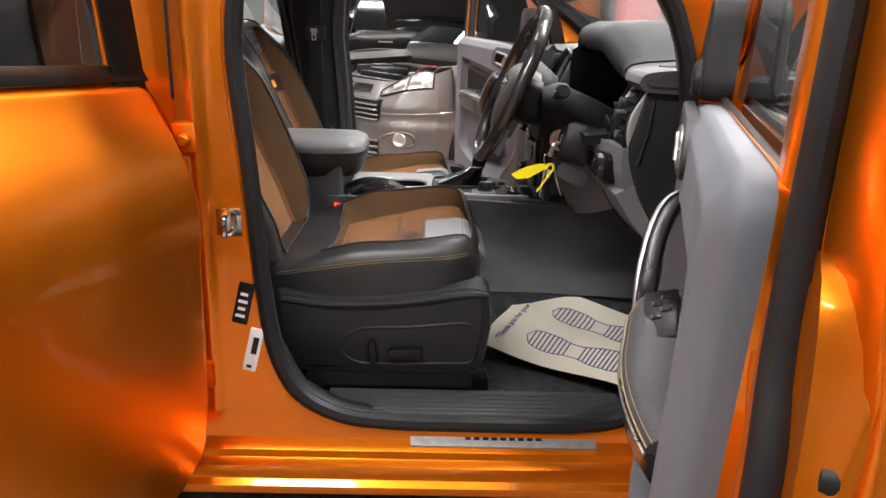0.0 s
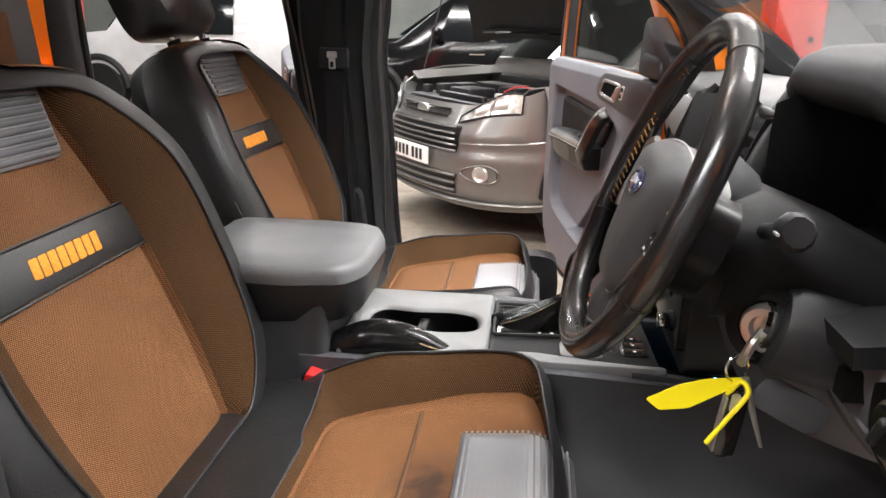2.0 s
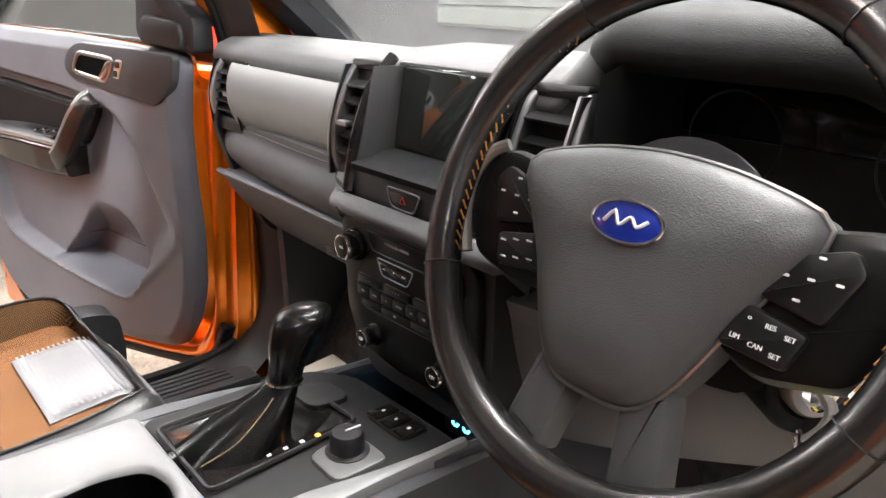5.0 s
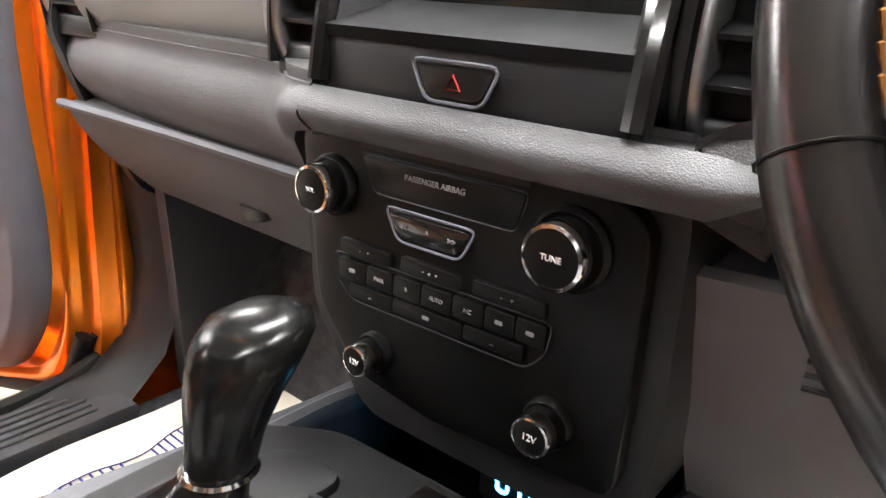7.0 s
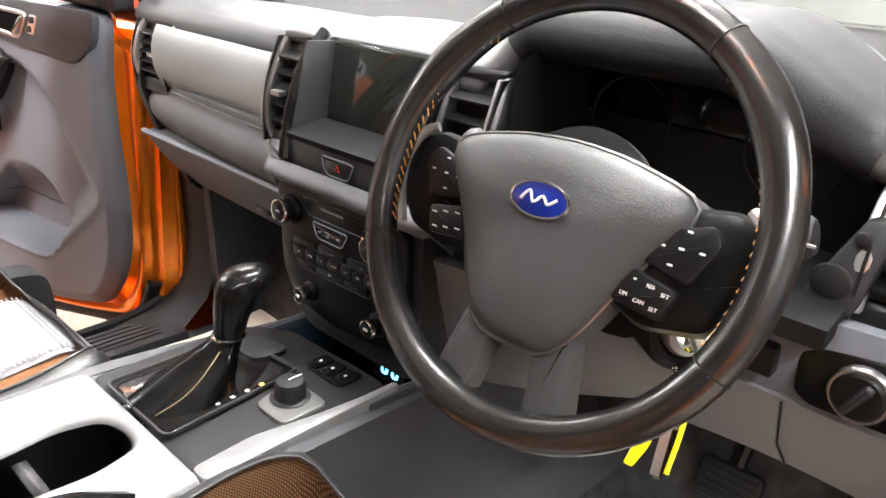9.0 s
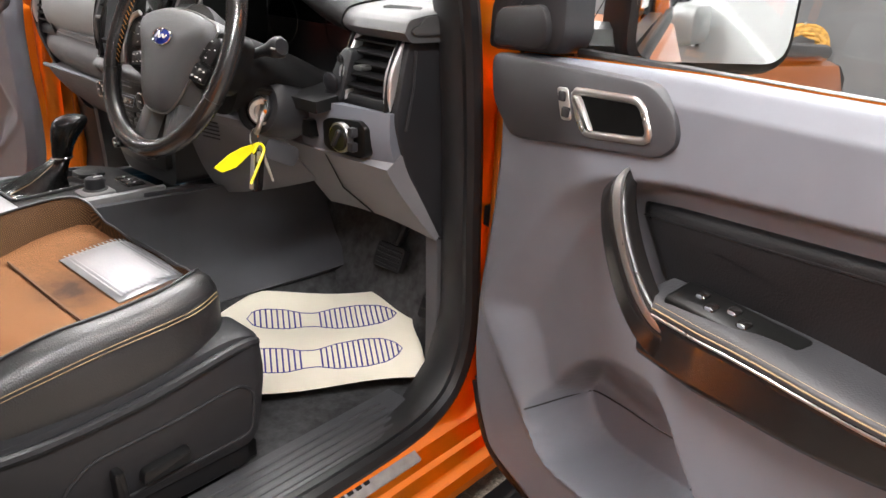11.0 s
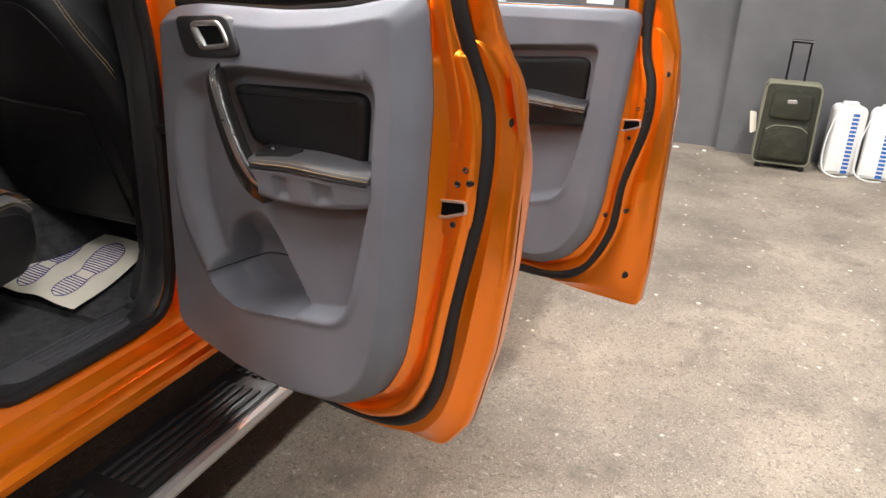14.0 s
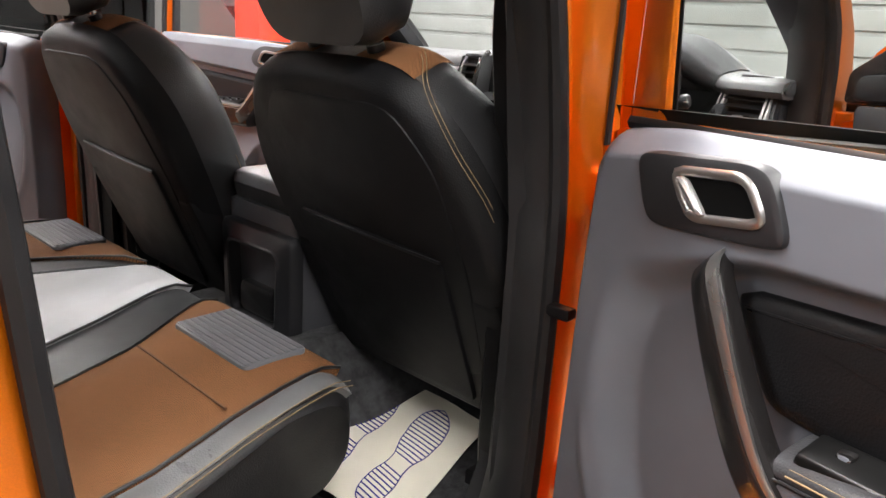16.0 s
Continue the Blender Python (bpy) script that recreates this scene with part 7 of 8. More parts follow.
paper_mat("paper_mat", ((.60, .62, .585), (1.0, .62, .60), (1.0, .27, .60), (.60, .27, .585)), "cream paper floor mat in the passenger footwell", [(.08, .92, .3, 1), (.08, .92, .7, 1)], .6)
for yy, zz, w, h, nm in ((-.463, .75, .085, .055, "brake_pedal"), (-.60, .71, .05, .12, "accelerator_pedal")):
    ob = thing(nm, (1.05, yy, zz), "black rubber " + nm.replace("_", " "), "pedal", "pedals")
    P = axes((1.03, yy, zz), (0, -1, 0), (.45, 0, 1))
    part("pad", slab(rnd(rect(w, h), .01, 3), -.01, .006, P, .004), RUBBER, ob)
    part("arm", tube([(1.04, yy, zz), (1.12, yy, zz + .12), (1.15, yy, zz + .3)], .010, 8), BLACK, ob)
    for k in range(4):
        part("grip_rib", slab(rnd(rect(w * .85, .005, 0, -h * .3 + k * h * .2), .002, 2), .004, .009, P, .002), RUBBER, ob)


# ---- workshop things ----
def road_wheel(parent, m, r, w, rim):
    wh = part("wheel", lathe([(r * .62, -w / 2), (r * .9, -w / 2), (r, -w * .36), (r, w * .36), (r * .9, w / 2), (r * .62, w / 2)], m, 40), RUBBER, parent, "black tyre")
    part("rim", lathe([(r * .64, -w * .3), (r * .66, w * .44), (r * .60, w * .46), (r * .56, w * .2), (r * .1, w * .25)], m, 40), DARK, wh)
    for k in range(7):
        part("spoke", slab(rnd([(r * .12, -r * .06), (r * .58, -r * .09), (r * .58, r * .09), (r * .12, r * .06)], .01, 2), w * .24, w * .42, m @ pose(0, 0, 0, 0, 0, k * 360 / 7), .008), rim, wh, "silver spoke")
    return wh


BONNETUNDER = mat("black_bonnet_underside", (0.004, 0.004, 0.0045), 0.5, spec=0.2, vary=0.2, scale=20)
PALEPART = mat("pale_engine_plastic", (0.45, 0.45, 0.43), 0.5, vary=0.1)
GREYCAR = mat("grey_metallic_car_paint", (0.20, 0.193, 0.185), 0.36, 0.7, 0.6, vary=0.04, scale=600)
BLACKCAR = mat("black_car_paint", (0.004, 0.004, 0.0045), 0.10, 0.0, 0.0, spec=0.35, vary=0.03)
SILVERCAR = mat("silver_car_paint", (0.24, 0.245, 0.25), 0.3, 0.4, 0.6, vary=0.03)
WHITECAR = mat("white_car_paint", (0.55, 0.55, 0.56), 0.3, 0.0, 1.0, vary=0.03)
HEADLAMP = mat("headlamp_reflector", (0.62, 0.61, 0.58), 0.16, 0.55, coat=1.0, vary=0.30, scale=26, bump=1.0, grain=22)
PLATEMAT = mat("number_plate_white", (0.80, 0.80, 0.78), 0.4, vary=0.02)


def hatchback():
    fwd = Vector((-.81, -.59, 0)).normalized()
    M = axes((-.34, 3.84, 0), fwd, (-fwd.y, fwd.x, 0)) @ Matrix.Diagonal((1, 1, 1.07, 1))
    ob = thing("hatchback_car", (.5, 5.3, 0), "grey metallic hatchback with its bonnet propped open", "car")
    T = lambda pts: [M @ Vector(p) for p in pts]

    def ring(x, hw, zb, zs, zt, tw):
        half = [(0, zb), (hw * .7, zb), (hw * .93, zb + .08), (hw, zb + .25), (hw, zs - .12), (hw * .97, zs), (tw, zt), (0, zt + .02)]
        pts = [(x, y, z) for y, z in half] + [(x, -y, z) for y, z in reversed(half[1:-1])]
        return T(pts)

    plan = [(0, 0, 0), (.15, -.008, .21), (.30, -.035, .42), (.45, -.095, .60), (.60, -.20, .745), (.75, -.33, .845), (.88, -.43, .885), (1.0, -.50, .90)]

    def skin(s, z, out=.0):
        """A point of the nose at plan position s (0 at the badge, 1 at the front wheel arch, signed) and height z."""
        a = min(abs(s), .9999)
        k = next(i for i in range(len(plan) - 1) if plan[i + 1][0] > a)
        t = (a - plan[k][0]) / (plan[k + 1][0] - plan[k][0])
        x, y = (plan[k][j] * (1 - t) + plan[k + 1][j] * t for j in (1, 2))
        front = 1 - smoothstep(.35, 1.0, a)
        back = .07 * smoothstep(.34, .22, z) + .030 * smoothstep(.52, .60, z) + .34 * max(0, z - .66) * (.25 + .75 * front) * 1.6
        x += out - back * (.35 + .65 * front)
        y += out - back * .55 * (1 - front)
        return M @ Vector((x, math.copysign(y, s) if s else 0, z))

    rim = lambda s: .835 + .075 * smoothstep(.30, .75, abs(s)) + .05 * smoothstep(.7, 1, abs(s))
    part("front_body", sheet(lambda a, b: skin(2 * a - 1, .23 + (rim(2 * a - 1) - .23) * b), 72, 26, .012), GREYCAR, ob, "grey metallic nose and bumper", 60)
    part("slam_panel", sheet(lambda a, b: skin(1.3 * a - .65, rim(1.3 * a - .65) - .001) + M.to_3x3() @ Vector((-.10 * b, 0, -.02 * b)), 30, 3, .01), BLACK, ob, "black slam panel", 60)
    for s in (-1, 1):
        part("front_wing", sheet(lambda a, b: M @ Vector((-.47 - .78 * a, s * (.905 - .10 * max(0, b - .55) ** 1.5 * 2.2), (.70 - .07 * (2 * a - .9) ** 2 * 1.2) + (.28 + .03 * a + .05 * (2 * a - .9) ** 2) * b)), 14, 8, -s * .012), GREYCAR, ob, "grey front wing", 60)
        part("wing_gutter", sheet(lambda a, b: M @ Vector((-.40 - .86 * a, s * (.80 - .10 * b + .04 * a), .955 + .035 * a - .05 * b)), 10, 3, .01), GREYCAR, ob)
    part("arch_liner", slab(rnd([(-.22, -.52), (-.22, .52), (-.50, .70), (-1.26, .70), (-1.26, -.70), (-.50, -.70)], .03, 3), .24, .80, M), BLACK, ob, "black engine bay lining")
    cab = [(-1.2, .91, .18, .95, 1.05, .80), (-1.9, .91, .18, .97, 1.50, .60), (-2.6, .91, .18, .98, 1.58, .60), (-3.6, .90, .18, .98, 1.55, .58), (-4.2, .86, .25, .95, 1.10, .70)]
    part("cabin", loft([ring(*s) for s in cab]), GREYCAR, ob, "grey cabin", 50)
    part("windscreen_glass", sheet(lambda a, b: M @ Vector((-1.15 - .78 * a, (-.72 + .16 * a) + b * (1.44 - .32 * a), 1.07 + .46 * a)), 8, 8, .01), SMOKE, ob, "windscreen")
    part("engine_bay", slab(rnd([(-.24, -.54), (-.24, .54), (-1.05, .72), (-1.25, .72), (-1.25, -.72), (-1.05, -.72)], .05, 3), .80, .835, M, .01), BLACK, ob, "black open engine bay")
    for x, y, sx, sy, h, m in ((-.45, -.35, .12, .10, .07, DARK), (-.5, -.05, .22, .28, .06, DARK), (-.65, .3, .2, .2, .09, BLACK), (-.46, .40, .05, .14, .05, PALEPART), (-1.12, 0, .06, 1.2, .12, BLACK), (-.62, -.35, .16, .16, .07, BLACK), (-.33, .1, .05, .6, .03, BLACK), (-.85, -.2, .18, .5, .07, BLACK), (-.8, .5, .12, .12, .10, DARK), (-.38, -.50, .06, .08, .05, DARK)):
        part("engine_part", slab(rnd(rect(sx, sy, x, y), .02, 3), .83, .85 + h * .75, M, .012), m, ob)
    part("hose", tube(smooth(T([(-.46, .42, .90), (-.47, .50, .93), (-.50, .58, .945), (-.50, .66, .93), (-.50, .72, .90)]), 5), .0045, 8), REDMAT, ob, "red jump lead")
    part("bonnet", sheet(lambda a, b: M @ Vector((-.96 + .45 * a - .06 * math.sin(math.pi * a), (-.74 + .10 * a) + b * (1.48 - .2 * a), 1.17 + .80 * a + .05 * math.sin(math.pi * b))), 12, 14, .03), BONNETUNDER, ob, "open bonnet, dark underside")
    for k in range(3):
        part("bonnet_brace", tube(T([(-.87 + .12 * k, -.5 + .02 * k, 1.25 + .24 * k), (-.89 + .12 * k, 0, 1.26 + .24 * k), (-.87 + .12 * k, .5 - .02 * k, 1.25 + .24 * k)]), .018, 6), BLACKCAR, ob)
    part("bonnet_label", sheet(lambda a, b: M @ Vector((-.695 + .05 * a, .22 + .10 * b, 1.49 + .09 * a)), 2, 2, .004), WHITE, ob, "white label under the bonnet")
    part("bonnet_stay", tube(T([(-.32, -.45, 1.0), (-.60, -.52, 1.78)]), .005, 6), DARK, ob, "bonnet prop rod")
    for s in (-1, 1):
        lamp = lambda a, b, o: skin(s * (.315 + .40 * a), (.735 + .075 * a + .02 * math.sin(math.pi * a)) + (.012 + .085 * math.sin(math.pi * (.10 + .62 * a)) + .030 * a) * b, o)
        hl = part("headlight", sheet(lambda a, b: lamp(a, b, .006), 22, 8, .0), HEADLAMP, ob, "clear headlight with bright reflector", 60)
        part("bezel", tube([lamp(k / 16, 0, .008) for k in range(17)] + [lamp(1 - k / 16, 1, .008) for k in range(17)], .006, 6, True), DARK, hl, "dark headlight edge")
        for a0, a1 in ((.20, .42), (.48, .74)):
            part("reflector", sheet(lambda a, b: lamp(a0 + (a1 - a0) * a, .25 + .5 * b, .010 + .012 * math.sin(math.pi * a) * math.sin(math.pi * b)), 8, 6, .0), SATIN, hl, "bright reflector bowl", 60)
        part("divider", tube([lamp(.45 + .02 * k / 4, k / 4, .012) for k in range(5)], .005, 6), GREYCAR, hl)
        oval = lambda a, r: skin(s * (.505 + .115 * r * math.cos(2 * math.pi * a)), .452 + (.050 + .016 * math.cos(2 * math.pi * a)) * r * math.sin(2 * math.pi * a), .005 - .020 * (1 - r ** 3))
        part("fog_recess", sheet(lambda a, r: oval(a, .02 + .98 * r), 32, 6), DARK, ob, "dark fog lamp recess", 60)
        part("recess_edge", tube([oval(k / 32, 1.0) for k in range(32)], .007, 8, True), GREYCAR, ob)
        fd = M.to_3x3() @ Vector((-.62, s * .78, 0)) * s
        part("fog_lamp", lathe([(.052, -.03), (.052, .004), (.045, .010), (.036, .004), (.02, .0)], axes(skin(s * .515, .452, .006), fd, (0, 0, 1)), 24), SATIN, ob, "round fog lamp")
        part("bumper_crease", tube([skin(s * (.36 + .60 * k / 12), .615 + .035 * k / 12, -.006) for k in range(13)], .012, 8), GREYCAR, ob)
    part("grille_back", sheet(lambda a, b: skin(.70 * a - .35, .565 + .15 * b, .004), 20, 4), BLACK, ob, "black grille backing", 60)
    for k in range(5):
        part("grille_bar", tube([skin((.34 - .006 * k) * (2 * i / 16 - 1), .572 + .034 * k, .014) for i in range(17)], .008, 6), GREYCAR, ob, "grey grille bar")
    for z in (.762, .802):
        part("chrome_bar", tube([skin(.23 * (2 * i / 12 - 1), z, .010) for i in range(13)], .009, 6), CHROME, ob, "chrome grille bar")
    part("upper_grille", sheet(lambda a, b: skin(.46 * a - .23, .760 + .044 * b, .004), 12, 2), BLACK, ob, "black upper grille", 60)
    part("lower_grille_back", sheet(lambda a, b: skin(.72 * a - .36, .315 + .115 * b, .004), 20, 3), BLACK, ob, "black lower grille", 60)
    E = [(.075 * math.cos(t), .032 * math.sin(t)) for t in [2 * math.pi * k / 28 for k in range(28)]]
    bd = part("badge", slab(E, -.01, .012, axes(skin(0, .783, .012), M.to_3x3() @ Vector((0, 1, 0)), (0, 0, 1)), .004), SATIN, ob, "silver oval badge")
    PL = axes(M @ Vector((.025, 0, .515)), M.to_3x3() @ Vector((0, 1, 0)), (0, 0, 1))
    pl = part("number_plate", slab(rnd(rect(.52, .112), .01, 3), -.01, .006, PL, .003), PLATEMAT, ob, "white number plate")
    for k in range(7):
        part("plate_bar", slab(rect(.036, .072, -.195 + k * .057 + (.03 if k > 3 else 0), 0), .005, .0075, PL), BLACK, pl)
    for z in (.34, .385, .43):
        part("lower_grille_bar", tube([skin(.36 * (2 * i / 16 - 1), z, .012) for i in range(17)], .010, 6), GREYCAR, ob)
    part("splitter", tube([skin(1.9 * i / 40 - .95, .275, .012) for i in range(41)], .020, 8, False, .6), GREYCAR, ob, "grey lower lip")
    for x in (-.82, -3.45):
        for s in (-1, 1):
            road_wheel(ob, axes(M @ Vector((x, s * .80, .32)), M.to_3x3() @ Vector((-1, 0, 0)) * s, (0, 0, 1)), .32, .21, SATIN)
            part("wheel_arch", tube(smooth(T([(x + .37 * math.cos(t), s * .905, .32 + .37 * math.sin(t)) for t in [math.pi * k / 8 for k in range(9)]]), 3), .022, 8), BLACK, ob, "dark wheel arch")
    return ob


hatchback()


def parked(name, m, length, width, height, material, label, ride, boxy, rimmat):
    """A parked vehicle seen from afar; local x forwards, from its front bumper back."""
    ob = thing(name, m.translation, label, "car")
    hw = width / 2
    T = lambda pts: [m @ Vector(p) for p in pts]
    bl, ws = length * .24, height * .62

    def ring(x, w, zb, zs, zt, tw):
        half = [(0, zb), (w * .8, zb), (w, zb + .15), (w, zs), (tw, zt), (0, zt)]
        return T([(x, y, z) for y, z in half] + [(x, -y, z) for y, z in reversed(half[1:-1])])

    secs = [(0, hw * .8, ride, ws * .75, ws * .85, hw * .7), (-.1, hw * .95, ride, ws * .85, ws * .95, hw * .85), (-.5, hw, ride, ws * .95, ws * 1.02, hw * .9), (-bl, hw, ride, ws, ws * 1.06, hw * .9),
            (-bl - (.5 if boxy else .8), hw, ride, ws, height - .03, hw * .82), (-length * .6, hw, ride, ws, height, hw * .82), (-length + .3, hw, ride, ws, height - (.02 if boxy else .12), hw * .82), (-length, hw * .9, ride + .1, ws, ws * 1.1, hw * .8)]
    part("body", loft([ring(*s) for s in secs]), material, ob, "", 40)
    for s in (-1, 1):
        for x0, x1 in ((-bl - .55, -length * .48), (-length * .5, -length * .72)):
            g = T([(x0, s * (hw - .01), ws + .04), (x1, s * (hw - .01), ws + .04), (x1, s * (hw * .85 + .012), height - .14), (x0 - .2, s * (hw * .85 + .012), height - .14)])
            g2 = T([(x0, s * (hw + .012), ws + .04), (x1, s * (hw + .012), ws + .04), (x1, s * (hw * .86 + .03), height - .14), (x0 - .2, s * (hw * .86 + .03), height - .14)])
            part("side_window", loft([g, g2]), SMOKE2, ob, "dark side glass")
        part("headlight", slab(rnd(rect(.36, .16), .04, 3), -.02, .05, axes(m @ Vector((-.10, s * hw * .72, ws * .80)), m.to_3x3() @ Vector((-.3, 1, 0)), (0, 0, 1)) if s > 0 else axes(m @ Vector((-.10, s * hw * .72, ws * .80)), m.to_3x3() @ Vector((.3, 1, 0)), (0, 0, 1)), .02), HEADLAMP, ob, "headlight")
        mr = part("door_mirror", slab(rnd(rect(.22, .16), .05, 4), -.06, .06, axes(m @ Vector((-bl - .55, s * (hw + .16), ws + .14)), m.to_3x3() @ Vector((0, 1, 0)), (0, 0, 1)), .03, True), material, ob, "door mirror")
        part("door_handle", tube(T([(-length * .43, s * (hw + .02), ws - .12), (-length * .47, s * (hw + .02), ws - .12)]), .014, 6), CHROME if material is BLACKCAR else material, ob)
        for x in (-.85, -length + 1.0):
            part("arch_flare", tube(smooth(T([(x + .45 * math.cos(t), s * (hw + .005), .39 + .45 * math.sin(t)) for t in [math.pi * k / 8 for k in range(9)]]), 3), .05, 8), DARK, ob, "dark wheel arch flare")
            road_wheel(ob, axes(m @ Vector((x, s * (hw - .10), .38)), m.to_3x3() @ Vector((-1, 0, 0)) * s, (0, 0, 1)), .385, .24, rimmat)
    for k in range(4):
        part("grille_bar", tube(T([(.02, -hw * .55, ws * .55 + .07 * k), (.05, 0, ws * .55 + .07 * k), (.02, hw * .55, ws * .55 + .07 * k)]), .018, 6), CHROME if k == 3 else DARK, ob)
    part("windscreen_glass", sheet(lambda a, b: m @ Vector((-bl - .02 - (.5 if boxy else .78) * a + .012, (-hw * .85 + .06 * a) + b * (hw * 1.7 - .12 * a), ws * 1.08 + (height - ws * 1.08 - .06) * a + .02)), 4, 6, .02), SMOKE2, ob, "dark windscreen")
    return ob


SMOKE2 = mat("dark_car_glass", (0.008, 0.009, 0.010), 0.05, spec=0.4, vary=0)
parked("black_pickup", axes((-2.67, 10.15, 0), (-1, 0, 0), (0, -1, 0)), 5.2, 1.9, 1.8, BLACKCAR, "gloss black pickup truck parked beyond the hatchback", .45, False, SATIN)
parked("white_pickup", axes((-6.88, 10.4, 0), (-1, 0, 0), (0, -1, 0)), 4.15, 1.9, 1.85, WHITECAR, "white pickup truck parked in the workshop", .45, True, SATIN)
parked("silver_van", axes((1.9, -4.2, 0), (1, 0, 0), (0, 1, 0)), 4.6, 1.8, 1.6, SILVERCAR, "silver van parked beside the orange pickup", .3, True, SATIN)
parked("red_car", axes((3.6, 8.6, 0), (-.9, -.4, 0), (.4, -.9, 0)), 4.3, 1.8, 1.5, mat("red_car_paint", (0.35, 0.015, 0.02), 0.3, 0.2, 1.0, vary=0.04), "dark red car parked further back", .3, False, SATIN)


def lift_post(x, y, label):
    ob = thing("lift_post", (x, y, 0), label, "vehicle lift", "red lift posts")
    part("base_plate", box(x - .22, x + .22, y - .2, y + .2, 0, .02, .004), REDPAINT, ob)
    part("column", slab(rnd([(x - .11, y - .13), (x + .11, y - .13), (x + .11, y + .13), (x - .11, y + .13)], .015, 3), .02, 3.0, Matrix(), .01), REDPAINT, ob, "red steel column")
    for z in (1.35, 1.62, 1.9):
        part("bolt", lathe([(.012, 0), (.012, .012), (.008, .016)], axes((x + .05, y - .131, z), (1, 0, 0), (0, 0, 1)), 10), BLACK, ob)
    part("arm", box(x - .5, x + .5, y - .30, y - .16, .08, .18, .02), REDPAINT, ob, "red swing arm")


lift_post(1.66, 2.62, "bright red steel vehicle lift post")
lift_post(-2.06, 2.60, "bright red steel vehicle lift post")


def wall_blocks():
    solo("shutter_strip", box(5.47, 5.50, 0.2, 5.5, 1.1, 3.4), PALEWALL, "pale grey roller shutter seen through the windscreen", "shutter", "structure")
    for k in range(12):
        solo("shutter_slat", box(5.452, 5.472, 0.2, 5.5, 1.12 + .19 * k, 1.27 + .19 * k, .006), PALEWALL, "pale grey shutter slat", "shutter slat", "structure")
    solo("skirting_debris", join(*[box(5.30 - .06 * random.random(), 5.33 - .05 * random.random(), -1.8 + .23 * k, -1.8 + .23 * k + .05 * random.random() + .01, 0, .006 + .012 * random.random(), .002) for k in range(14)]), WHITE, "pale flakes of debris along the wall", "debris", "stuff")


wall_blocks()


def suitcase():
    x, y = 5.02, -2.36
    ob = thing("suitcase", (x, y, 0), "olive green fabric suitcase with its handle raised", "suitcase")
    OL = mat("olive_canvas", (0.060, 0.062, 0.035), 0.75, vary=0.15, scale=12, bump=0.5, grain=700, kind="weave")
    PIP = mat("khaki_piping", (0.20, 0.20, 0.14), 0.6, vary=0.1)
    F = axes((x, y, 0), (0, -1, 0), (0, 0, 1))
    part("shell", slab(rnd([(-.205, .045), (.205, .045), (.195, .66), (-.195, .66)], .05, 5), -.12, .12, F, .03, True), OL, ob, "olive canvas body")
    for z in (-.10, .11):
        part("piping", tube([F @ Vector((a, b, z)) for a, b in rnd([(-.205, .045), (.205, .045), (.195, .66), (-.195, .66)], .05, 5)], .008, 6, True), PIP, ob, "pale piping")
    part("upper_pocket", slab(rnd([(-.15, .40), (.15, .40), (.14, .60), (-.14, .60)], .04, 4), .11, .145, F, .02), OL, ob, "upper pocket")
    part("lower_pocket", slab(rnd([(-.17, .08), (.17, .08), (.16, .36), (-.16, .36)], .04, 4), .11, .155, F, .025), OL, ob, "lower pocket")
    part("zip", tube(smooth([F @ Vector(p) for p in ((-.15, .31, .157), (-.1, .345, .152), (0, .352, .152), (.1, .345, .152), (.15, .31, .157))], 4), .004, 6), PIP, ob, "zip line")
    part("label_patch", slab(rnd(rect(.07, .028, 0, .535), .012, 3), .144, .150, F, .002), SATIN, ob, "small silver patch")
    part("top_band", slab(rnd([(-.19, .635), (.19, .635), (.185, .672), (-.185, .672)], .015, 3), -.10, .10, F, .012, True), PIP, ob, "khaki top band")
    for s in (-.065, .065):
        part("handle_bar", tube([F @ Vector((s, .66, -.06)), F @ Vector((s, .96, -.06))], .008, 8), BLACK, ob)
    part("handle_grip", tube([F @ Vector((-.075, .965, -.06)), F @ Vector((.075, .965, -.06))], .014, 8), BLACK, ob, "black pull handle grip")
    for s in (-.16, .16):
        part("wheel", lathe([(.035, -.015), (.04, 0), (.035, .015)], axes(F @ Vector((s, .04, -.10)), (1, 0, 0), (0, 0, 1)), 16), BLACK, ob)
        part("foot", box(x - .11, x - .08, y - s - .02, y - s + .02, 0, .05, .005), BLACK, ob)
    part("luggage_tag", slab(rnd([(-.03, -.09), (.02, -.08), (.03, .07), (-.02, .09)], .012, 3), -.003, .003, F @ Matrix.Translation((-.245, .34, .02)) @ pose(0, 0, 0, 0, 25, 12)), PAPER, ob, "cream luggage tag")


suitcase()


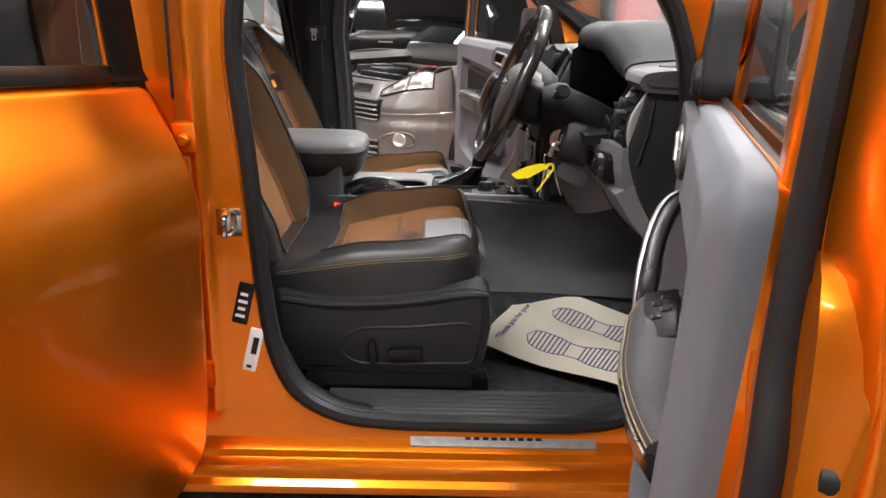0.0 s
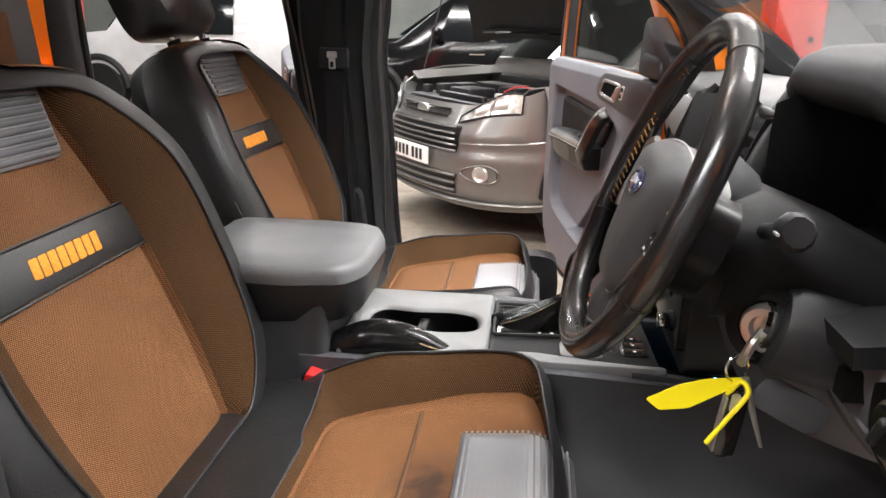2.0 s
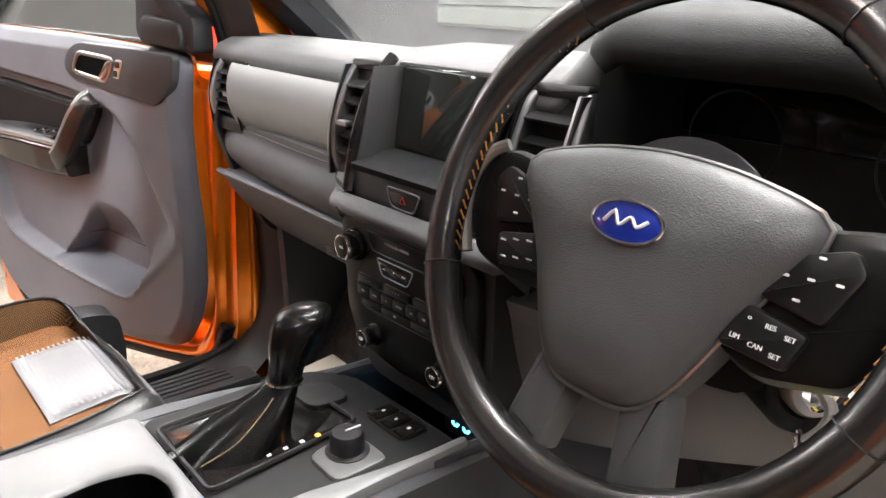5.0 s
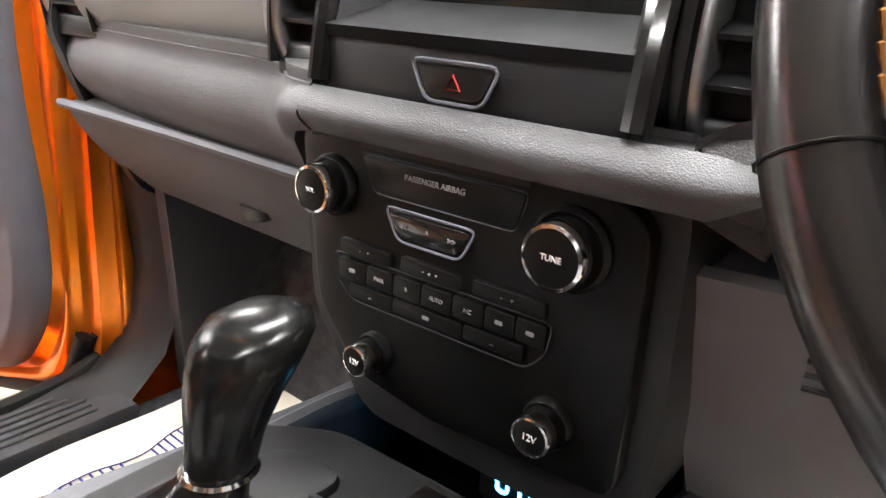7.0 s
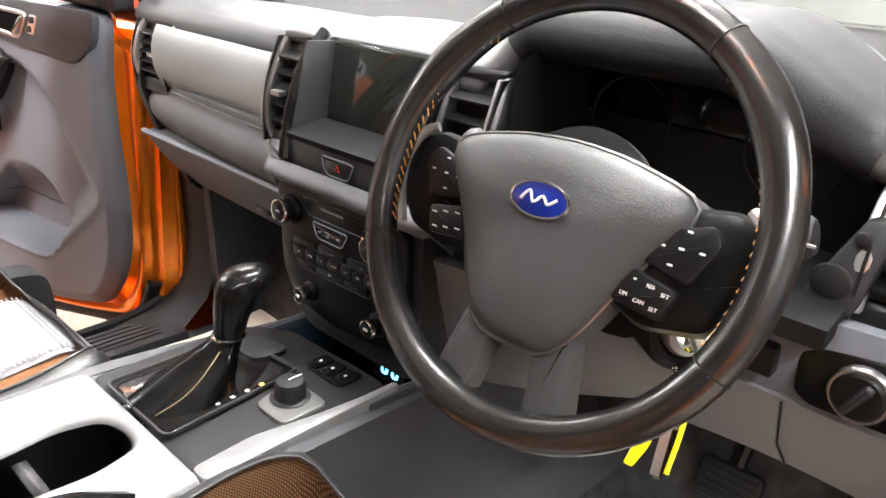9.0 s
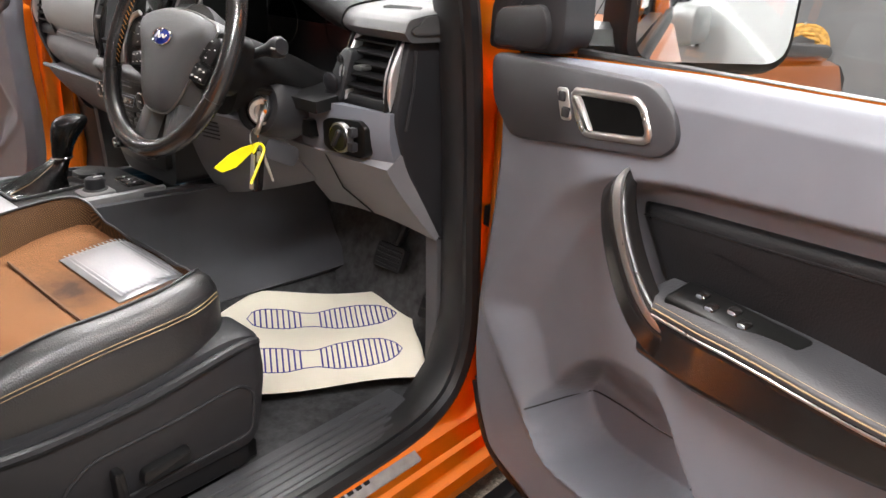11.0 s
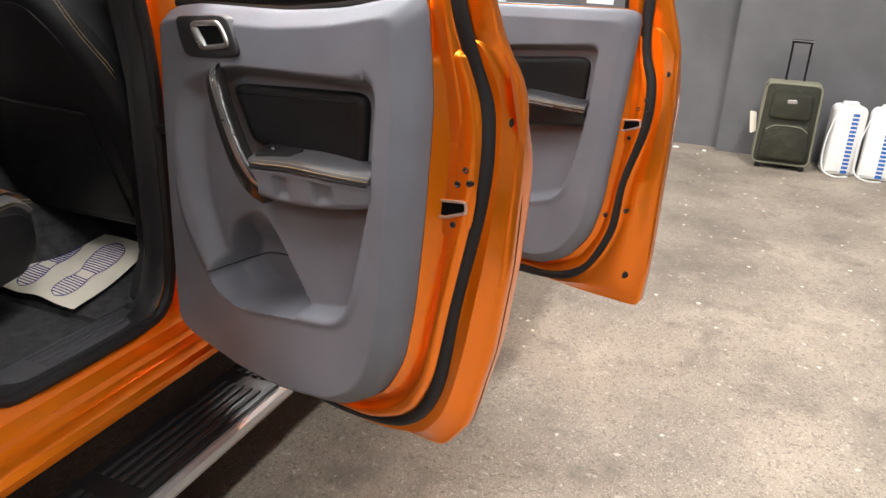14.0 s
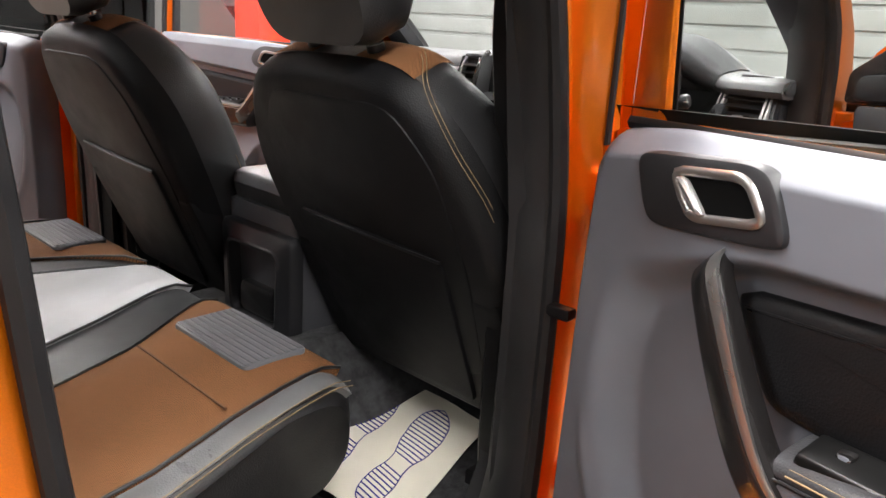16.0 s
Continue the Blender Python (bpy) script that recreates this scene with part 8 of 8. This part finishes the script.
def jug(x, y, turn):
    ob = thing("white_container", (x, y, 0), "white plastic container with a blue striped level strip", "container", "white containers")
    F = axes((x, y, 0), (0, -1, 0), (0, 0, 1)) @ pose(0, 0, 0, 0, turn, 0)
    part("body", slab(rnd([(-.115, .0), (.115, .0), (.115, .50), (.085, .535), (-.085, .535), (-.115, .50)], .03, 4), -.10, .10, F, .03, True), WHITE, ob, "white plastic body")
    st = part("strip", slab(rect(.045, .46, .03, .25), .10, .1015, F), BLUEM, ob, "blue striped strip")
    for k in range(14):
        part("strip_bar", slab(rect(.045, .010, .03, .05 + k * .031), .1012, .1025, F), WHITE, st)
    part("top_grip", slab(rnd([(-.06, .53), (.06, .53), (.05, .56), (-.05, .56)], .012, 3), -.03, .03, F, .01, True), WHITE, ob)
    part("cord", tube(smooth([F @ Vector(p) for p in ((-.11, .45, .09), (-.15, .25, .12), (-.14, .06, .15), (-.05, .008, .18), (.05, .008, .15))], 6), .006, 6), WHITE, ob, "white cord")


BLUEM = mat("blue_print", (0.02, 0.13, 0.45), 0.5, vary=0.05)
jug(5.05, -2.78, 8)
jug(5.02, -3.04, -6)


def rope():
    ob = thing("rope_bundle", (5.25, .08, .78), "coil of golden-brown straps hung on the wall", "straps")
    SM = mat("golden_webbing", (0.45, 0.24, 0.05), 0.7, vary=0.2, scale=30)
    part("hook", tube([(5.49, .08, .98), (5.36, .08, .97), (5.34, .08, 1.0)], .01, 6), STEEL, ob)
    for k in range(9):
        r = .10 + .012 * (k % 4)
        pts = [(5.36 + .025 * math.sin(3 * t + k), .08 + r * 1.2 * math.cos(t) + .012 * math.sin(2 * t + k), .85 + r * .9 * math.sin(t) + .015 * math.cos(3 * t + k)) for t in [2 * math.pi * j / 24 for j in range(24)]]
        part("strap_loop", tube(pts, .016, 6, True, .5), SM, ob, "golden-brown strap loop")


rope()


def floor_specks():
    rng = random.Random(4)
    bits = []
    for _ in range(260):
        x, y = rng.uniform(.3, 5.2), rng.uniform(-4.2, -.6)
        s = rng.uniform(.003, .011)
        bits.append(slab([(x + s * rng.uniform(.5, 1.2) * math.cos(t), y + s * rng.uniform(.5, 1.2) * math.sin(t)) for t in (0, 1.2, 2.4, 3.7, 5.0)], 0, s * .35))
    solo("floor_specks", join(*bits), SPECK, "scattered pale grit and flakes on the concrete", "debris", "stuff")


SPECK = mat("pale_grit", (0.55, 0.5, 0.43), 0.8, vary=0.3, scale=3)
floor_specks()
